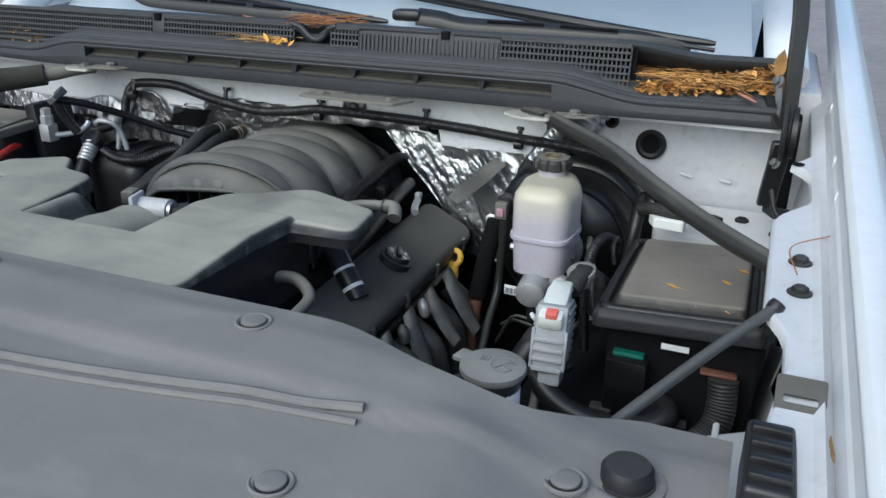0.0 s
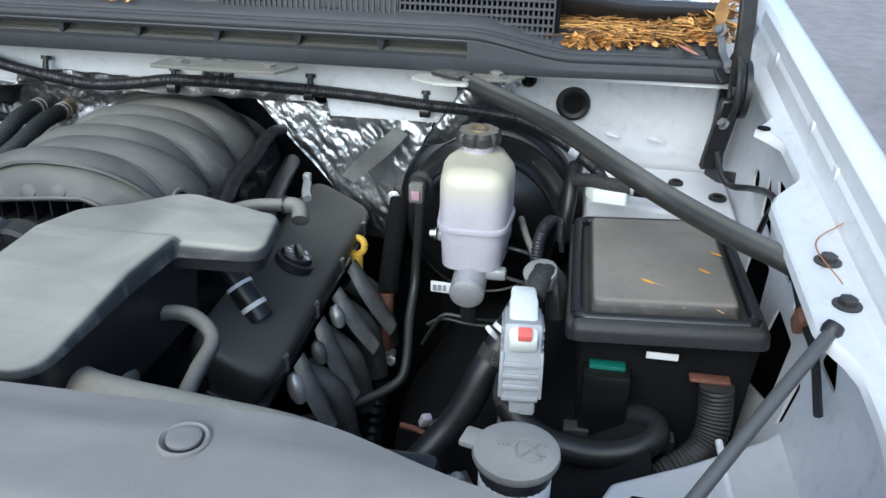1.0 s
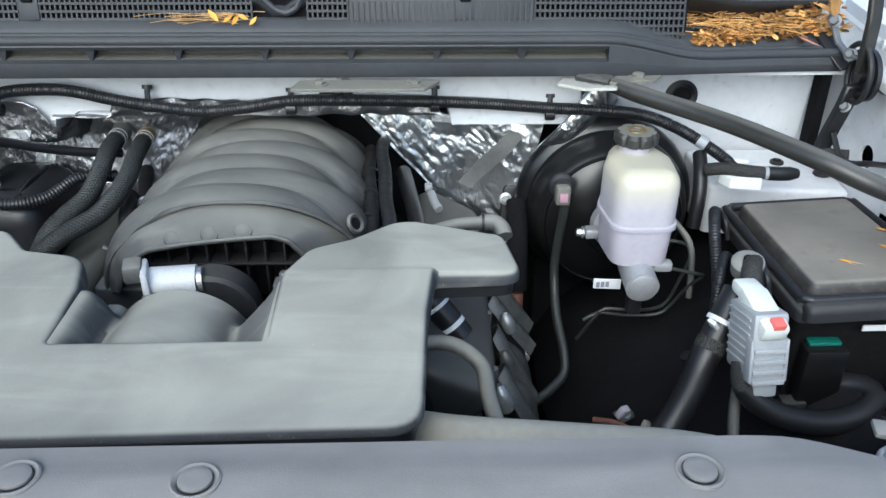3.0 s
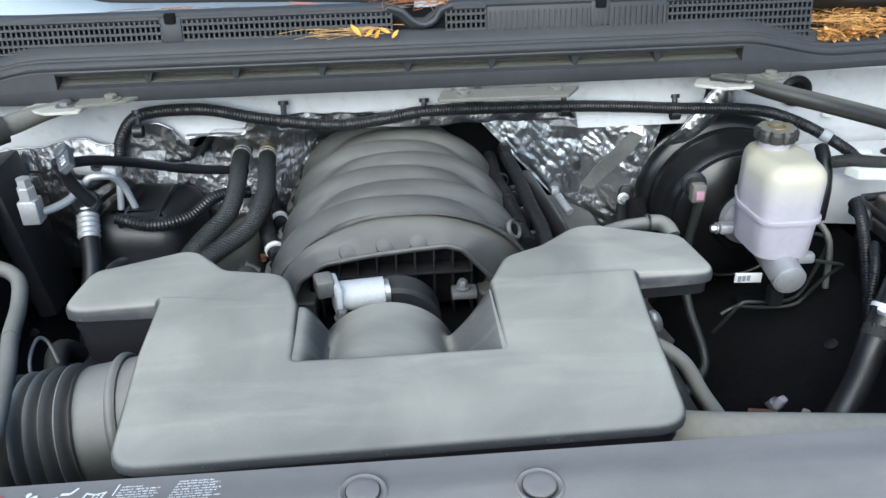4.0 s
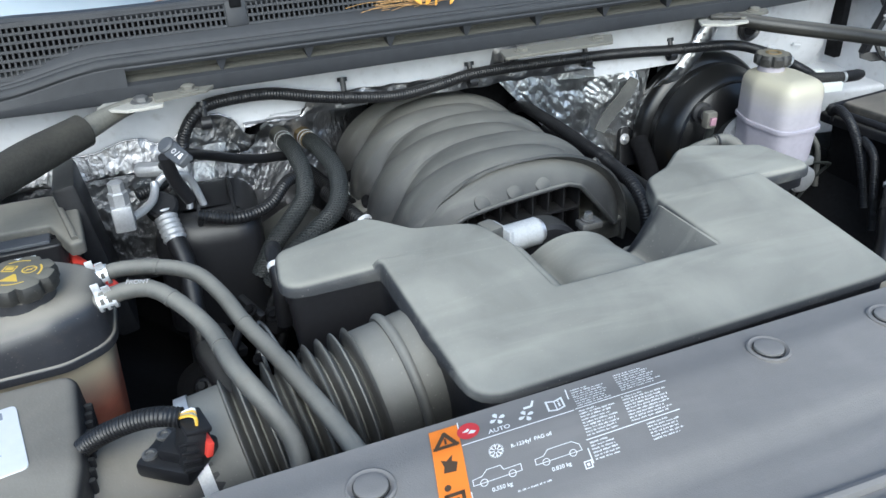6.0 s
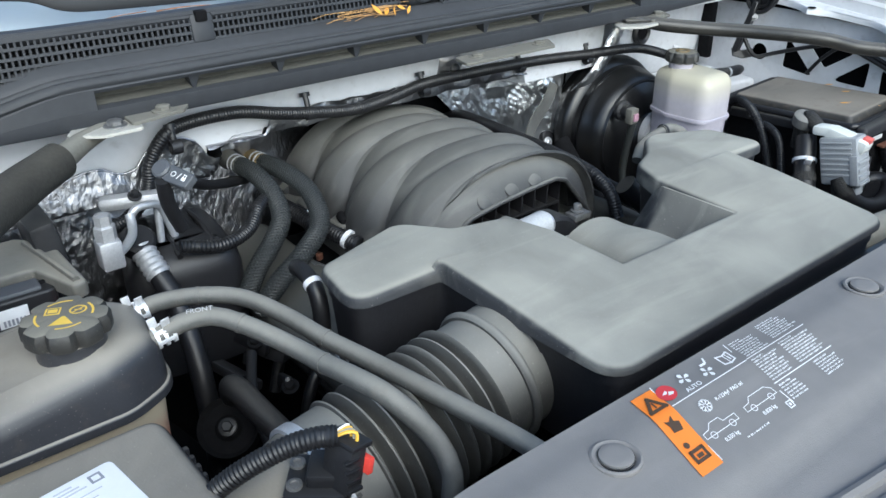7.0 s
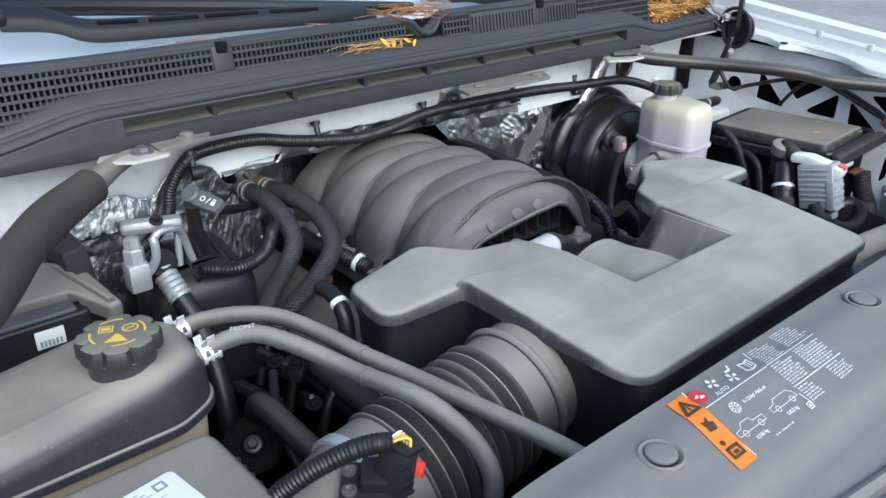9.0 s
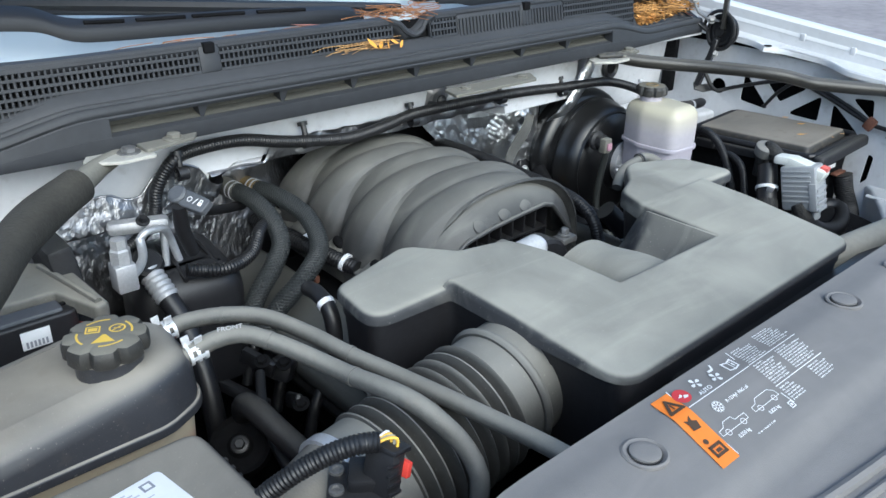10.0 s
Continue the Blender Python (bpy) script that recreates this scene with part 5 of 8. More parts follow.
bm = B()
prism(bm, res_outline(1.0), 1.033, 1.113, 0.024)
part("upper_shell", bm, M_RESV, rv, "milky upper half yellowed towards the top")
bm = B()
prism(bm, res_outline(1.0, 0.003), 1.028, 1.035, 0.002)
part("weld_seam", bm, M_MILK, rv)
bm = B()
prism(bm, res_outline(0.97), 0.972, 1.030, 0.002, flare=0.003)
part("lower_shell", bm, M_MILK, rv, "milky lilac lower half")
bm = B()
lathe(bm, [(0.022, 0), (0.022, 0.02), (0.019, 0.021)], (BX - 0.004, -0.060, 1.108), seg=28)
part("neck", bm, M_MILK, rv)
bm = B()
lathe(bm, [(0.026, 0), (0.031, 0.003), (0.031, 0.014), (0.027, 0.019), (0.016, 0.020), (0.0, 0.018)], (BX - 0.004, -0.060, 1.122), seg=48, lobes=8, depth=0.004)
cap = part("cap", bm, M_CAPD, rv, "dusty black scalloped screw cap")
bm = B()
lathe(bm, [(0.008, 0), (0.009, 0.001), (0.013, 0.001), (0.0135, 0)], (BX - 0.004, -0.060, 1.1415), seg=28, close=True)
part("cap_mark", bm, M_BRASS, cap)

# ---- fuse box ----
fb = thing("fuse_box", (0.773, -0.2, 0.75), "black fuse box with a dirty brown-grey lid", "fuse box")
TILTM = pose(0.782, -0.205, 1.036, -2.5, -3.0, 0) @ pose(-0.782, 0.205, -1.036)
bm = B()
prism(bm, rect(0.692, -0.325, 0.888, -0.075, 0.012), 0.80, 1.005, 0.004, flare=0.012)
part("body", bm, M_VOID, fb)
bm = B()
prism(bm, rect(0.676, -0.350, 0.888, -0.056, 0.014), 1.010, 1.027, 0.005, m=TILTM)
part("lid_rim", bm, M_BLACKD, fb)
bm = B()
prism(bm, rect(0.702, -0.322, 0.860, -0.080, 0.012), 1.018, 1.046, 0.008, m=TILTM, flare=-0.003)
lid = part("lid", bm, M_LID, fb, "dirty brown-grey lid with a worn surface")
bm = B()
prism(bm, rect(0.682, -0.362, 0.882, -0.338, 0.01), 1.017, 1.036, 0.009, m=TILTM)
part("front_ledge", bm, M_BLACKD, fb)
bm = B()
loop = [TILTM @ Vector((x, y, 1.032)) for x, y in rect(0.687, -0.337, 0.875, -0.064, 0.022, 6)]
tube(bm, loop + loop[:2], 0.0065, 10, step=0.006)
part("rim_bead", bm, M_BLACK, fb)
for y in (-0.27, -0.12):
    bm = B()
    tube(bm, [(0.668, y - 0.022, 1.01), (0.663, y - 0.015, 1.036), (0.663, y + 0.015, 1.038), (0.668, y + 0.022, 1.012)], 0.0035, 8, step=0.004)
    part("latch", bm, M_BLACK, fb)
bm = B()
box(bm, (0.783, -0.3385, 0.995), (0.034, 0.002, 0.008), 0.0004)
part("white_tag", bm, M_LABEL, fb)
bm = B()
box(bm, (0.727, -0.333, 0.972), (0.040, 0.014, 0.006), 0.002)
part("green_plug", bm, M_GREEN, fb)
bm = B()
box(bm, (0.727, -0.340, 0.925), (0.052, 0.024, 0.088), 0.003)
part("plug_housing", bm, M_GLOSS, fb)
bm = B()
box(bm, (0.838, -0.333, 0.968), (0.044, 0.014, 0.005), 0.002)
part("orange_plug", bm, M_RUST, fb)
for x, w in ((0.70, 0.03), (0.785, 0.05), (0.76, 0.02)):
    bm = B()
    box(bm, (x, -0.347, 0.885), (w, 0.02, 0.02), 0.003)
    part("front_block", bm, M_BLACKD, fb)
bm = B()
tube(bm, [(0.838, -0.340, 0.965), (0.840, -0.348, 0.935), (0.836, -0.362, 0.910), (0.820, -0.378, 0.892), (0.797, -0.388, 0.878), (0.77, -0.40, 0.86), (0.72, -0.42, 0.83)], 0.0175, 18, rib=0.0016, pitch=0.005)
single("fuse_box_conduit", bm, M_BLACKD, "black corrugated conduit from the fuse box", "wire conduit")

# grey lever connector standing beside the fuse box
gc = thing("lever_connector", (0.63, -0.35, 0.93), "large light grey wiring connector with a red mark", "connector")
GM = pose(0.632, -0.358, 1.0, -14, 0, 4) @ Matrix.Diagonal((0.80, 1.2, 1.05, 1))
def gpart(name, c, s, m_, r=0.003, rot=(0, 0, 0), label=""):
    bm = B()
    box(bm, c, s, r, rot)
    for v in bm.verts:
        v.co = GM @ v.co
    return part(name, bm, m_, gc, label)
gpart("body", (0, 0.004, -0.005), (0.052, 0.054, 0.080), M_GREYC, 0.005)
gpart("lever", (0.0, -0.004, 0.028), (0.040, 0.062, 0.022), M_WHITEC, 0.006, (28, 0, 0), "white locking lever")
gpart("lever_top", (0.0, 0.028, 0.044), (0.036, 0.03, 0.016), M_WHITEC, 0.005, (10, 0, 0))
gpart("red_mark", (0.002, -0.030, 0.026), (0.018, 0.012, 0.010), M_SALMON, 0.001, (28, 0, 0))
for k in range(4):
    gpart("rib", (0, -0.0225, -0.008 - 0.012 * k), (0.048, 0.007, 0.006), M_GREYC, 0.001)
for sx in (-1, 1):
    for k in range(7):
        gpart("side_rib", (sx * 0.0265, 0.006, 0.026 - 0.009 * k), (0.004, 0.044, 0.0035), M_GREYC, 0.001)
    gpart("side_post", (sx * 0.026, -0.018, -0.02), (0.006, 0.012, 0.05), M_GREYC, 0.002)
gpart("foot", (0.004, 0, -0.056), (0.036, 0.034, 0.022), M_GREYC, 0.004)
bm = B()
tube(bm, [(0.622, -0.360, 0.962), (0.620, -0.372, 0.945), (0.631, -0.385, 0.927), (0.667, -0.395, 0.908), (0.719, -0.397, 0.899), (0.764, -0.389, 0.905), (0.786, -0.372, 0.915), (0.780, -0.352, 0.917), (0.758, -0.335, 0.908)], 0.0150, 20)
mcd = thing("main_conduit", (0.72, -0.397, 0.88), "thick black conduit looping below the grey connector", "wire conduit")
part("conduit", bm, M_RUBBER, mcd)
bm = B()
tube(bm, [(0.622, -0.360, 0.962), (0.620, -0.372, 0.945), (0.627, -0.380, 0.933)], 0.0157, 20, step=0.004)
part("tape_wrap", bm, M_CLOTH, mcd, "black fabric tape at the connector end")
bm = B()
tube(bm, [(0.632, -0.30, 1.03), (0.640, -0.272, 1.045), (0.655, -0.255, 1.03), (0.66, -0.25, 0.98)], 0.013, 14)
single("taped_lead", bm, M_CLOTH, "taped wire bundle entering the connector", "wire bundle")
bm = B()
PHP = [(0.626, -0.280, 1.012), (0.615, -0.290, 0.995), (0.607, -0.296, 0.977), (0.596, -0.306, 0.957), (0.581, -0.32, 0.933), (0.567, -0.335, 0.901), (0.547, -0.35, 0.870), (0.523, -0.37, 0.845), (0.49, -0.40, 0.81)]
tube(bm, PHP, 0.0185, 20)
ph = thing("power_hose", (0.6, -0.35, 0.76), "black ribbed hose dropping beside the connector", "hose")
part("hose", bm, M_RUBBER, ph)
bm = B()
tube(bm, [PHP[3], Vector(PHP[3]).lerp(Vector(PHP[4]), 0.5)], 0.0198, 18, step=0.004)
part("tape_wrap", bm, M_CLOTH, ph)
bm = B()
tube(bm, [(0.615, -0.355, 0.95), (0.61, -0.37, 0.90), (0.608, -0.39, 0.86), (0.60, -0.40, 0.82)], 0.007, 10)
single("thin_lead", bm, M_RUBBERG, "grey wire lead under the connector", "wire")
tz = thing("cable_tie", (0.585, -0.335, 0.97), "white cable tie round a black hose", "cable tie")
bm = B()
lathe(bm, [(0.0192, -0.003), (0.0206, -0.003), (0.0206, 0.003), (0.0192, 0.003)], PHP[2], (0.5, 0.4, 0.8), 24, close=True)
part("band", bm, M_LABEL, tz)
bm = B()
box(bm, (0.589, -0.312, 0.985), (0.02, 0.012, 0.006), 0.002, (10, 50, 40))
part("tail", bm, M_LABEL, tz)

for pts, r, m_, lab_ in (
        ([(0.655, -0.10, 1.03), (0.640, -0.13, 1.045), (0.630, -0.17, 1.03), (0.632, -0.20, 0.98), (0.64, -0.22, 0.90)], 0.012, M_RUBBER, "black corrugated lead looping down beside the fuse box"),
        ([(0.660, -0.17, 0.99), (0.640, -0.19, 1.01), (0.622, -0.23, 1.0), (0.615, -0.25, 0.95), (0.62, -0.26, 0.88)], 0.010, M_RUBBER, "black corrugated lead looping down beside the fuse box"),
        ([(0.60, -0.03, 1.0), (0.61, -0.08, 1.0), (0.625, -0.11, 0.975), (0.63, -0.12, 0.9)], 0.008, M_RUBBERG, "thin grey hose between booster and fuse box")):
    bm = B()
    tube(bm, pts, r * 0.6, 12, rib=0.001 if m_ is M_RUBBER else 0.0, pitch=0.004)
    single("side_lead", bm, m_, lab_, "wire conduit", "leads beside the fuse box")
tb = thing("mount_tab", (0.63, -0.20, 1.02), "tan plastic mounting tab with a hole", "tab")
bm = B()
lathe(bm, [(0.019, 0), (0.020, 0.004), (0.020, 0.018), (0.014, 0.022), (0.0, 0.022)], (0.640, -0.262, 1.030), (-0.2, -0.3, 1), 24)
part("boss", bm, M_CAPGREY, tb)
# near-black disc on the boss, standing for a shaded hole
bm = B()
lathe(bm, [(0.006, 0), (0.006, 0.001)], (0.6355, -0.269, 1.0527), (-0.2, -0.3, 1), 14)
part("hole", bm, M_VOID, tb)
for x, y, z in ((0.47, -0.33, 0.79), (0.56, -0.36, 0.80), (0.52, -0.24, 0.78)):
    t = thing("line_bracket", (x, y, z), "small dull steel bracket with a bolt low in the bay", "bracket", "line brackets")
    bm = B()
    box(bm, (x, y, z), (0.035, 0.02, 0.004), 0.001, (20, 12, 40))
    part("plate", bm, M_BOLT, t)
    bm = B()
    bolt(bm, (x, y, z + 0.003), 0.006, 0.006, (0.2, -0.3, 1))
    part("bolt", bm, M_STEEL, t)

for ob in (fb, gc, mcd):
    ob.location.x -= 0.007

# white clip behind the fuse box
wc_ = thing("wire_clip", (0.69, -0.02, 1.03), "white plastic clip holding a black taped lead", "clip")
bm = B()
prism(bm, rounded([(0.686, -0.004), (0.698, -0.030), (0.744, -0.037), (0.748, -0.022), (0.705, 0.003)], 0.006), 1.036, 1.053, 0.005)
part("clip", bm, M_WHITEC, wc_)
bm = B()
prism(bm, rounded([(0.700, 0.012), (0.735, 0.004), (0.738, 0.018), (0.705, 0.024)], 0.004), 1.045, 1.066, 0.003)
part("hook", bm, M_WHITEC, wc_)
bm = B()
tube(bm, [(0.672, 0.004, 1.052), (0.690, -0.010, 1.060), (0.72, -0.020, 1.060), (0.750, -0.024, 1.058)], 0.0098, 14)
part("lead", bm, M_CLOTH, wc_)
bm = B()
tube(bm, [(0.748, -0.024, 1.058), (0.753, -0.0245, 1.058)], 0.0105, 14, step=0.003)
part("grey_band", bm, M_GREYC, wc_)
bm = B()
tube(bm, [(0.753, -0.0245, 1.058), (0.775, -0.025, 1.057), (0.80, -0.022, 1.056)], 0.0108, 16, shape=lambda q: 1 - 0.3 * sstep(0.8, 1, q))
part("rubber_boot", bm, M_RUBBER, wc_)
bm = B()
tube(bm, [(0.672, 0.045, 1.06), (0.668, 0.02, 1.045), (0.665, 0.0, 1.01), (0.66, -0.01, 0.96)], 0.011, 14)
part("drop_lead", bm, M_RUBBER, wc_)

# ---- washer filler ----
wf = thing("washer_filler", (0.6360, -0.6410, 0.95), "white washer filler neck with a dusty grey cap", "washer filler")
bm = B()
lathe(bm, [(0.024, 0), (0.025, 0.10), (0.0265, 0.102), (0.0265, 0.13), (0.025, 0.134)], (0.6360, -0.6410, 0.955), seg=28)
part("neck", bm, M_LABEL, wf)
bm = B()
lathe(bm, [(0.0262, 0), (0.027, 0.006), (0.027, 0.016)], (0.6360, -0.6410, 1.083), seg=32)
part("seal_band", bm, M_BLACK, wf)
bm = B()
lathe(bm, [(0.0305, 0), (0.0318, 0.003), (0.031, 0.007), (0.025, 0.0095), (0.0, 0.0105)], (0.6360, -0.6410, 1.098), seg=36)
box(bm, (0.6060, -0.6310, 1.1015), (0.022, 0.020, 0.006), 0.003, (0, 0, -15))
cp = part("cap", bm, M_CAPGREY, wf)
bm = B()
for k in range(3):
    box(bm, (0.623 + 0.0035 * k, -0.637, 1.1085), (0.0016, 0.009, 0.001), 0.0)
ring = [(0.646 + 0.011 * math.cos(a), -0.643 + 0.012 * math.sin(a), 1.1085) for a in frange(0.4, 2 * math.pi - 0.4, 16)]
tube(bm, ring, 0.0008, 6, step=0.004)
tube(bm, [(0.6390, -0.6520, 1.1088), (0.6530, -0.6350, 1.1088)], 0.0008, 6, step=0.004)
tube(bm, [(0.6380, -0.6360, 1.1088), (0.6540, -0.6490, 1.1088)], 0.0008, 6, step=0.004)
part("moulded_symbol", bm, M_CAPGREY, cp)

# ---- braces and struts ----
br = thing("cowl_brace", (0.66, -0.15, 1.15), "black tubular brace from the cowl to the fender", "brace", "cowl braces")
PB = [(0.470, 0.030, 1.190), (0.510, 0.006, 1.186), (0.549, -0.026, 1.180), (0.604, -0.072, 1.174), (0.648, -0.127, 1.172), (0.686, -0.188, 1.170), (0.723, -0.236, 1.164), (0.765, -0.268, 1.151), (0.796, -0.302, 1.147), (0.828, -0.337, 1.144), (0.861, -0.368, 1.141), (0.886, -0.392, 1.136)]
bm = B()
tube(bm, PB, 0.0115, 18, shape=lambda s: 0.75 + 0.35 * sstep(0.0, 0.15, s) - 0.15 * sstep(0.85, 1, s))
part("tube", bm, M_BRACE, br)
bm = B()
box(bm, (0.487, 0.016, 1.1935), (0.05, 0.034, 0.006), 0.002, (0, 0, -30))
part("flat_end", bm, M_BRACE, br)
bm = B()
tube(bm, [(0.880, -0.386, 1.137), (0.905, -0.402, 1.128)], 0.0105, 12, shape=lambda q: 1 - 0.3 * q)
part("lower_end", bm, M_BRACE, br)
bl_ = thing("cowl_brace", (-0.66, -0.15, 1.15), "tubular brace wrapped in a thick black fabric sleeve", "brace", "cowl braces")
bm = B()
tube(bm, [(-x, y, z) for x, y, z in PB], 0.0130, 18, shape=lambda s: 0.75 + 0.35 * sstep(0.0, 0.15, s) - 0.15 * sstep(0.85, 1, s))
part("tube", bm, M_BRACKET, bl_)
bm = B()
tube(bm, [(-x, y, z) for x, y, z in PB[2:]], 0.0235, 20, shape=lambda s: 0.92 + 0.08 * math.sin(9 * s) ** 2)
part("sleeve", bm, M_SLEEVE, bl_, "black fabric sleeve")
for x0, z0 in ((0.488, 1.188), (-0.472, 1.195)):
    t = thing("brace_bracket", (x0, 0.0, z0), "small painted bracket bolted under the cowl", "bracket", "cowl brackets")
    bm = B()
    prism(bm, rounded([(x0 - 0.058, 0.004), (x0 - 0.020, -0.020), (x0 + 0.026, -0.018), (x0 + 0.030, 0.030), (x0 - 0.044, 0.030)], 0.006), z0 - 0.003, z0 + 0.001, 0.001)
    part("plate", bm, M_PLATE, t)
    bm = B()
    prism(bm, rounded([(x0 + 0.016, -0.010), (x0 + 0.085, 0.004), (x0 + 0.105, 0.034), (x0 + 0.016, 0.034)], 0.006), z0 + 0.0015, z0 + 0.0055, 0.001)
    part("upper_plate", bm, M_BRACKET, t)
    for dx, dz, dy, m_ in ((0.0, 0.001, 0.008, M_BOLT), (0.062, 0.0055, 0.014, M_BRACKET)):
        bm = B()
        bolt(bm, (x0 + dx, dy, z0 + dz), 0.0095, 0.006)
        part("bolt", bm, m_, t)
t = thing("centre_bracket", (0.16, 0.0, 1.19), "dusty steel bracket with two bolts under the cowl", "bracket")
bm = B()
prism(bm, rounded([(0.05, -0.022), (0.24, -0.022), (0.265, 0.02), (0.06, 0.02)], 0.006), 1.186, 1.1905, 0.001)
part("plate", bm, M_BRACKET, t)
for x in (0.090, 0.225):
    bm = B()
    bolt(bm, (x, 0.000, 1.1905), 0.009, 0.004)
    part("bolt", bm, M_BRACKET, t)
t = thing("foil_bulge", (0.104, 0.12, 1.12), "dull foil bulge with a dark grommet behind the harness", "heat shield")
bm = B()
sheet(bm, lambda u, v: (0.104 + 0.046 * (2 * u - 1), 0.125 - 0.045 * (max(0.0, math.sin(math.pi * u)) * max(0.0, math.sin(math.pi * (0.12 + 0.6 * v)))) ** 0.5 + 0.003 * noise.noise((u * 5, v * 5, 0.4)), 1.118 + 0.064 * v), 24, 18)
bmesh.ops.reverse_faces(bm, faces=bm.faces[:])
part("dome", bm, M_FOILD, t)
bm = B()
lathe(bm, [(0.009, 0), (0.009, 0.004), (0.005, 0.007), (0.0, 0.007)], (0.108, 0.082, 1.152), (0, -1, 0.1), 16)
part("grommet", bm, M_BLACK, t)
st = thing("support_rod", (0.79, -0.62, 1.1), "grey diagonal support rod between fender and radiator", "rod")
bm = B()
tube(bm, [(0.871, -0.512, 1.150), (0.81, -0.588, 1.118), (0.715, -0.705, 1.058)], 0.0056, 14)
part("rod", bm, M_ROD, st)
bm = B()
lathe(bm, [(0.0075, -0.005), (0.0085, 0), (0.0075, 0.005)], (0.872, -0.510, 1.151), (0.5, 0.5, 0.6), 16)
part("rod_end", bm, M_BLACK, st)

# ---- hood hinges ----
def strap(bm, pts, w, th, across):
    """A flat bar along a bent line, w wide across a given direction and th thick."""
    a = Vector(across).normalized()
    rings = []
    for i, p in enumerate(pts):
        d = Vector(pts[min(i + 1, len(pts) - 1)]) - Vector(pts[max(i - 1, 0)])
        n = d.cross(a).normalized() * th / 2
        rings.append([bm.verts.new(Vector(p) + q) for q in (a * w / 2 + n, -a * w / 2 + n, -a * w / 2 - n, a * w / 2 - n)])
    for r0, r1 in zip(rings, rings[1:]):
        for k in range(4):
            bm.faces.new((r0[k], r0[(k + 1) % 4], r1[(k + 1) % 4], r1[k]))
    bm.faces.new(rings[0][::-1])
    bm.faces.new(rings[-1])
    bmesh.ops.recalc_face_normals(bm, faces=bm.faces[:])
    bmesh.ops.bevel(bm, geom=bm.edges[:], offset=th * 0.2, segments=1, affect='EDGES')


for sx in (1, -1):
    t = thing("hood_lift", (sx * 0.865, 0.03, 1.1), "black steel hood hinge with a coiled spring and bare links", "hinge", "hood hinges")
    bm = B()
    coil = [(sx * (0.862 + 0.0006 * k), 0.002 + (0.040 - 0.0008 * k) * math.cos(0.55 * k), 1.200 + (0.047 - 0.0009 * k) * math.sin(0.55 * k)) for k in range(38)]
    tube(bm, coil, 0.0042, 8, step=0.005)
    part("spring_coil", bm, M_BLACKD, t)
    bm = B()
    lathe(bm, [(0.038, -0.004), (0.038, 0.003), (0.012, 0.004), (0.010, 0.012), (0.0, 0.012)], (sx * 0.878, 0.002, 1.200), (-sx, 0, 0), 24)
    part("spring_plate", bm, M_BLACK, t)
    bm = B()
    strap(bm, [(sx * 0.868, -0.004, 1.205), (sx * 0.866, -0.004, 1.28), (sx * 0.862, 0.012, 1.36), (sx * 0.850, 0.05, 1.46)], 0.022, 0.010, (sx, 0.35, 0))
    part("upper_arm", bm, M_BRACE, t)
    bm = B()
    strap(bm, [(sx * 0.846, 0.074, 1.268), (sx * 0.852, 0.052, 1.236), (sx * 0.858, 0.030, 1.224), (sx * 0.868, 0.004, 1.222)], 0.010, 0.005, (sx, 0.3, 0))
    part("link", bm, M_BOLT, t, "bare steel link")
    bm = B()
    strap(bm, [(sx * 0.838, 0.082, 1.24), (sx * 0.848, 0.058, 1.222), (sx * 0.862, 0.03, 1.20)], 0.02, 0.006, (sx, 0.3, 0.2))
    part("back_link", bm, M_BLACK, t)
    bm = B()
    strap(bm, [(sx * 0.866, 0.004, 1.185), (sx * 0.864, 0.012, 1.150), (sx * 0.860, 0.026, 1.105), (sx * 0.858, 0.034, 1.075)], 0.028, 0.012, (sx, 0.25, 0))
    part("lower_arm", bm, M_BLACK, t)
    bm = B()
    strap(bm, [(sx * 0.855, 0.040, 1.072), (sx * 0.872, 0.026, 1.066), (sx * 0.892, 0.012, 1.070)], 0.018, 0.006, (0, 0.3, 1))
    part("foot", bm, M_BLACK, t)
    for p in ((0.861, 0.028, 1.224), (0.862, 0.010, 1.152), (0.848, 0.070, 1.262)):
        bm = B()
        bolt(bm, (sx * p[0], p[1] - 0.004, p[2]), 0.0065, 0.007, (-sx * 0.7, -0.6, 0.3))
        part("pivot_bolt", bm, M_BOLT, t)
    # near-black box added for the dark gap between firewall and fender
    bm = B()
    box(bm, (sx * 0.884, 0.13, 1.12), (0.018, 0.03, 0.16), 0.004)
    part("gap_shade", bm, M_VOID, t)

# ---- left side: coolant tank, air cleaner, battery, hoses ----
ct = thing("coolant_tank", (-0.70, -0.32, 0.9), "smoky black coolant tank with tan lower half and yellow-printed cap", "coolant tank")
TO = [(-0.88, -0.352, 0.04), (-0.60, -0.348, 0.05), (-0.556, -0.325, 0.04), (-0.552, -0.245, 0.04), (-0.60, -0.208, 0.04), (-0.88, -0.208, 0.04)]
bm = B()
prism(bm, rounded(TO, 0.04, 6), 1.052, 1.110, 0.026, lambda x, y: -0.03 * sstep(-0.68, -0.80, x), flare=-0.002)
part("upper_tank", bm, M_TANK, ct)
bm = B()
prism(bm, inset(rounded(TO, 0.04, 6), -0.005), 1.045, 1.055, 0.003)
part("weld_seam", bm, M_TANK, ct)
bm = B()
prism(bm, inset(rounded(TO, 0.04, 6), 0.004), 0.86, 1.047, 0.003, flare=0.008)
part("lower_tank", bm, M_COOL, ct, "tan translucent lower half stained by coolant")
bm = B()
lathe(bm, [(0.030, 0), (0.030, 0.024), (0.028, 0.026)], (-0.626, -0.297, 1.094), seg=32)
part("neck", bm, M_TANK, ct)
bm = B()
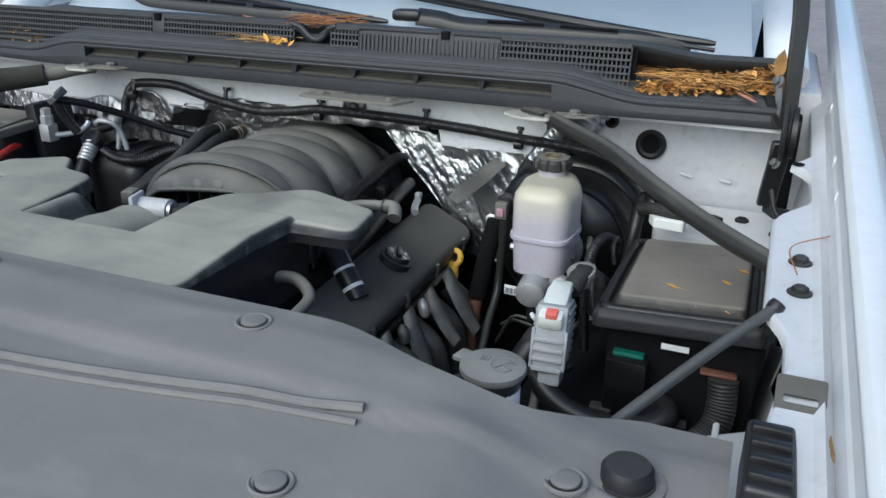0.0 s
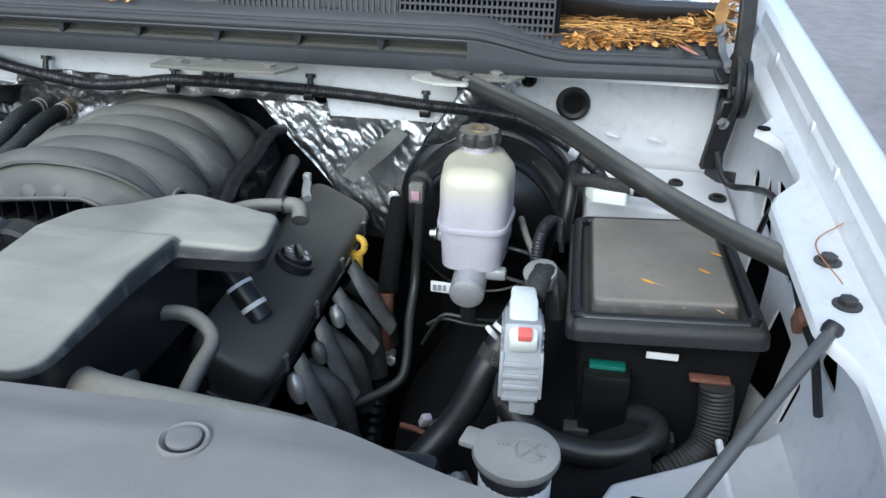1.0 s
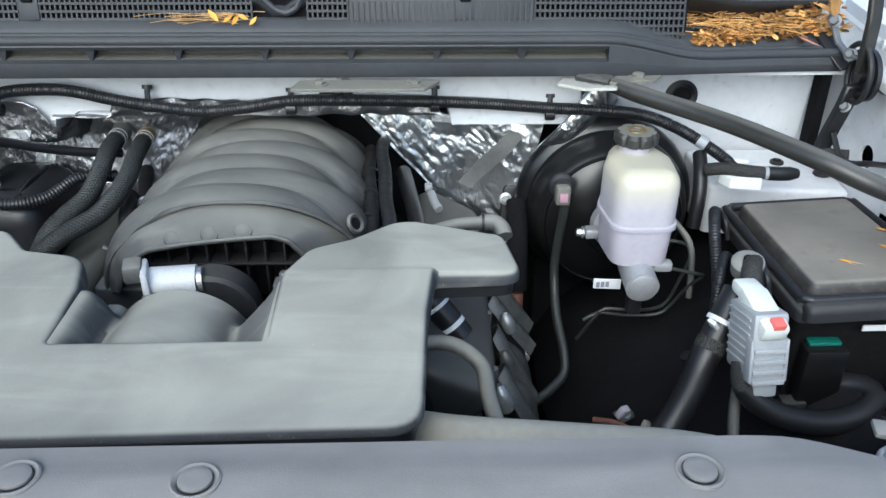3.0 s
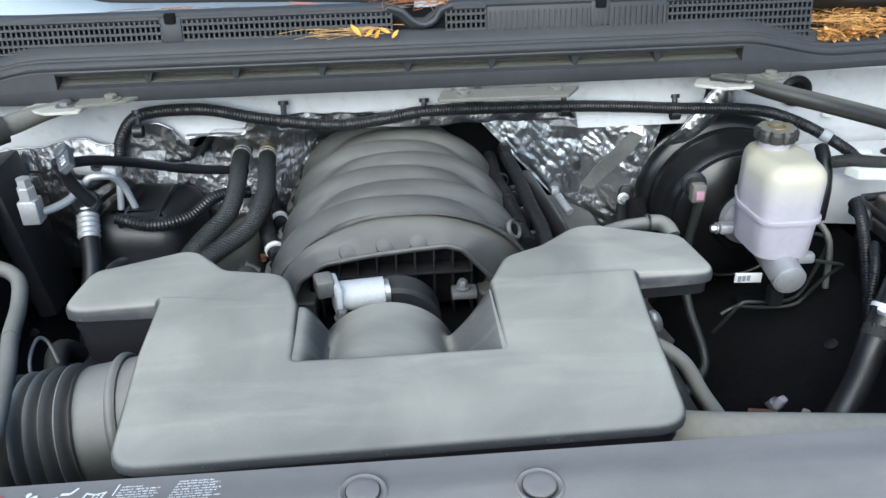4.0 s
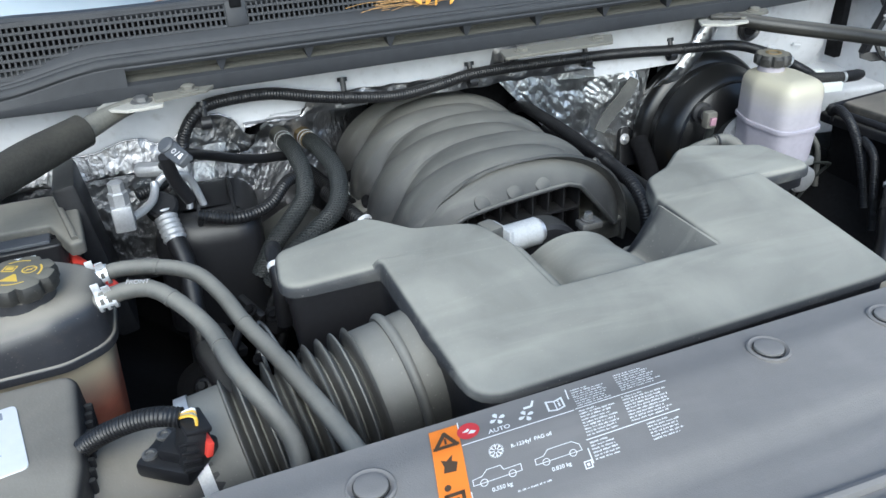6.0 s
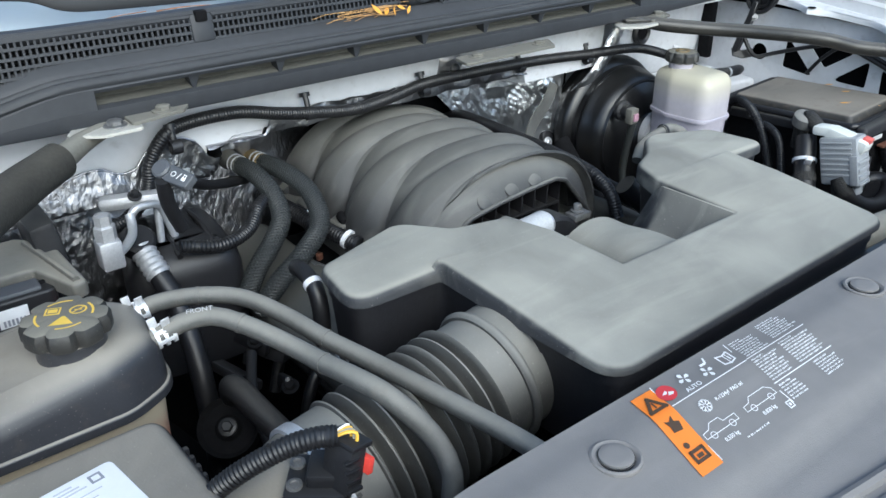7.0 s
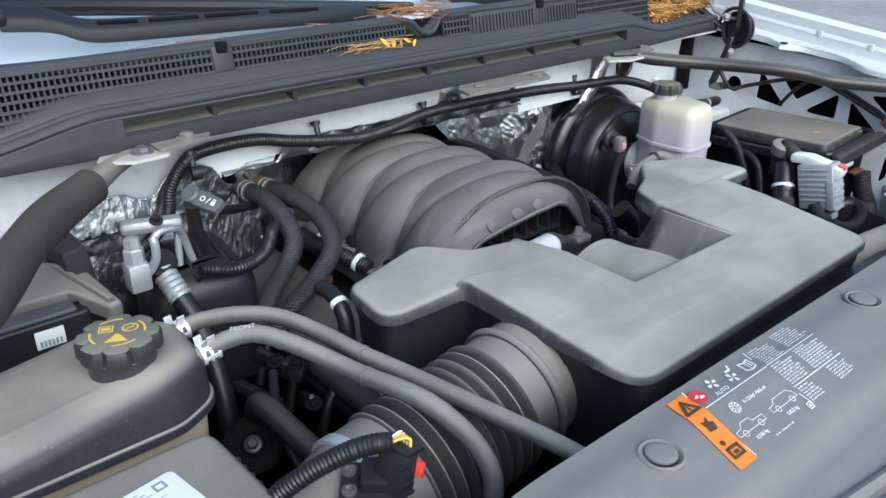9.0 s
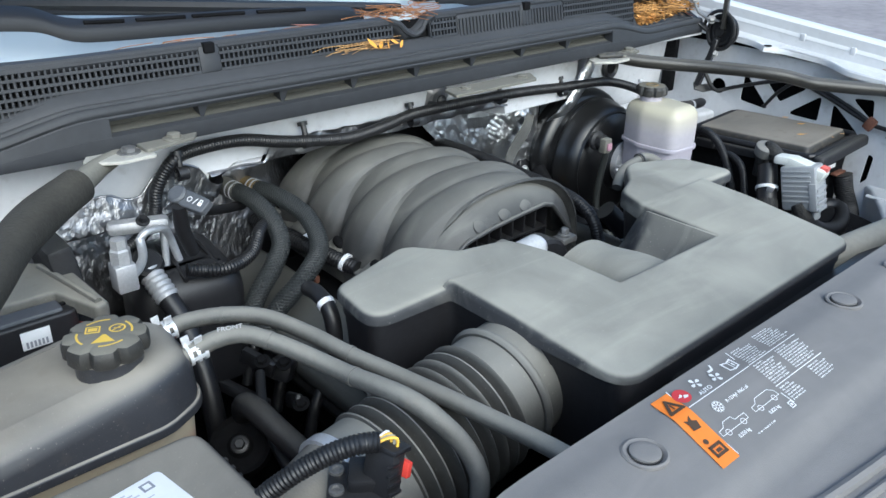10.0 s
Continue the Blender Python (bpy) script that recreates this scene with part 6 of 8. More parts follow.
lathe(bm, [(0.031, 0.001), (0.036, 0.0025), (0.0375, 0.005), (0.0375, 0.0145), (0.0355, 0.0188), (0.031, 0.0205), (0.0, 0.0205)], (-0.626, -0.297, 1.1177), seg=72, lobes=8, depth=0.0055)
cap = part("cap", bm, M_CAPD, ct, "dusty black scalloped pressure cap with yellow print")
ZC = 1.1384
cm_ = pose(-0.626, -0.297, ZC, 0, 0, -25)


def cap_print(name, polys):
    bm = B()
    for poly in polys:
        bm.faces.new([bm.verts.new(cm_ @ Vector((x, y, 0))) for x, y in poly])
    bm.normal_update()
    for f in bm.faces:
        if f.normal.z < 0:
            f.normal_flip()
    part(name, bm, M_YPRINT, cap, smooth=False)


def arc(a0, a1, r0, r1, cx=0.0, cy=0.0, n=8):
    q = frange(radians(a0), radians(a1), n)
    return [[(cx + r0 * math.cos(a), cy + r0 * math.sin(a)), (cx + r1 * math.cos(a), cy + r1 * math.sin(a)), (cx + r1 * math.cos(b), cy + r1 * math.sin(b)), (cx + r0 * math.cos(b), cy + r0 * math.sin(b))] for a, b in zip(q, q[1:])]


for a in (20, 110, 200, 290):
    cap_print("printed_arc", arc(a - 28, a + 24, 0.0225, 0.0245))
cap_print("warning_triangle", [[(-0.010, -0.017), (0.010, -0.017), (0.0012, -0.003), (-0.0012, -0.003)]])
cap_print("round_symbol", arc(0, 360, 0.0058, 0.0075, 0.0105, 0.006, 20) + [[(0.006, 0.0025), (0.007, 0.0015), (0.0150, 0.0095), (0.014, 0.0105)], [(0.0075, 0.005), (0.0135, 0.005), (0.0135, 0.007), (0.0075, 0.007)]])
cap_print("book_symbol", [[(-0.017, 0.001), (-0.0155, 0.001), (-0.0155, 0.013), (-0.017, 0.013)], [(-0.0055, 0.001), (-0.004, 0.001), (-0.004, 0.013), (-0.0055, 0.013)],
                          [(-0.0155, 0.001), (-0.0055, 0.001), (-0.0055, 0.003), (-0.0155, 0.003)], [(-0.0145, 0.0045), (-0.0065, 0.0045), (-0.0065, 0.0105), (-0.0145, 0.0105)], [(-0.0155, 0.0118), (-0.0055, 0.0118), (-0.0055, 0.013), (-0.0155, 0.013)]])
for p in ((-0.566, -0.254, 1.091), (-0.561, -0.311, 1.093)):
    bm = B()
    tube(bm, [(p[0] - 0.022, p[1] + 0.0, p[2] - 0.004), (p[0] + 0.008, p[1], p[2])], 0.0065, 12, step=0.005)
    part("nipple", bm, M_TANK, ct)


def spring_clamp(p, d):
    t = thing("spring_clamp", p, "bright steel spring clamp on a hose end", "hose clamp", "hose clamps")
    q = pose(*p) @ Vector(d).normalized().to_track_quat('Z', 'Y').to_matrix().to_4x4()
    for k in (-0.0075, 0.0, 0.0075):
        bm = B()
        lathe(bm, [(0.0098, -0.0017), (0.0112, -0.0017), (0.0112, 0.0017), (0.0098, 0.0017)], (0, 0, k), (0, 0, 1), 24, close=True)
        for v in bm.verts:
            v.co = q @ v.co
        part("band", bm, M_CLAMP, t)
    for a in (20, 75, 130, 185):
        bm = B()
        box(bm, (0.0106 * math.cos(radians(a)), 0.0106 * math.sin(radians(a)), 0), (0.0016, 0.004, 0.016), 0.0003, (0, 0, a))
        for v in bm.verts:
            v.co = q @ v.co
        part("bridge", bm, M_CLAMP, t)
    for dz, a in ((-0.006, 88), (0.004, 112)):
        bm = B()
        box(bm, (0.016 * math.cos(radians(a)), 0.016 * math.sin(radians(a)), dz), (0.011, 0.0016, 0.008), 0.0005, (0, 0, a))
        for v in bm.verts:
            v.co = q @ v.co
        part("ear", bm, M_CLAMP, t)


spring_clamp((-0.556, -0.254, 1.092), (1, 0.0, 0.15))
spring_clamp((-0.551, -0.311, 1.094), (1, 0.0, 0.15))
H1 = [(-0.568, -0.254, 1.090), (-0.54, -0.253, 1.095), (-0.498, -0.257, 1.091), (-0.460, -0.281, 1.086), (-0.439, -0.334, 1.082), (-0.427, -0.390, 1.079), (-0.412, -0.440, 1.076), (-0.399, -0.490, 1.074), (-0.385, -0.550, 1.072), (-0.374, -0.612, 1.072), (-0.364, -0.68, 1.068)]
H2 = [(-0.563, -0.311, 1.092), (-0.535, -0.314, 1.101), (-0.508, -0.323, 1.103), (-0.490, -0.342, 1.098), (-0.475, -0.366, 1.092), (-0.462, -0.397, 1.087), (-0.455, -0.437, 1.089), (-0.451, -0.480, 1.097), (-0.443, -0.512, 1.096), (-0.430, -0.535, 1.080), (-0.418, -0.553, 1.058), (-0.416, -0.570, 1.035), (-0.422, -0.575, 1.0)]
bm = B()
tube(bm, H1, 0.0088, 16)
h1_ = thing("coolant_hose", H1[0], "dusty grey rubber coolant hose over the bellows", "hose", "coolant hoses")
part("hose", bm, M_RUBBERG, h1_)
for k in (2, 5):
    a_, b_ = Vector(H1[k]), Vector(H1[k + 1])
    bm = B()
    tube(bm, [a_, a_ + (b_ - a_).normalized() * 0.004], 0.0094, 16, step=0.002)
    part("mould_ring", bm, M_RUBBERG, h1_)
bm = B()
tube(bm, H2, 0.0092, 16)
ho = thing("coolant_hose", H2[0], "dusty grey rubber coolant hose with white print", "hose", "coolant hoses")
part("hose", bm, M_RUBBERG, ho)
for k in (3, 6):
    a_, b_ = Vector(H2[k]), Vector(H2[k + 1])
    bm = B()
    tube(bm, [a_, a_ + (b_ - a_).normalized() * 0.004], 0.0098, 16, step=0.002)
    part("mould_ring", bm, M_RUBBERG, ho)
cu = bpy.data.curves.new("hose_print", 'FONT')
cu.body, cu.size, cu.align_x, cu.align_y = "FRONT", 0.0075, 'CENTER', 'CENTER'
tmp = new("hose_print", cu)
me = bpy.data.meshes.new_from_object(tmp.evaluated_get(bpy.context.evaluated_depsgraph_get()))
bpy.data.objects.remove(tmp)
bm = B()
bm.from_mesh(me)
bpy.data.meshes.remove(me)
m_ = pose(-0.518, -0.3215, 1.1128, 20, -2, -22)
for v in bm.verts:
    v.co = m_ @ v.co
part("hose_print", bm, mat("faded_white_print", (0.55, 0.55, 0.54), 0.7), ho, "white lettering", smooth=False)

ac = thing("air_cleaner", (-0.75, -0.55, 0.7), "dusty black air cleaner box with a white label", "air cleaner")
bm = B()
prism(bm, rounded([(-0.95, -0.80, 0.03), (-0.60, -0.66, 0.03), (-0.584, -0.52, 0.03), (-0.588, -0.384, 0.02), (-0.70, -0.386, 0.02), (-0.95, -0.40, 0.02)], 0.03), 0.75, 1.068, 0.012, flare=-0.02)
part("housing", bm, M_AIRBOX, ac)
LM = pose(-0.662, -0.470, 0, 0, 0, 9)
bm = B()
prism(bm, rect(-0.030, -0.046, 0.030, 0.046, 0.006), 1.0678, 1.0695, 0.0004, m=LM)
lb = part("paper_label", bm, M_LABEL, ac, "white printed service label")
for k in range(9):
    bm = B()
    w = 0.034 - 0.006 * (k % 3)
    prism(bm, rect(-0.022 + 0.003 * (k % 2), 0.022 - 0.007 * k, -0.022 + w, 0.0232 - 0.007 * k, 0.0004), 1.0693, 1.0698, 0.0001, m=LM)
    part("printed_line", bm, M_FAINT, lb)
for x0, y0, x1, y1 in ((0.008, 0.030, 0.010, 0.040), (0.016, 0.030, 0.018, 0.040), (0.010, 0.030, 0.016, 0.032), (0.010, 0.038, 0.016, 0.040)):
    bm = B()
    prism(bm, rect(x0, y0, x1, y1, 0.0003), 1.0693, 1.0698, 0.0001, m=LM)
    part("printed_square_edge", bm, M_BARS, lb)
for k in range(3):
    bm = B()
    prism(bm, rect(-0.018, 0.030 + 0.004 * k, 0.004 - 0.004 * k, 0.0318 + 0.004 * k, 0.0004), 1.0693, 1.0698, 0.0001, m=LM)
    part("printed_line", bm, M_FAINT, lb)
for k in range(9):
    bm = B()
    box(bm, (-0.583, -0.42 - 0.013 * k, 0.99), (0.008, 0.006, 0.12), 0.002)
    part("side_rib", bm, M_BLACKD, ac)

bt = thing("battery", (-0.78, -0.1, 0.85), "dusty black battery box with a barcode label", "battery")
bm = B()
prism(bm, rect(-0.92, -0.120, -0.598, 0.02, 0.010), 0.85, 1.076, 0.004)
part("case", bm, M_BLACK, bt)
bm = B()
prism(bm, rect(-0.92, -0.114, -0.612, -0.090, 0.004), 1.074, 1.080, 0.002)
part("front_strip", bm, M_CLIPG, bt, "slate grey strip along the front edge")
bm = B()
prism(bm, rounded([(-0.92, -0.084), (-0.612, -0.084), (-0.588, -0.150), (-0.572, -0.145), (-0.578, -0.02), (-0.61, 0.012), (-0.92, 0.012)], 0.008), 1.070, 1.087, 0.005)
part("cover", bm, M_BATT, bt, "dusty tan cover")
bm = B()
tube(bm, [(-0.604, -0.012, 1.088), (-0.594, -0.07, 1.089), (-0.582, -0.140, 1.088)], 0.004, 8)
part("cover_rib", bm, M_BATT, bt)
# near-black bar drawn as the shade in the vent slot
bm = B()
box(bm, (-0.612, -0.100, 1.0768), (0.018, 0.005, 0.004), 0.001, (0, 0, 10))
part("vent_slot", bm, M_VOID, bt)
bm = B()
box(bm, (-0.646, -0.1208, 1.057), (0.030, 0.0016, 0.021), 0.0004)
part("barcode_label", bm, M_LABEL, bt)
for k in range(6):
    bm = B()
    box(bm, (-0.656 + 0.004 * k, -0.1218, 1.052), (0.0022, 0.0008, 0.007), 0.0)
    part("barcode_bar", bm, M_BARS, bt)
bm = B()
tube(bm, [(-0.625, -0.04, 1.02), (-0.601, -0.083, 1.038), (-0.572, -0.142, 1.040), (-0.550, -0.188, 1.038), (-0.545, -0.2, 1.03)], 0.0070, 12)
single("red_cable", bm, M_RED, "red battery cable behind the coolant tank", "cable")

# ---- firewall foil, harness and hoses ----
def foil_top(x):
    z = 1.122 - 0.004 * sstep(-0.2, 0.0, x) - 0.012 * sstep(-0.5, -0.56, x)
    z += 0.016 * math.exp(-((x + 0.388) / 0.036) ** 4)
    z -= 0.022 * math.exp(-((x + 0.322) / 0.020) ** 4)
    z -= 0.012 * math.exp(-((x + 0.450) / 0.022) ** 4)
    return z + 0.004 * noise.noise((x * 14, 3.1, 0.7))


def crumple(x, z, size, k):
    """A steady random number for each cell of a crumpled sheet."""
    return noise.cell((x / size + 11.3 * k, z / size + 5.7 * k, 3.1 * k)) - 0.5


def foil_fn(x0, x1, zb, amp):
    def fn(u, v):
        x = x0 + (x1 - x0) * u
        zt = foil_top(x)
        z = zb + (zt - zb) * v
        back = 0.190 + 0.040 * sstep(-0.24, -0.1, x)
        band = 0.090 - 0.22 * max(0.0, 1.125 - z) * sstep(-0.36, -0.46, x) - 0.08 * max(0.0, 1.125 - z)
        lift = 0.050 * sstep(-0.34, -0.29, x)
        y = back + (band - back) * sstep(1.045 + lift, 1.078 + lift, z) - 0.20 * max(0.0, 1.05 - z)
        n = noise.fractal((x * 9 + z * 7, z * 9, 1.7), 0.9, 2.2, 4)
        return (x + 0.002 * crumple(x, z, 0.002, 2), y - 0.012 - amp * 0.7 * n - 0.0007 * crumple(x, z, 0.002, 1), z + 0.002 * n)
    return fn


t = thing("heat_shield", (-0.47, 0.12, 0.9), "crumpled silver foil insulation on the firewall", "heat shield", "foil heat shields")
fe = foil_fn(-0.84, -0.10, 0.86, 0.006)
bm = B()
sheet(bm, fe, 160, 60)
bmesh.ops.reverse_faces(bm, faces=bm.faces[:])
part("foil", bm, M_FOILD, t)
bm = B()
tube(bm, [fe(u, 1.0) for u in frange(0.01, 0.66, 50)], 0.0016, 8, step=0.006)
part("folded_edge", bm, M_FOILD, t)
bm = B()
sheet(bm, lambda u, v: Vector(fe(0.56 + 0.045 * u + 0.035 * v, 0.35 + 0.5 * v)) + Vector((0, -0.003, 0)), 6, 16)
bmesh.ops.reverse_faces(bm, faces=bm.faces[:])
part("seam_tape", bm, M_FOILS, t, "strip of smoother foil tape")
t = thing("heat_shield", (0.28, 0.15, 0.87), "bright crumpled silver foil panel on the firewall", "heat shield", "foil heat shields")


def foil_panel(u, v):
    """A loose foil sheet leaning off the firewall, with slanting wrinkles."""
    x = 0.115 + 0.325 * u
    zt = 1.104 - 0.075 * (x - 0.125) + 0.003 * noise.noise((x * 16, 0.3, 0.9))
    x += 0.50 * max(0.0, 0.45 - u) * (1 - v) - 0.10 * max(0.0, u - 0.5) * (1 - v)
    z = 0.86 + (zt - 0.86) * v
    q, r = x * 0.78 + z * 0.62, x * 0.62 - z * 0.78
    near = sstep(0.30, 0.20, x)
    big = abs(noise.noise((q * 15, r * 7, 4.4))) + 0.5 * abs(noise.noise((r * 21, q * 12, 8.6)))
    fine = abs(noise.noise((q * 62, r * 8, 2.3)))
    y = 0.178 - 0.03 * sstep(0.30, 0.42, x) - 0.10 * (zt - z) - 0.005 * big - (0.0006 + 0.0024 * near) * fine - 0.0030 * abs(noise.noise((q * 40, r * 22, 6.1))) - 0.0017 * abs(noise.noise((q * 95, r * 48, 1.3))) - 0.0007 * abs(noise.noise((q * 190, r * 120, 3.3)))
    return (x, y, z)


bm = B()
sheet(bm, foil_panel, 150, 110)
bmesh.ops.reverse_faces(bm, faces=bm.faces[:])
part("foil", bm, M_FOIL, t)
bm = B()
sheet(bm, lambda u, v: Vector(foil_panel(0.42 + 0.24 * u, 0.90 + 0.06 * v)) + Vector((0, -0.007, 0.002)), 16, 4)
bmesh.ops.reverse_faces(bm, faces=bm.faces[:])
part("seam_tape", bm, M_FOILS, t, "strip of smoother foil tape")
t = thing("heat_shield", (0.03, 0.09, 1.1), "dull grey foil flange under the white firewall", "heat shield", "foil heat shields")
bm = B()
def flange(u, v):
    """Stands against the firewall, then folds back under it."""
    x, w = -0.335 + 0.612 * u, sstep(0.0, 0.45, v)
    n = 0.003 * noise.noise((u * 22, v * 4, 0.6))
    zt = 1.143 - 0.03 * sstep(0.94, 1.0, u) - 0.030 * sstep(-0.232, -0.250, x) + 0.0015 * noise.noise((u * 30, 0.2, 1.6))
    return (x, 0.0815 + n + 0.15 * (1 - w), 1.100 + 0.015 * w + (zt - 1.115) * sstep(0.40, 1.0, v) + n)


sheet(bm, flange, 110, 16)
bmesh.ops.reverse_faces(bm, faces=bm.faces[:])
part("flange", bm, M_FOILD, t)
# near-black sheet that paints the darkness behind engine and foil
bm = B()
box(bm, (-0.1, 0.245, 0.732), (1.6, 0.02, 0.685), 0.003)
single("lower_firewall", bm, M_VOID, "lower firewall behind the engine, near-black in place of shade", "firewall", kind="structure")
HUMP = [(0.512, 0.080, 1.180), (0.492, 0.081, 1.150), (0.472, 0.082, 1.118), (0.452, 0.084, 1.090), (0.436, 0.096, 1.066), (0.424, 0.120, 1.035)]


def hump(u, v):
    """Foil bulging over the step of the firewall beside the booster."""
    q = v * (len(HUMP) - 1)
    k = min(int(q), len(HUMP) - 2)
    p = Vector(HUMP[k]).lerp(Vector(HUMP[k + 1]), q - k)
    p += Vector((0.080 * u, 0.050 * u - 0.024 * math.sin(math.pi * min(1.0, u * 1.15)) ** 0.8 if u * 1.15 < 1 else 0.050 * u, -0.006 * u))
    p.y -= 0.0030 * abs(noise.noise((p.x * 70 + p.z * 40, p.z * 30, 5.2))) + 0.0015 * abs(noise.noise((p.x * 140, p.z * 90, 2.2))) + 0.003 * noise.noise((p.x * 22, p.z * 26, 1.9))
    return p


bm = B()
sheet(bm, hump, 40, 90)
bmesh.ops.reverse_faces(bm, faces=bm.faces[:])
t = thing("heat_shield", (0.47, 0.10, 1.03), "bright crinkled foil hump running down beside the booster", "heat shield", "foil heat shields")
part("foil", bm, M_FOIL, t)
bm = B()
tube(bm, [hump(0.0, v) for v in frange(0.0, 1.0, 24)], 0.0018, 8, step=0.006)
part("folded_edge", bm, M_FOILD, t)

har = thing("wiring_harness", (0.1, 0.08, 1.13), "long black corrugated wiring harness along the firewall", "wiring harness")
HP = [(-0.505, 0.030, 1.055), (-0.470, 0.040, 1.062), (-0.436, 0.055, 1.085), (-0.425, 0.058, 1.122), (-0.400, 0.056, 1.155), (-0.366, 0.062, 1.163), (-0.295, 0.062, 1.163), (-0.23, 0.064, 1.148), (-0.179, 0.066, 1.138), (-0.10, 0.066, 1.128), (-0.03, 0.068, 1.133),
      (0.036, 0.070, 1.142), (0.14, 0.072, 1.142), (0.256, 0.076, 1.138), (0.35, 0.080, 1.132), (0.437, 0.080, 1.125), (0.52, 0.074, 1.123), (0.587, 0.072, 1.114), (0.645, 0.05, 1.095), (0.70, 0.02, 1.065), (0.715, 0.0, 1.05)]
bm = B()
tube(bm, HP, 0.0084, 12, rib=0.0011, pitch=0.0042)
part("conduit", bm, M_RUBBER, har)
for x, y, z in ((-0.179, 0.077, 1.157), (0.036, 0.081, 1.150), (0.256, 0.088, 1.151), (0.437, 0.092, 1.135), (-0.392, 0.055, 1.16)):
    bm = B()
    tube(bm, [(x, y - 0.008, z - 0.022), (x, y - 0.004, z - 0.004), (x, y, z + 0.005)], 0.0045, 8, step=0.004)
    lathe(bm, [(0.008, 0), (0.008, 0.006)], (x, y, z + 0.003), (0, 0.3, 1), 12)
    part("retainer_clip", bm, M_BLACK, har)
    bm = B()
    lathe(bm, [(0.0088, -0.007), (0.0098, -0.007), (0.0098, 0.007), (0.0088, 0.007)], (x, y - 0.010, z - 0.020), (1, 0, 0), 16, close=True)
    part("band", bm, M_BLACK, har)
bm = B()
tube(bm, [(0.664, 0.0408, 1.0865), (0.676, 0.0345, 1.0805)], 0.0105, 14, step=0.006)
part("grey_sleeve", bm, M_GREYC, har)


def heater_hose(pts, fit_m, ring):
    t = thing("heater_hose", pts[-1], "black braided heater hose with a crimped end", "hose", "heater hoses")
    bm = B()
    tube(bm, pts, 0.0134, 20)
    core = part("hose", bm, M_BRAID, t)
    bm = B()
    braid(bm, pts, 0.0136)
    bmesh.ops.recalc_face_normals(bm, faces=bm.faces[:])
    tagged(part("braided_sleeve", bm, M_STRAND, core), "dull black braided yarn", kind="stuff")
    a, b = Vector(pts[0]), Vector(pts[1])
    d = (b - a).normalized()
    bm = B()
    tube(bm, [a + d * 0.010, a + d * 0.013], 0.0152, 20, step=0.003)
    tube(bm, [a + d * 0.022, a + d * 0.025], 0.0152, 20, step=0.003)
    part("clamp", bm, ring, t)
    bm = B()
    tube(bm, [a - d * 0.04, a + d * 0.030], 0.0144, 20, step=0.01, shape=lambda q: 1.12 if q < 0.5 else 1.0)
    part("fitting", bm, fit_m, t)


heater_hose([(-0.268, 0.167, 1.053), (-0.264, 0.098, 1.053), (-0.263, 0.046, 1.038), (-0.273, 0.004, 1.016), (-0.303, -0.021, 0.994), (-0.332, -0.027, 0.966), (-0.360, -0.03, 0.92)], M_RUBBERG, M_CLAMP)
heater_hose([(-0.229, 0.176, 1.045), (-0.220, 0.090, 1.048), (-0.216, 0.019, 1.036), (-0.236, -0.042, 1.013), (-0.283, -0.073, 0.992), (-0.321, -0.072, 0.963), (-0.350, -0.06, 0.92)], M_BRASS, M_CLAMP)

# pipes on the far side of the manifold
bm = B()
tube(bm, [(0.178, 0.20, 1.02), (0.172, 0.15, 1.041), (0.171, 0.096, 1.044), (0.178, 0.031, 1.040), (0.182, -0.06, 1.035), (0.189, -0.118, 1.027), (0.187, -0.175, 1.020), (0.186, -0.212, 1.0), (0.186, -0.23, 0.965)], 0.0098, 16, rib=0.0009, pitch=0.0045)
single("vent_pipe", bm, M_RUBBER, "dusty grey corrugated vent pipe along the manifold", "pipe")
fr = thing("fuel_rail", (0.18, 0.0, 0.95), "black fuel rail lead with clips along the manifold", "fuel rail")
bm = B()
tube(bm, [(0.150, 0.17, 1.02), (0.150, 0.08, 1.018), (0.158, -0.02, 1.018), (0.165, -0.14, 1.015)], 0.010, 12, rib=0.0012, pitch=0.005)
part("conduit", bm, M_RUBBER, fr)
for y in (0.07, -0.01, -0.09):
    bm = B()
    lathe(bm, [(0.0115, -0.004), (0.013, -0.004), (0.013, 0.004), (0.0115, 0.004)], (0.156, y, 1.018), (0, 1, 0), 16, close=True)
    part("band", bm, M_BLACK, fr)
    bm = B()
    box(bm, (0.178, y - 0.01, 0.995), (0.02, 0.026, 0.03), 0.004)
    part("injector_plug", bm, M_BLACK, fr)
bm = B()
tube(bm, [(0.205, 0.12, 1.0), (0.215, 0.04, 0.998), (0.228, -0.06, 0.992), (0.236, -0.14, 0.985), (0.24, -0.22, 0.975)], 0.013, 14)
single("crankcase_hose", bm, M_RUBBER, "short black hose with grey bands behind the wing", "hose")
bm = B()
tube(bm, [(0.25, 0.06, 0.99), (0.255, 0.035, 0.985), (0.262, 0.02, 0.98)], 0.007, 10, step=0.005)
box(bm, (0.246, 0.072, 0.995), (0.012, 0.012, 0.012), 0.002)
single("bright_fitting", bm, M_ALUP, "small bright metal pipe fitting", "fitting")
bm = B()
a_, b_ = Vector((0.392, 0.132, 1.066)), Vector((0.306, 0.105, 0.985))
w_ = Vector((0.013, 0.0, -0.007))
sheet(bm, lambda u, v: a_.lerp(b_, v) + w_ * (2 * u - 1) * (0.6 + 0.4 * math.sin(2.2 * v + 0.5)) + Vector((0, -0.006 - 0.004 * math.sin(6 * v), 0)), 4, 14, 0.002)
single("ground_strap", bm, M_RUBBERG, "grey-green flat strap over the foil shield", "strap")
wh = thing("wing_hose", (0.29, -0.21, 1.06), "grey rubber elbow hose with a clip behind the resonator wing", "hose")
bm = B()
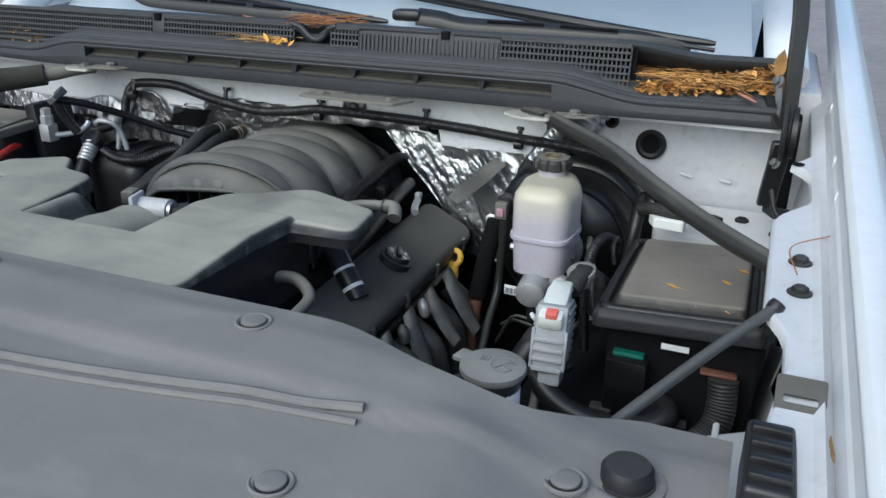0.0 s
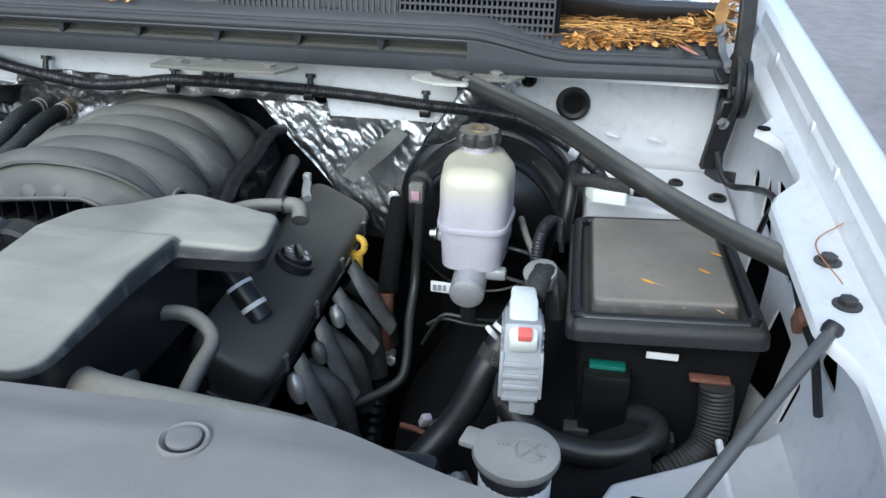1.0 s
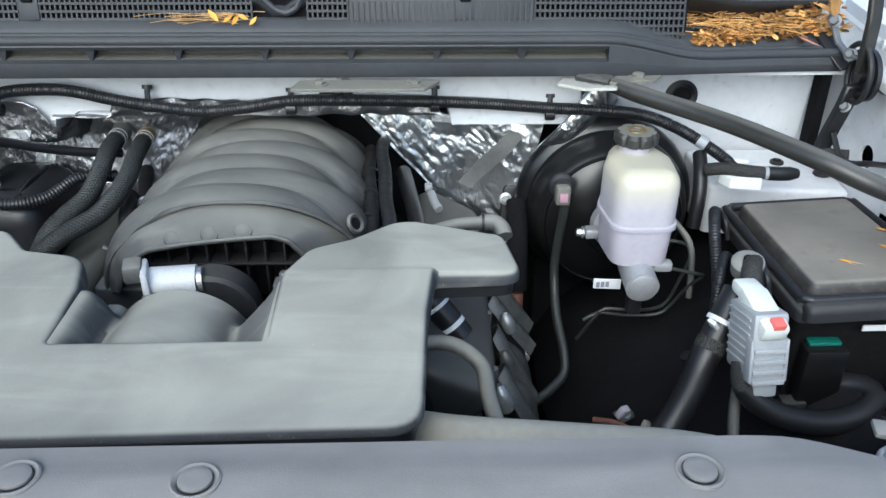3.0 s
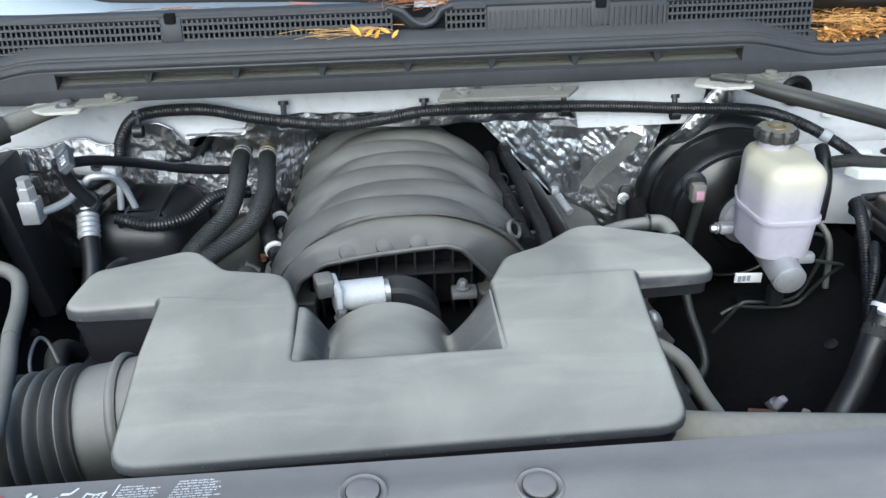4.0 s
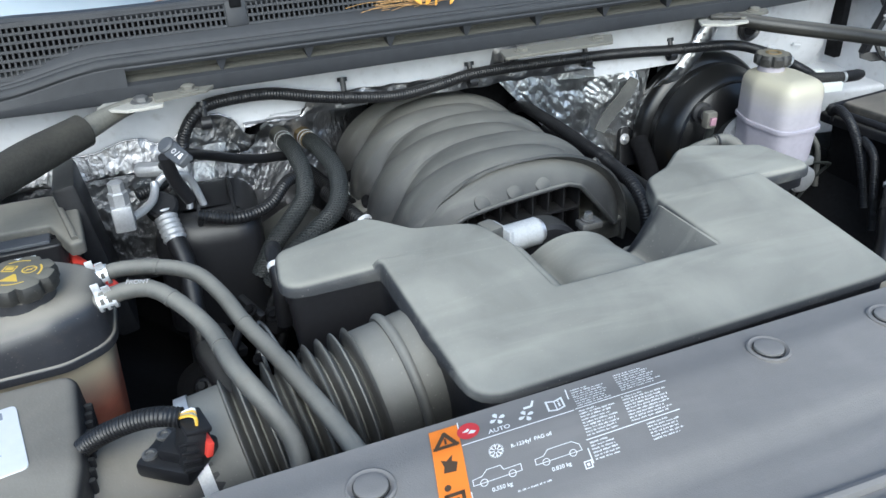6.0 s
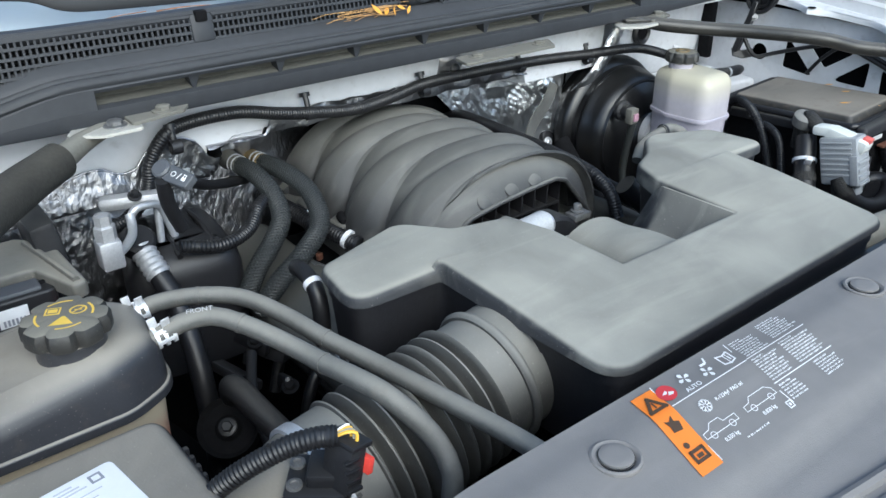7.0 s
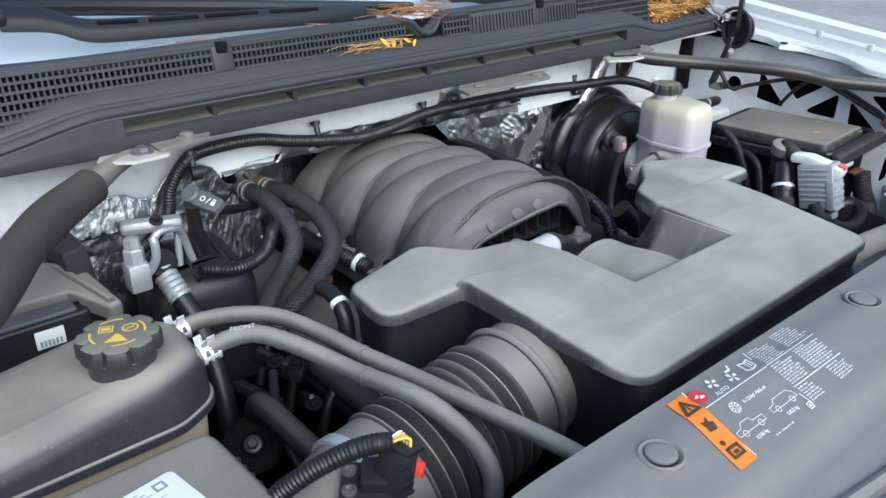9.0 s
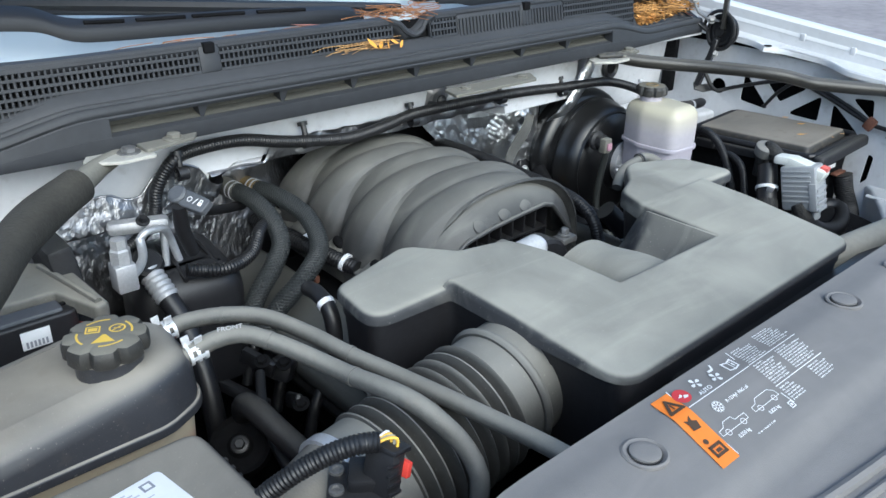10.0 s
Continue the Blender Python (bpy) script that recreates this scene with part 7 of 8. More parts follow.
tube(bm, [(0.225, -0.225, 1.050), (0.245, -0.215, 1.064), (0.275, -0.208, 1.071), (0.312, -0.204, 1.073)], 0.0085, 14, step=0.005)
part("hose", bm, M_RUBBERG, wh)
bm = B()
tube(bm, [(0.308, -0.204, 1.073), (0.326, -0.206, 1.073), (0.334, -0.216, 1.070), (0.337, -0.227, 1.064)], 0.0108, 16, step=0.004)
part("elbow", bm, M_RUBBERG, wh)
bm = B()
tube(bm, [(0.309, -0.204, 1.073), (0.3125, -0.204, 1.073)], 0.012, 16, step=0.002)
part("clip_ring", bm, M_BLACK, wh)
bb = thing("booster_bracket", (0.40, 0.10, 0.9), "black bracket plate with a bolt beside the booster", "bracket")
bm = B()
prism(bm, rounded([(-0.02, -0.04), (0.02, -0.045), (0.035, 0.03), (-0.012, 0.035)], 0.012), -0.006, 0.006, 0.003, m=pose(0.388, 0.13, 0.935, 75, 0, 0))
part("plate", bm, M_BLACK, bb)
bm = B()
bolt(bm, (0.378, 0.12, 0.95), 0.007, 0.006, (0, -1, 0.2))
part("bolt", bm, M_STEEL, bb)

# left side air-conditioning lines
acl = thing("refrigerant_line", (-0.47, -0.04, 0.95), "bare aluminium refrigerant pipes with a square block", "refrigerant line")
bm = B()
box(bm, (-0.526, -0.063, 1.070), (0.026, 0.026, 0.036), 0.003)
part("block", bm, M_ALU, acl)
bm = B()
lathe(bm, [(0.0125, 0), (0.0125, 0.018), (0.010, 0.02), (0.010, 0.032), (0.006, 0.034)], (-0.526, -0.063, 1.087), seg=6)
part("valve_cap", bm, M_ALU, acl)
bm = B()
tube(bm, [(-0.515, -0.058, 1.064), (-0.500, -0.042, 1.064), (-0.486, -0.022, 1.067), (-0.480, -0.006, 1.076), (-0.479, 0.0, 1.084)], 0.0058, 12, step=0.005)
part("short_pipe", bm, M_ALUP, acl)
bm = B()
tube(bm, [(-0.476, 0.012, 1.074), (-0.466, 0.014, 1.083), (-0.450, 0.016, 1.083), (-0.437, 0.022, 1.078), (-0.428, 0.030, 1.062), (-0.421, 0.033, 1.036), (-0.417, 0.033, 1.014), (-0.422, 0.036, 1.000), (-0.436, 0.036, 0.994)], 0.0054, 14, step=0.004)
part("arched_pipe", bm, M_ALUP, acl)
bm = B()
box(bm, (-0.463, 0.042, 1.084), (0.080, 0.022, 0.020), 0.008, (0, 0, -20))
part("manifold_bar", bm, M_ALU, acl)
bm = B()
bolt(bm, (-0.460, 0.032, 1.092), 0.006, 0.007, (0, -0.5, 1))
part("bar_bolt", bm, M_BLACK, acl)
bm = B()
tube(bm, [(-0.432, 0.036, 1.080), (-0.434, 0.034, 1.062), (-0.437, 0.030, 1.03), (-0.442, 0.026, 1.005), (-0.455, 0.02, 0.985)], 0.0050, 12, step=0.005)
part("down_pipe", bm, M_ALUP, acl)
bm = B()
lathe(bm, [(0.02, -0.012), (0.022, -0.008), (0.022, 0.008), (0.018, 0.012)], (-0.476, 0.0, 1.044), (0.1, -0.6, 0.8), 20)
part("collar_nut", bm, M_BLACK, acl)
ah = thing("refrigerant_hose", (-0.46, -0.12, 0.8), "black refrigerant hose with a crimped silver ferrule", "hose")
bm = B()
tube(bm, [(-0.475, -0.006, 1.036), (-0.468, -0.040, 1.008)], 0.0138, 20, rib=0.0028, pitch=0.008)
part("ferrule", bm, M_ALUP, ah)
bm = B()
tube(bm, [(-0.469, -0.036, 1.011), (-0.462, -0.068, 0.98), (-0.464, -0.112, 0.93), (-0.468, -0.140, 0.87), (-0.472, -0.155, 0.80), (-0.475, -0.16, 0.68)], 0.0138, 16)
part("hose", bm, M_RUBBER, ah)
lk = thing("service_clip", (-0.445, -0.1, 1.12), "grey plastic clip with lock symbols on a black stalk", "clip")
bm = B()
CQ = pose(-0.445, -0.104, 1.158, 38, 8, -68) @ Matrix.Diagonal((0.8, 0.8, 0.8, 1))
prism(bm, rounded([(-0.030, -0.010), (-0.012, -0.014), (0.026, -0.013), (0.028, 0.011), (-0.012, 0.013), (-0.030, 0.010)], 0.006), -0.006, 0.006, 0.002, m=CQ)
clipb = part("clip", bm, M_CLIPG, lk)
bm = B()
lathe(bm, [(0.0115, -0.007), (0.0115, 0.007), (0.009, 0.009), (0.0, 0.009)], CQ @ Vector((-0.028, 0, 0)), CQ.to_3x3() @ Vector((0, 0, 1)), 24)
part("clip_head", bm, M_CLIPG, lk)
bm = B()
for a in range(12):
    u, w = radians(30 * a), radians(30 * a + 30)
    bm.faces.new([bm.verts.new(CQ @ Vector((-0.004 + r_ * math.cos(q_), r_ * math.sin(q_), 0.0066))) for r_, q_ in ((0.0032, u), (0.0044, u), (0.0044, w), (0.0032, w))])
for c, sz, rz in (((0.0065, 0, 0.0065), (0.0010, 0.011, 0.0006), -20), ((0.016, -0.002, 0.0065), (0.0065, 0.0055, 0.0006), 0), ((0.0140, 0.0025, 0.0065), (0.0010, 0.005, 0.0006), 0), ((0.0180, 0.0025, 0.0065), (0.0010, 0.005, 0.0006), 0), ((0.016, 0.0048, 0.0065), (0.005, 0.0010, 0.0006), 0)):
    for v in box(bm, c, sz, 0, (0, 0, rz)):
        v.co = CQ @ v.co
part("lock_symbols", bm, M_PRINT, clipb)
bm = B()
tube(bm, [(-0.46, -0.095, 1.155), (-0.455, -0.085, 1.12), (-0.44, -0.07, 1.08)], 0.009, 10)
part("stalk", bm, M_BLACK, lk)
bm = B()
tube(bm, [(-0.455, -0.095, 1.150), (-0.43, -0.05, 1.135), (-0.395, 0.02, 1.10), (-0.35, 0.075, 1.065), (-0.31, 0.11, 1.045), (-0.26, 0.14, 1.03)], 0.0075, 12)
single("battery_cable", bm, M_RUBBER, "black cable crossing to the heater hoses", "cable")
bm = B()
tube(bm, [(-0.43, -0.02, 1.03), (-0.38, -0.03, 1.02), (-0.33, -0.01, 1.02), (-0.29, 0.03, 1.035), (-0.25, 0.07, 1.02)], 0.008, 12, rib=0.0015, pitch=0.005)
single("bank_conduit", bm, M_RUBBER, "black corrugated conduit over the valve cover", "wire conduit")
for (p, r) in (((-0.217, 0.090, 0.985), 0.0105), ((-0.213, -0.016, 0.987), 0.0115)):
    t = thing("rail_hose", p, "black sleeved hose with a white ring by the manifold", "hose", "rail hoses")
    bm = B()
    tube(bm, [(p[0] - 0.015, p[1] + 0.07, p[2] + 0.005), (p[0], p[1], p[2]), (p[0] + 0.02, p[1] - 0.06, p[2] - 0.01)], r, 12, rib=0.001, pitch=0.005)
    part("sleeve", bm, M_RUBBER, t)
    bm = B()
    tube(bm, [(p[0] + 0.012, p[1] - 0.036, p[2] - 0.004), (p[0] + 0.014, p[1] - 0.042, p[2] - 0.006)], r + 0.003, 14, step=0.004)
    part("white_ring", bm, M_LABEL, t)
t = thing("wing_elbow", (-0.375, -0.26, 1.03), "black rubber elbow with a white ring beside the resonator wing", "hose")
bm = B()
tube(bm, [(-0.362, -0.212, 1.058), (-0.366, -0.237, 1.064), (-0.368, -0.262, 1.058), (-0.369, -0.275, 1.036), (-0.370, -0.278, 0.99)], 0.0098, 16, step=0.005)
part("elbow", bm, M_RUBBER, t)
bm = B()
tube(bm, [(-0.3676, -0.257, 1.0605), (-0.368, -0.263, 1.0575)], 0.0108, 16, step=0.002)
part("white_ring", bm, M_LABEL, t)
bm = B()
box(bm, (-0.226, -0.012, 0.945), (0.009, 0.008, 0.012), 0.002, (0, 0, 20))
single("red_plug", bm, M_RUST, "small red plug among the manifold hoses", "plug")
bm = B()
prism(bm, rounded([(-0.10, -0.09), (0.06, -0.10), (0.08, 0.07), (-0.06, 0.09)], 0.04), 0.84, 1.022, 0.045, m=pose(-0.405, 0.072, 0.0))
acv = thing("accumulator_cover", (-0.365, 0.02, 0.84), "black rounded cover behind the valve cover", "cover")
part("cover", bm, M_BLACK, acv)
for k in range(3):
    bm = B()
    tube(bm, [(-0.44 + 0.05 * k - 0.04, -0.013, 1.012), (-0.435 + 0.05 * k - 0.04, 0.052, 1.024), (-0.43 + 0.05 * k - 0.04, 0.122, 1.016)], 0.004, 8)
    part("moulded_rib", bm, M_BLACK, acv)
# dark mount plate and strut tower by the left side
bm = B()
box(bm, (-0.572, -0.0, 1.0), (0.03, 0.10, 0.24), 0.006, (0, -8, 0))
single("mount_plate", bm, M_BLACKD, "black mount plate beside the refrigerant block", "bracket")
bm = B()
tube(bm, [(-0.452, -0.19, 0.90), (-0.462, -0.215, 0.935), (-0.462, -0.245, 0.945), (-0.450, -0.29, 0.925), (-0.43, -0.36, 0.90), (-0.38, -0.44, 0.88)], 0.0145, 18)
single("radiator_hose", bm, M_BLACKD, "thick black radiator hose under the bellows", "hose")
for p, size, rot in (((-0.392, -0.122, 0.92), (0.012, 0.05, 0.024), (20, 0, 30)), ((-0.398, -0.221, 0.915), (0.010, 0.06, 0.020), (-30, 10, -20)), ((-0.36, -0.13, 0.90), (0.03, 0.03, 0.03), (10, 20, 40)), ((-0.43, -0.15, 0.90), (0.02, 0.08, 0.014), (0, 20, 15))):
    t = thing("accessory_bracket", p, "dark bracket low beside the engine", "bracket", "accessory brackets")
    bm = B()
    box(bm, p, size, 0.004, rot)
    part("arm", bm, M_RUBBER, t)
    bm = B()
    bolt(bm, (p[0] - 0.004, p[1] - size[1] * 0.4, p[2] + size[2] * 0.5), 0.007, 0.006, (-0.3, -0.3, 0.9))
    part("bolt", bm, M_VOID, t)
# pulley added by guess, its near-black wheel holding the shade of the bay
t = thing("idler_pulley", (-0.475, -0.22, 0.87), "guessed idler pulley low in the bay, near-black in place of shade", "pulley")
bm = B()
lathe(bm, [(0.0, 0.004), (0.012, 0.004), (0.016, -0.002), (0.030, -0.002), (0.036, 0.004), (0.037, -0.016)], (-0.475, -0.22, 0.885), (-0.35, -0.55, 0.76), 36)
part("wheel", bm, M_VOID, t)
bm = B()
bolt(bm, (-0.4765, -0.222, 0.888), 0.007, 0.006, (-0.35, -0.55, 0.76))
part("bolt", bm, M_BLACK, t)
bm = B()
tube(bm, [(-0.41, -0.16, 0.93), (-0.435, -0.21, 0.915), (-0.45, -0.27, 0.89), (-0.45, -0.34, 0.86)], 0.0065, 12)
single("lower_line", bm, M_RUBBER, "thin dark line low in the engine bay", "line", "lower lines")
bm = B()
tube(bm, [(-0.395, -0.375, 1.03), (-0.405, -0.365, 1.052), (-0.412, -0.372, 1.06), (-0.415, -0.395, 1.045), (-0.41, -0.41, 1.01)], 0.002, 8, step=0.004)
single("wire_hook", bm, M_BOLT, "thin bent wire hook beside the bellows", "hook")

# radiator side: shroud rim and hoses behind the cover
t = thing("shroud_rim", (0.35, -0.58, 0.95), "tan dusty rounded rim of the fan shroud", "fan shroud")
SR = [(0.10, -0.47, 0.97), (0.17, -0.50, 1.0), (0.26, -0.56, 1.035), (0.36, -0.59, 1.05), (0.46, -0.61, 1.055), (0.53, -0.635, 1.05), (0.58, -0.66, 1.03)]
bm = B()
tube(bm, SR, 0.022, 20)
part("rim", bm, M_TAN, t)
bm = B()
tube(bm, [(x, y + 0.021, z + 0.006) for x, y, z in SR[1:]], 0.0035, 8)
part("rim_bead", bm, M_TAN, t)
bm = B()
box(bm, (0.20, -0.62, 0.95), (0.75, 0.06, 0.2), 0.01)
single("fan_shroud", bm, M_BLACK, "black plastic fan shroud behind the radiator", "fan shroud")
bm = B()
tube(bm, [(0.19, -0.40, 0.985), (0.22, -0.385, 1.01), (0.262, -0.388, 1.017), (0.295, -0.41, 1.005), (0.300, -0.46, 1.0), (0.306, -0.51, 0.998), (0.31, -0.57, 0.995)], 0.0088, 14)
single("bypass_hose", bm, M_RUBBERG, "grey rubber hose looping to the radiator", "hose")
bm = B()
tube(bm, [(0.10, -0.40, 0.93), (0.17, -0.42, 0.965), (0.20, -0.45, 0.97), (0.22, -0.5, 0.97)], 0.024, 16)
single("upper_radiator_hose", bm, M_RUBBERG, "thick dusty radiator hose behind the resonator", "hose")

# ---- warning label printed on the radiator cover ----
def on_cover(x, y, h=0.0012):
    return (x, y, cover_z(x, y) + h)


def lab(x, y, h):
    return on_cover(x + 0.009 + 0.27 * (y + 0.693), y - 0.010, h)


def print_poly(name, polys, m_, parent, h=0.0012, label=""):
    bm = B()
    for poly in polys:
        bm.faces.new([bm.verts.new(lab(x, y, h)) for x, y in poly])
    bm.normal_update()
    for f in bm.faces:
        if f.normal.z < 0:
            f.normal_flip()
    return part(name, bm, m_, parent, label, smooth=False)


def bar(x0, y0, x1, y1):
    return [(x0, y0), (x1, y0), (x1, y1), (x0, y1)]


def disc(cx, cy, r, n=20):
    return [(cx + r * math.cos(a), cy + r * math.sin(a)) for a in frange(0, 2 * math.pi, n)[:-1]]


def stroke(pts, w=0.0007):
    out, w = [], w * 1.45
    for (ax_, ay_), (bx_, by_) in zip(pts, pts[1:]):
        d = Vector((bx_ - ax_, by_ - ay_)).normalized() * w / 2
        n = Vector((-d.y, d.x))
        out.append([(ax_ - d.x + n.x, ay_ - d.y + n.y), (bx_ + d.x + n.x, by_ + d.y + n.y), (bx_ + d.x - n.x, by_ + d.y - n.y), (ax_ - d.x - n.x, ay_ - d.y - n.y)])
    return out


def words(name, text, x, y, size, m_, parent, turn=0.0):
    """Lettering in the built-in font, laid flat on the cover."""
    cu = bpy.data.curves.new(name, 'FONT')
    cu.body, cu.size, cu.align_x, cu.offset = text, size, 'CENTER', size * 0.022
    tmp = new(name, cu)
    me = bpy.data.meshes.new_from_object(tmp.evaluated_get(bpy.context.evaluated_depsgraph_get()))
    bpy.data.objects.remove(tmp)
    bm = B()
    bm.from_mesh(me)
    bpy.data.meshes.remove(me)
    c, s_ = math.cos(radians(turn)), math.sin(radians(turn))
    for v in bm.verts:
        px, py = v.co.x * c - v.co.y * s_ + x, v.co.x * s_ + v.co.y * c + y
        v.co = lab(px, py, 0.0014)
    return part(name, bm, m_, parent, smooth=False)


wl = thing("warning_label", (-0.26, -0.71, 1.142), "printed warning label with an orange strip and white text", "label")
LX0, LX1, LY0, LY1 = -0.353, -0.331, -0.747, -0.669
bm = B()
g = [[bm.verts.new(lab(LX0 + (LX1 - LX0) * i / 2, LY0 + (LY1 - LY0) * j / 24, 0.001)) for j in range(25)] for i in range(3)]
for i in range(2):
    for j in range(24):
        bm.faces.new((g[i][j], g[i + 1][j], g[i + 1][j + 1], g[i][j + 1]))
strip = part("orange_strip", bm, M_ORANGE, wl, "orange warning strip with dark pictograms", smooth=False)
cx = (LX0 + LX1) / 2
tri_o = [(cx - 0.008, -0.690), (cx + 0.008, -0.690), (cx, -0.676)]
print_poly("warning_triangle", stroke(tri_o + [tri_o[0]], 0.0022) + [bar(cx - 0.0008, -0.6875, cx + 0.0008, -0.681)], M_PRINTD, strip, 0.0016)
print_poly("flame", [[(cx - 0.005, -0.712), (cx + 0.004, -0.713), (cx + 0.006, -0.706), (cx + 0.002, -0.704), (cx + 0.003, -0.699), (cx - 0.002, -0.703), (cx - 0.006, -0.701), (cx - 0.004, -0.707)]], M_PRINTD, strip, 0.0016)
print_poly("service_figure", [disc(cx - 0.004, -0.724, 0.0025, 12)] + stroke([(cx - 0.006, -0.730), (cx + 0.006, -0.730), (cx + 0.006, -0.738), (cx - 0.006, -0.738), (cx - 0.006, -0.730)], 0.0018) + [bar(cx - 0.003, -0.736, cx + 0.003, -0.733)], M_PRINTD, strip, 0.0016)
rcirc = print_poly("red_disc", [disc(-0.3235, -0.680, 0.0088, 28)], M_REDP, wl)
print_poly("disc_glyph", [[(-0.3285, -0.6805), (-0.3235, -0.6775), (-0.3225, -0.6795), (-0.3245, -0.6815)], [(-0.3245, -0.6835), (-0.3215, -0.680), (-0.3175, -0.6825), (-0.320, -0.6845)]], M_PRINT, rcirc, 0.0016)
for fx, fy, r in ((-0.2995, -0.6765, 0.0066), (-0.2775, -0.683, 0.0066)):
    print_poly("fan_icon", [[(fx + r * math.cos(a) * k, fy + r * math.sin(a) * k) for k, a in ((0.12, q), (0.75, q - 0.45), (1.0, q - 0.15), (1.0, q + 0.2), (0.7, q + 0.45))] for q in (0.3, 1.87, 3.44, 5.0)], M_PRINT, wl)
print_poly("belt_icon", [bar(-0.2775, -0.6755, -0.271, -0.673), [(-0.272, -0.674), (-0.269, -0.668), (-0.2675, -0.669), (-0.270, -0.675)]], M_PRINT, wl)
words("auto_text", "AUTO", -0.3005, -0.6905, 0.0062, M_PRINT, wl)
print_poly("book_icon", stroke([(-0.259, -0.686), (-0.259, -0.675), (-0.2525, -0.6768), (-0.246, -0.675), (-0.246, -0.686), (-0.2525, -0.6878), (-0.259, -0.686)], 0.0011) + stroke([(-0.2525, -0.6878), (-0.2525, -0.6768)], 0.0007) + [bar(-0.2502, -0.6845, -0.2485, -0.6795), bar(-0.2502, -0.6785, -0.2485, -0.677)], M_PRINT, wl)
for pts, w in (([(-0.330, -0.6935), (-0.241, -0.6935)], 0.0007), ([(-0.240, -0.668), (-0.240, -0.741)], 0.0007), ([(-0.239, -0.693), (-0.160, -0.693)], 0.0006), ([(-0.239, -0.722), (-0.160, -0.722)], 0.0006), ([(-0.3303, -0.668), (-0.3303, -0.745)], 0.0006)):
    print_poly("rule", stroke(pts, w), M_PRINT, wl)
sf = []
for k in range(4):
    a = math.pi * k / 4
    ux, uy = math.cos(a), math.sin(a)
    for sg in (-1, 1):
        sf += stroke([(-0.307 + sg * ux * 0.0016, -0.707 + sg * uy * 0.0016), (-0.307 + sg * ux * 0.0054, -0.707 + sg * uy * 0.0054)], 0.00055)
        for sd in (-1, 1):
            sf += stroke([(-0.307 + sg * ux * 0.0036, -0.707 + sg * uy * 0.0036), (-0.307 + sg * (ux * 0.0052 - sd * uy * 0.0016), -0.707 + sg * (uy * 0.0052 + sd * ux * 0.0016))], 0.00045)
print_poly("snowflake_icon", sf, M_PRINT, wl)
words("refrigerant_text", "R-1234yf  PAG oil", -0.2795, -0.7088, 0.0044, M_PRINT, wl)


def vehicle_icon(x, y, van):
    k, kv = 1.72, 1.25
    body = [(0, 0), (0, 0.0036), (0.004, 0.0042), (0.0065, 0.0074), (0.0125, 0.0074)]
    body += [(0.0175, 0.0074), (0.0205, 0.0042), (0.021, 0)] if van else [(0.0135, 0.0042), (0.021, 0.0042), (0.021, 0)]
    body = [(x + p * k, y + q * kv) for p, q in body] + [(x + 0.019 * k, y), (x, y)]
    wheels = []
    for cx_ in (0.0045, 0.0168):
        d_ = disc(x + cx_ * k, y, 0.0027, 12)
        wheels += stroke(d_ + [d_[0]], 0.0004)
    print_poly("vehicle_icon", stroke(body, 0.0004) + wheels, M_PRINT, wl)


vehicle_icon(-0.328, -0.7285, False)
vehicle_icon(-0.281, -0.7285, True)
words("weight_text", "0.550 kg", -0.3085, -0.7375, 0.0044, M_PRINT, wl)
words("weight_text", "0.820 kg", -0.2635, -0.7375, 0.0044, M_PRINT, wl)


def text_block(x0, y0, w, n, seed, pitch=0.0028, size=0.0017):
    """Rows of illegible small print: short bars as wide as letters."""
    rnd = random.Random(seed)
    polys = []
    for k in range(n):
        x, y, end = x0, y0 - pitch * k, x0 + w * (rnd.uniform(0.75, 1.0) if k else rnd.uniform(0.4, 0.7))
        left = rnd.randint(2, 8)
        while x < end:
            l_ = rnd.uniform(0.00035, 0.0009)
            polys.append(bar(x, y - size * rnd.uniform(0.7, 1.0), x + l_, y - size * rnd.choice((0, 0, 0.15, 0.3))))
            x += l_ + 0.0003
            left -= 1
            if not left:
                x, left = x + 0.0009, rnd.randint(2, 8)
    print_poly("text_block", polys, M_PRINT, wl)


text_block(-0.2365, -0.670, 0.032, 8, 1)
text_block(-0.1975, -0.668, 0.036, 8, 2)
text_block(-0.2375, -0.6955, 0.031, 9, 3)
text_block(-0.2005, -0.6955, 0.038, 9, 4)
text_block(-0.2375, -0.7245, 0.024, 6, 5)
text_block(-0.190, -0.7245, 0.028, 6, 6)
text_block(-0.2985, -0.7425, 0.050, 1, 7)
print_poly("small_icon", stroke([(-0.2465, -0.7385), (-0.2465, -0.744), (-0.2412, -0.744), (-0.2412, -0.7385), (-0.2465, -0.7385)], 0.0007) + [bar(-0.2450, -0.7425, -0.2428, -0.740)], M_PRINT, wl)

# ---- fallen leaves and needles ----
def add_leaf(bm, p, l_, w, yaw, pitch, roll_, curl=0.25):
    m = pose(*p, pitch, roll_, yaw)
    rows = []
    for k, (t, q) in enumerate(((0, 0.08), (0.25, 0.8), (0.55, 1.0), (0.8, 0.6), (1.0, 0.05))):
        y, z = (t - 0.5) * l_, curl * l_ * (t - 0.5) ** 2
        rows.append([bm.verts.new(m @ Vector((sx * w * q / 2, y, z + (0.12 * w * q if sx else 0)))) for sx in (-1, 0, 1)])
    for a, b in zip(rows, rows[1:]):
        for k in range(2):
            bm.faces.new((a[k], a[k + 1], b[k + 1], b[k]))


def add_needle(bm, p, l_, yaw, pitch, bend=0.1, r=0.0007):
    m = pose(*p, pitch, 0, yaw)
    tube(bm, [m @ Vector((-l_ / 2, 0, 0)), m @ Vector((0, bend * l_, 0)), m @ Vector((l_ / 2, 0, 0))], r, 4, step=l_ / 14, cap=False)


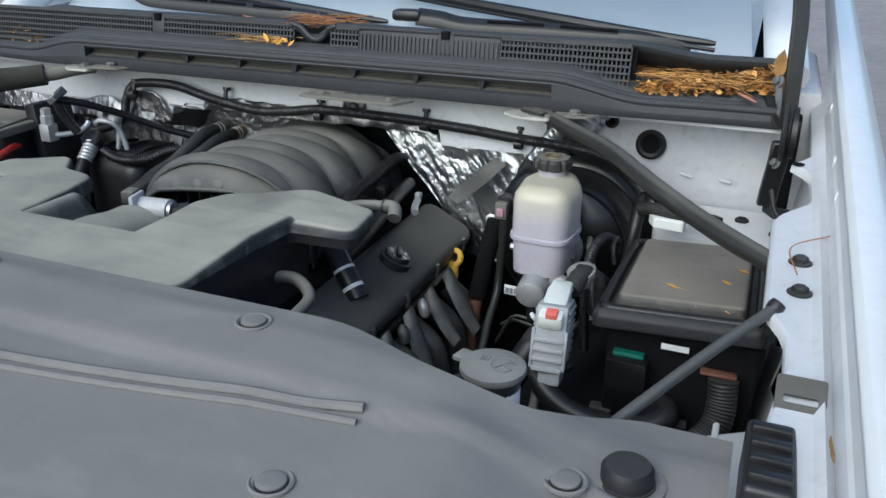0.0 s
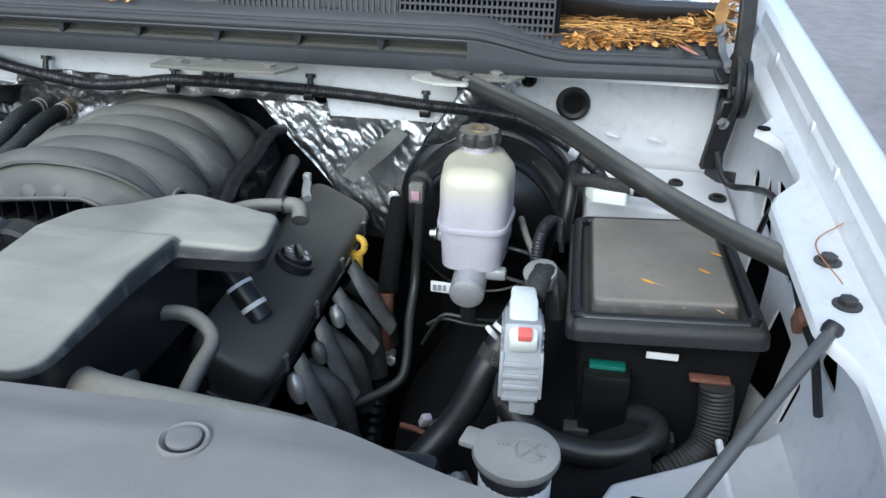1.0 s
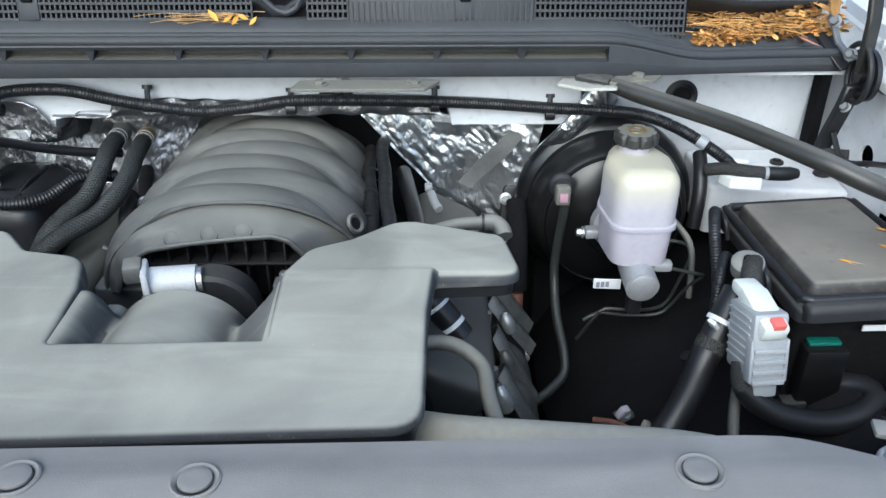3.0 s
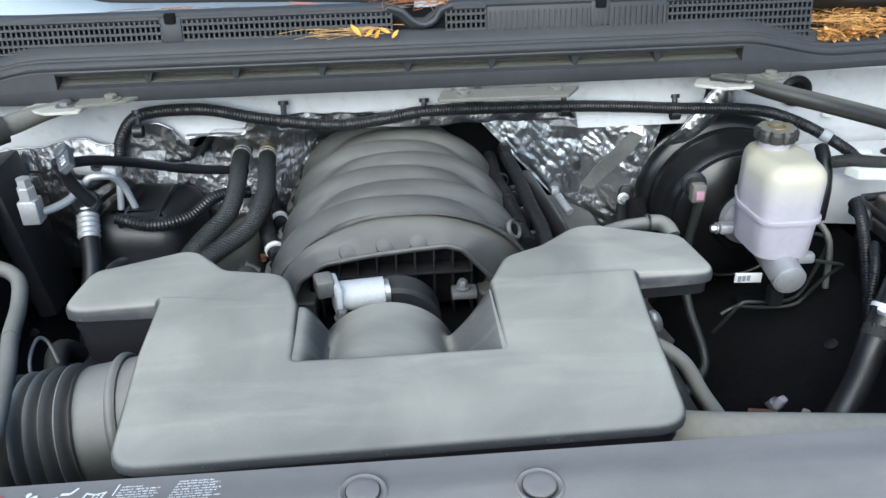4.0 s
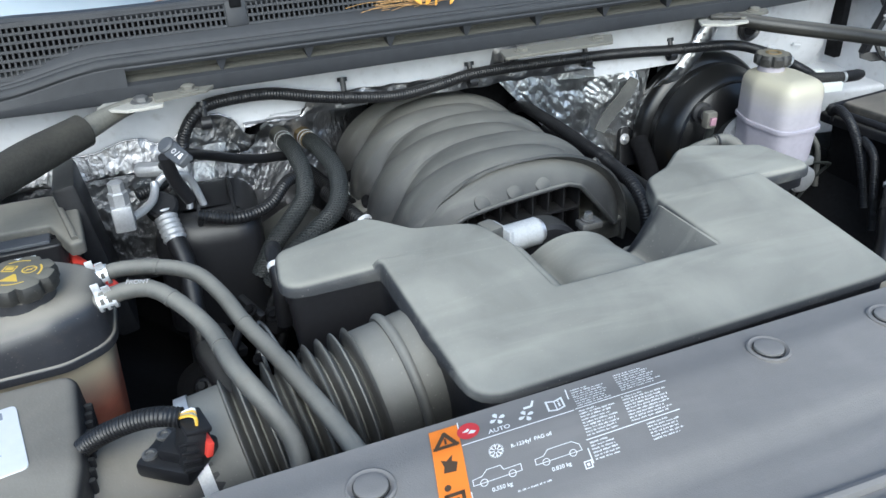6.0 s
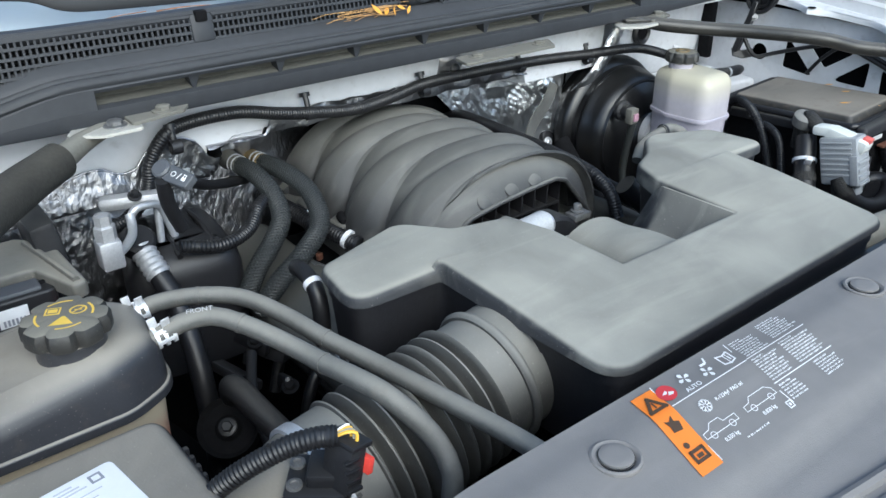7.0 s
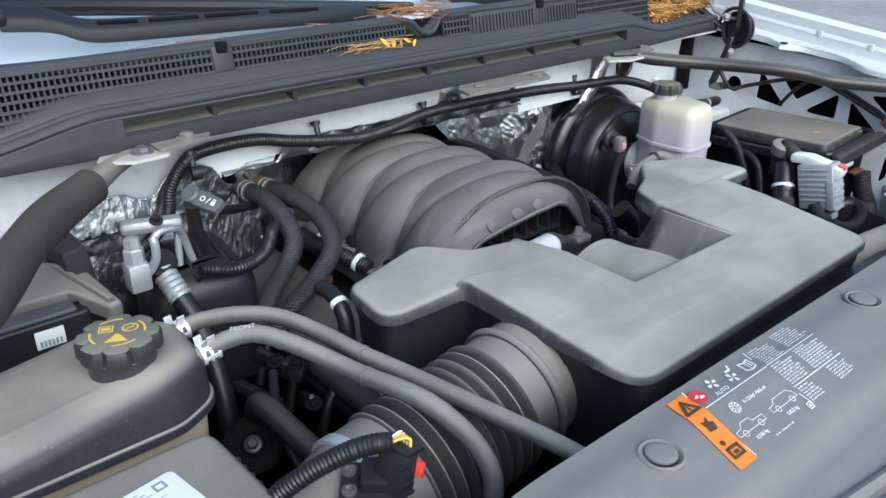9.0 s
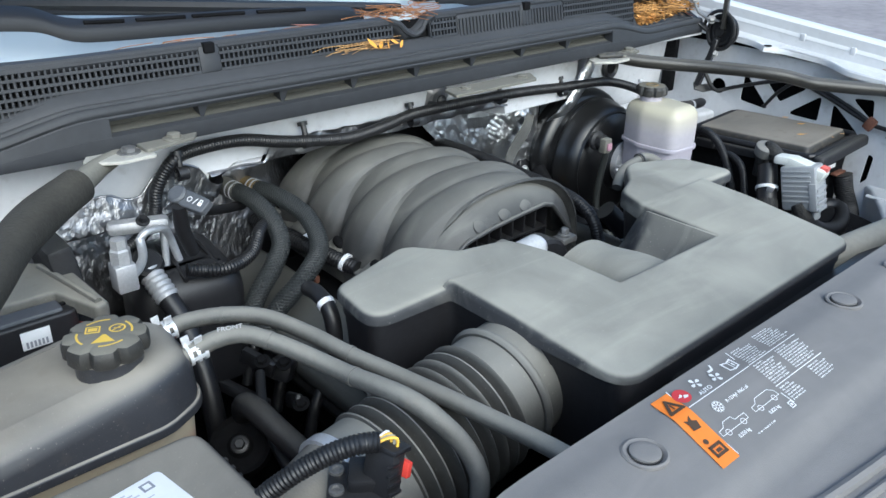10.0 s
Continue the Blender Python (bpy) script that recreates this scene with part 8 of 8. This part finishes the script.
N_, L_ = M_LEAF.node_tree.nodes, M_LEAF.node_tree.links
gi = N_.new("ShaderNodeNewGeometry")
hs = N_.new("ShaderNodeHueSaturation")
mr = N_.new("ShaderNodeMapRange")
mr.inputs[3].default_value, mr.inputs[4].default_value = 0.22, 1.35
L_.new(gi.outputs["Random Per Island"], mr.inputs[0])
L_.new(mr.outputs[0], hs.inputs["Value"])
old = N_["Principled BSDF"].inputs["Base Color"].links[0].from_socket
L_.new(old, hs.inputs["Color"])
L_.new(hs.outputs[0], N_["Principled BSDF"].inputs["Base Color"])

rnd = random.Random(7)
for sx, n in ((1, 1100), (-1, 250)):
    bm = B()
    for k in range(n):
        u, v = rnd.random(), rnd.random()
        x = 0.64 + 0.235 * u
        yb = 0.050 + 0.02 * sstep(0.5, 0.85, x)
        y = yb + (0.02 + 0.12 * u) * v
        z = 1.226 + (0.016 + 0.055 * u * u) * math.sin(math.pi * min(1, v * 0.8 + 0.12)) * rnd.uniform(0.5, 1.0)
        add_leaf(bm, (sx * x, y, z), rnd.uniform(0.008, 0.024), rnd.uniform(0.004, 0.011), rnd.uniform(0, 360), rnd.uniform(-40, 40), rnd.uniform(-40, 40))
    for k in range(n // 5):
        add_needle(bm, (sx * (0.63 + 0.22 * rnd.random()), 0.065 + 0.09 * rnd.random(), 1.24 + 0.02 * rnd.random()), rnd.uniform(0.03, 0.07), rnd.uniform(-60, 60), rnd.uniform(-25, 25))
    single("leaf_pile", bm, M_LEAF, "heap of dry golden-brown leaves in the cowl corner", "leaves", kind="stuff")
# bigger curled leaf on the heap
bm = B()
add_leaf(bm, (0.845, 0.075, 1.285), 0.045, 0.022, 20, 75, 10, 0.5)
single("curled_leaf", bm, M_LEAF, "curled brown leaf standing on the heap", "leaf")

bm = B()
for k in range(26):
    add_needle(bm, (rnd.uniform(-0.14, -0.02), rnd.uniform(0.052, 0.066), rnd.uniform(1.262, 1.276)), rnd.uniform(0.03, 0.09), rnd.uniform(-20, 20), rnd.uniform(-16, 16), r=0.0005)
single("needle_tuft", bm, M_STRAW, "tuft of straw-coloured pine needles on the cowl grille", "pine needles", kind="stuff")
for x, l_, yw in ((-0.060, 0.022, 30), (-0.040, 0.020, -35), (-0.030, 0.018, 15), (-0.018, 0.016, 60), (-0.004, 0.016, -12)):
    bm = B()
    add_leaf(bm, (x, 0.056 + rnd.uniform(-0.004, 0.006), 1.270 + rnd.uniform(-0.003, 0.004)), l_, 0.36 * l_, yw, rnd.uniform(25, 70), rnd.uniform(-50, 50))
    single("yellow_leaf", bm, M_LEAFY, "small yellow leaf caught on the cowl grille", "leaf", "yellow leaves")
bm = B()
for k in range(70):
    add_needle(bm, (rnd.uniform(-0.03, 0.10), rnd.uniform(0.075, 0.14), rnd.uniform(1.296, 1.315)), rnd.uniform(0.03, 0.09), rnd.uniform(-90, 90), rnd.uniform(-35, 35), r=0.0006)
for k in range(50):
    add_needle(bm, (rnd.uniform(-0.42, -0.15), rnd.uniform(0.095, 0.15), rnd.uniform(1.287, 1.296)), rnd.uniform(0.03, 0.09), rnd.uniform(-20, 20), rnd.uniform(-6, 6), r=0.0006)
single("needle_litter", bm, M_NEEDLE, "reddish pine needles scattered along the windshield edge", "pine needles", kind="stuff")
M_LEAFP = mat("faded_pink_leaf", (0.6, 0.25, 0.18), 0.7, vary=0.2, scale=60)
bm = B()
add_leaf(bm, (-0.135, 0.12, 1.298), 0.05, 0.022, 80, 5, 5)
single("brown_leaf", bm, M_LEAFP, "flat reddish leaf beside the wiper", "leaf")
bm = B()
add_leaf(bm, (0.805, 0.048, 1.236), 0.035, 0.014, 70, 20, 0)
single("brown_leaf", bm, M_LEAFP, "pinkish leaf on the cowl seal", "leaf")
# litter on the fuse box lid
for x, y, a in ((0.757, -0.272, 60), (0.823, -0.240, 50), (0.842, -0.195, 55)):
    bm = B()
    add_leaf(bm, (x, y, 1.0495 + 0.03 * (x - 0.782)), 0.017, 0.006, a, 0, 0)
    single("yellow_leaf", bm, M_LEAFY, "small yellow leaf on the fuse box lid", "leaf", "yellow leaves")
for x, y, a, l_ in ((0.795, -0.298, -37, 0.095), (0.775, -0.297, -55, 0.065)):
    bm = B()
    add_needle(bm, (x, y, 1.0485 + 0.03 * (x - 0.782)), l_, a, 0, 0.06, 0.0006)
    single("pine_needle", bm, M_STRAW, "dry pine needle on the fuse box lid", "pine needle", "pine needles")
bm = B()
add_needle(bm, (0.905, -0.40, 1.168), 0.13, 75, 5, 0.18, 0.0008)
single("pine_needle", bm, M_NEEDLE, "dry pine needle on the fender rail", "pine needle", "pine needles")

# ---- small fixtures at the right fender ----
bp = thing("hood_bumper", (0.88, -0.73, 1.1), "black ribbed hood bumper block on the front rail", "bumper block")
bm = B()
prism(bm, rect(0.858, -0.775, 0.894, -0.685, 0.006), 1.09, 1.136, 0.005)
part("block", bm, M_BLACK, bp)
for k in range(4):
    bm = B()
    box(bm, (0.876, -0.762 + 0.020 * k, 1.138), (0.029, 0.008, 0.008), 0.002)
    part("rib", bm, M_BLACK, bp)
lb_ = thing("latch_bracket", (0.895, -0.625, 1.14), "grey-brown steel bracket with a slot on the rail", "bracket")
bm = B()
plate(bm, rounded([(-0.019, -0.024), (0.019, -0.024), (0.019, 0.024), (-0.019, 0.024)], 0.003, 2), [rounded([(-0.013, -0.004), (0.013, -0.004), (0.013, 0.004), (-0.013, 0.004)], 0.002, 2)],
      lambda a, b: (0.895 + a, -0.657 + b * 0.75, 1.142 + b * 0.45), 0.003)
part("plate", bm, M_BRACE, lb_)
bm = B()
add_leaf(bm, (0.912, -0.73, 1.15), 0.03, 0.012, 10, 10, 60)
single("brown_leaf", bm, M_LEAF, "small brown leaf beside the bumper block", "leaf")
fc = thing("fender_cable", (0.9, -0.15, 1.05), "thin black cable clipped along the inner fender", "cable")
bm = B()
tube(bm, [(0.862, 0.020, 1.105), (0.872, 0.005, 1.075), (0.886, -0.005, 1.065), (0.905, -0.03, 1.074), (0.905, -0.12, 1.105), (0.903, -0.18, 1.115), (0.905, -0.25, 1.095), (0.907, -0.338, 1.061), (0.908, -0.39, 1.052), (0.90, -0.46, 1.03)], 0.0045, 8)
part("main_run", bm, M_RUBBER, fc)
bm = B()
tube(bm, [(0.907, -0.11, 1.045), (0.905, -0.14, 1.085), (0.903, -0.18, 1.115), (0.904, -0.23, 1.110), (0.906, -0.32, 1.075), (0.907, -0.345, 1.058)], 0.004, 8)
part("branch", bm, M_RUBBER, fc)
bm = B()
box(bm, (0.903, -0.345, 1.060), (0.012, 0.02, 0.028), 0.004, (30, 0, 0))
part("clip", bm, M_RUST, fc)

# ---- clutter low in the bay ----
bm = B()
box(bm, (0.505, -0.275, 0.815), (0.014, 0.011, 0.020), 0.003, (20, 10, 30))
single("white_plug", bm, M_MILK, "small white plug lying low in the bay", "plug", "loose plugs")
bm = B()
box(bm, (0.53, -0.30, 0.81), (0.010, 0.010, 0.020), 0.003, (-20, 30, 10))
single("white_plug", bm, M_TAN, "small cream plug lying low in the bay", "plug", "loose plugs")
bm = B()
tube(bm, [(0.47, -0.26, 0.79), (0.50, -0.275, 0.796), (0.53, -0.29, 0.785)], 0.004, 8)
single("rusty_pipe", bm, M_RUST, "thin rusty brown pipe low in the bay", "pipe")
# block filling the dark hole here, the shade put into its colour
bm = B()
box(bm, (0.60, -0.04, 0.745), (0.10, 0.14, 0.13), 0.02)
single("brake_module", bm, M_VOID, "module below the master cylinder, near-black in place of shade", "module")
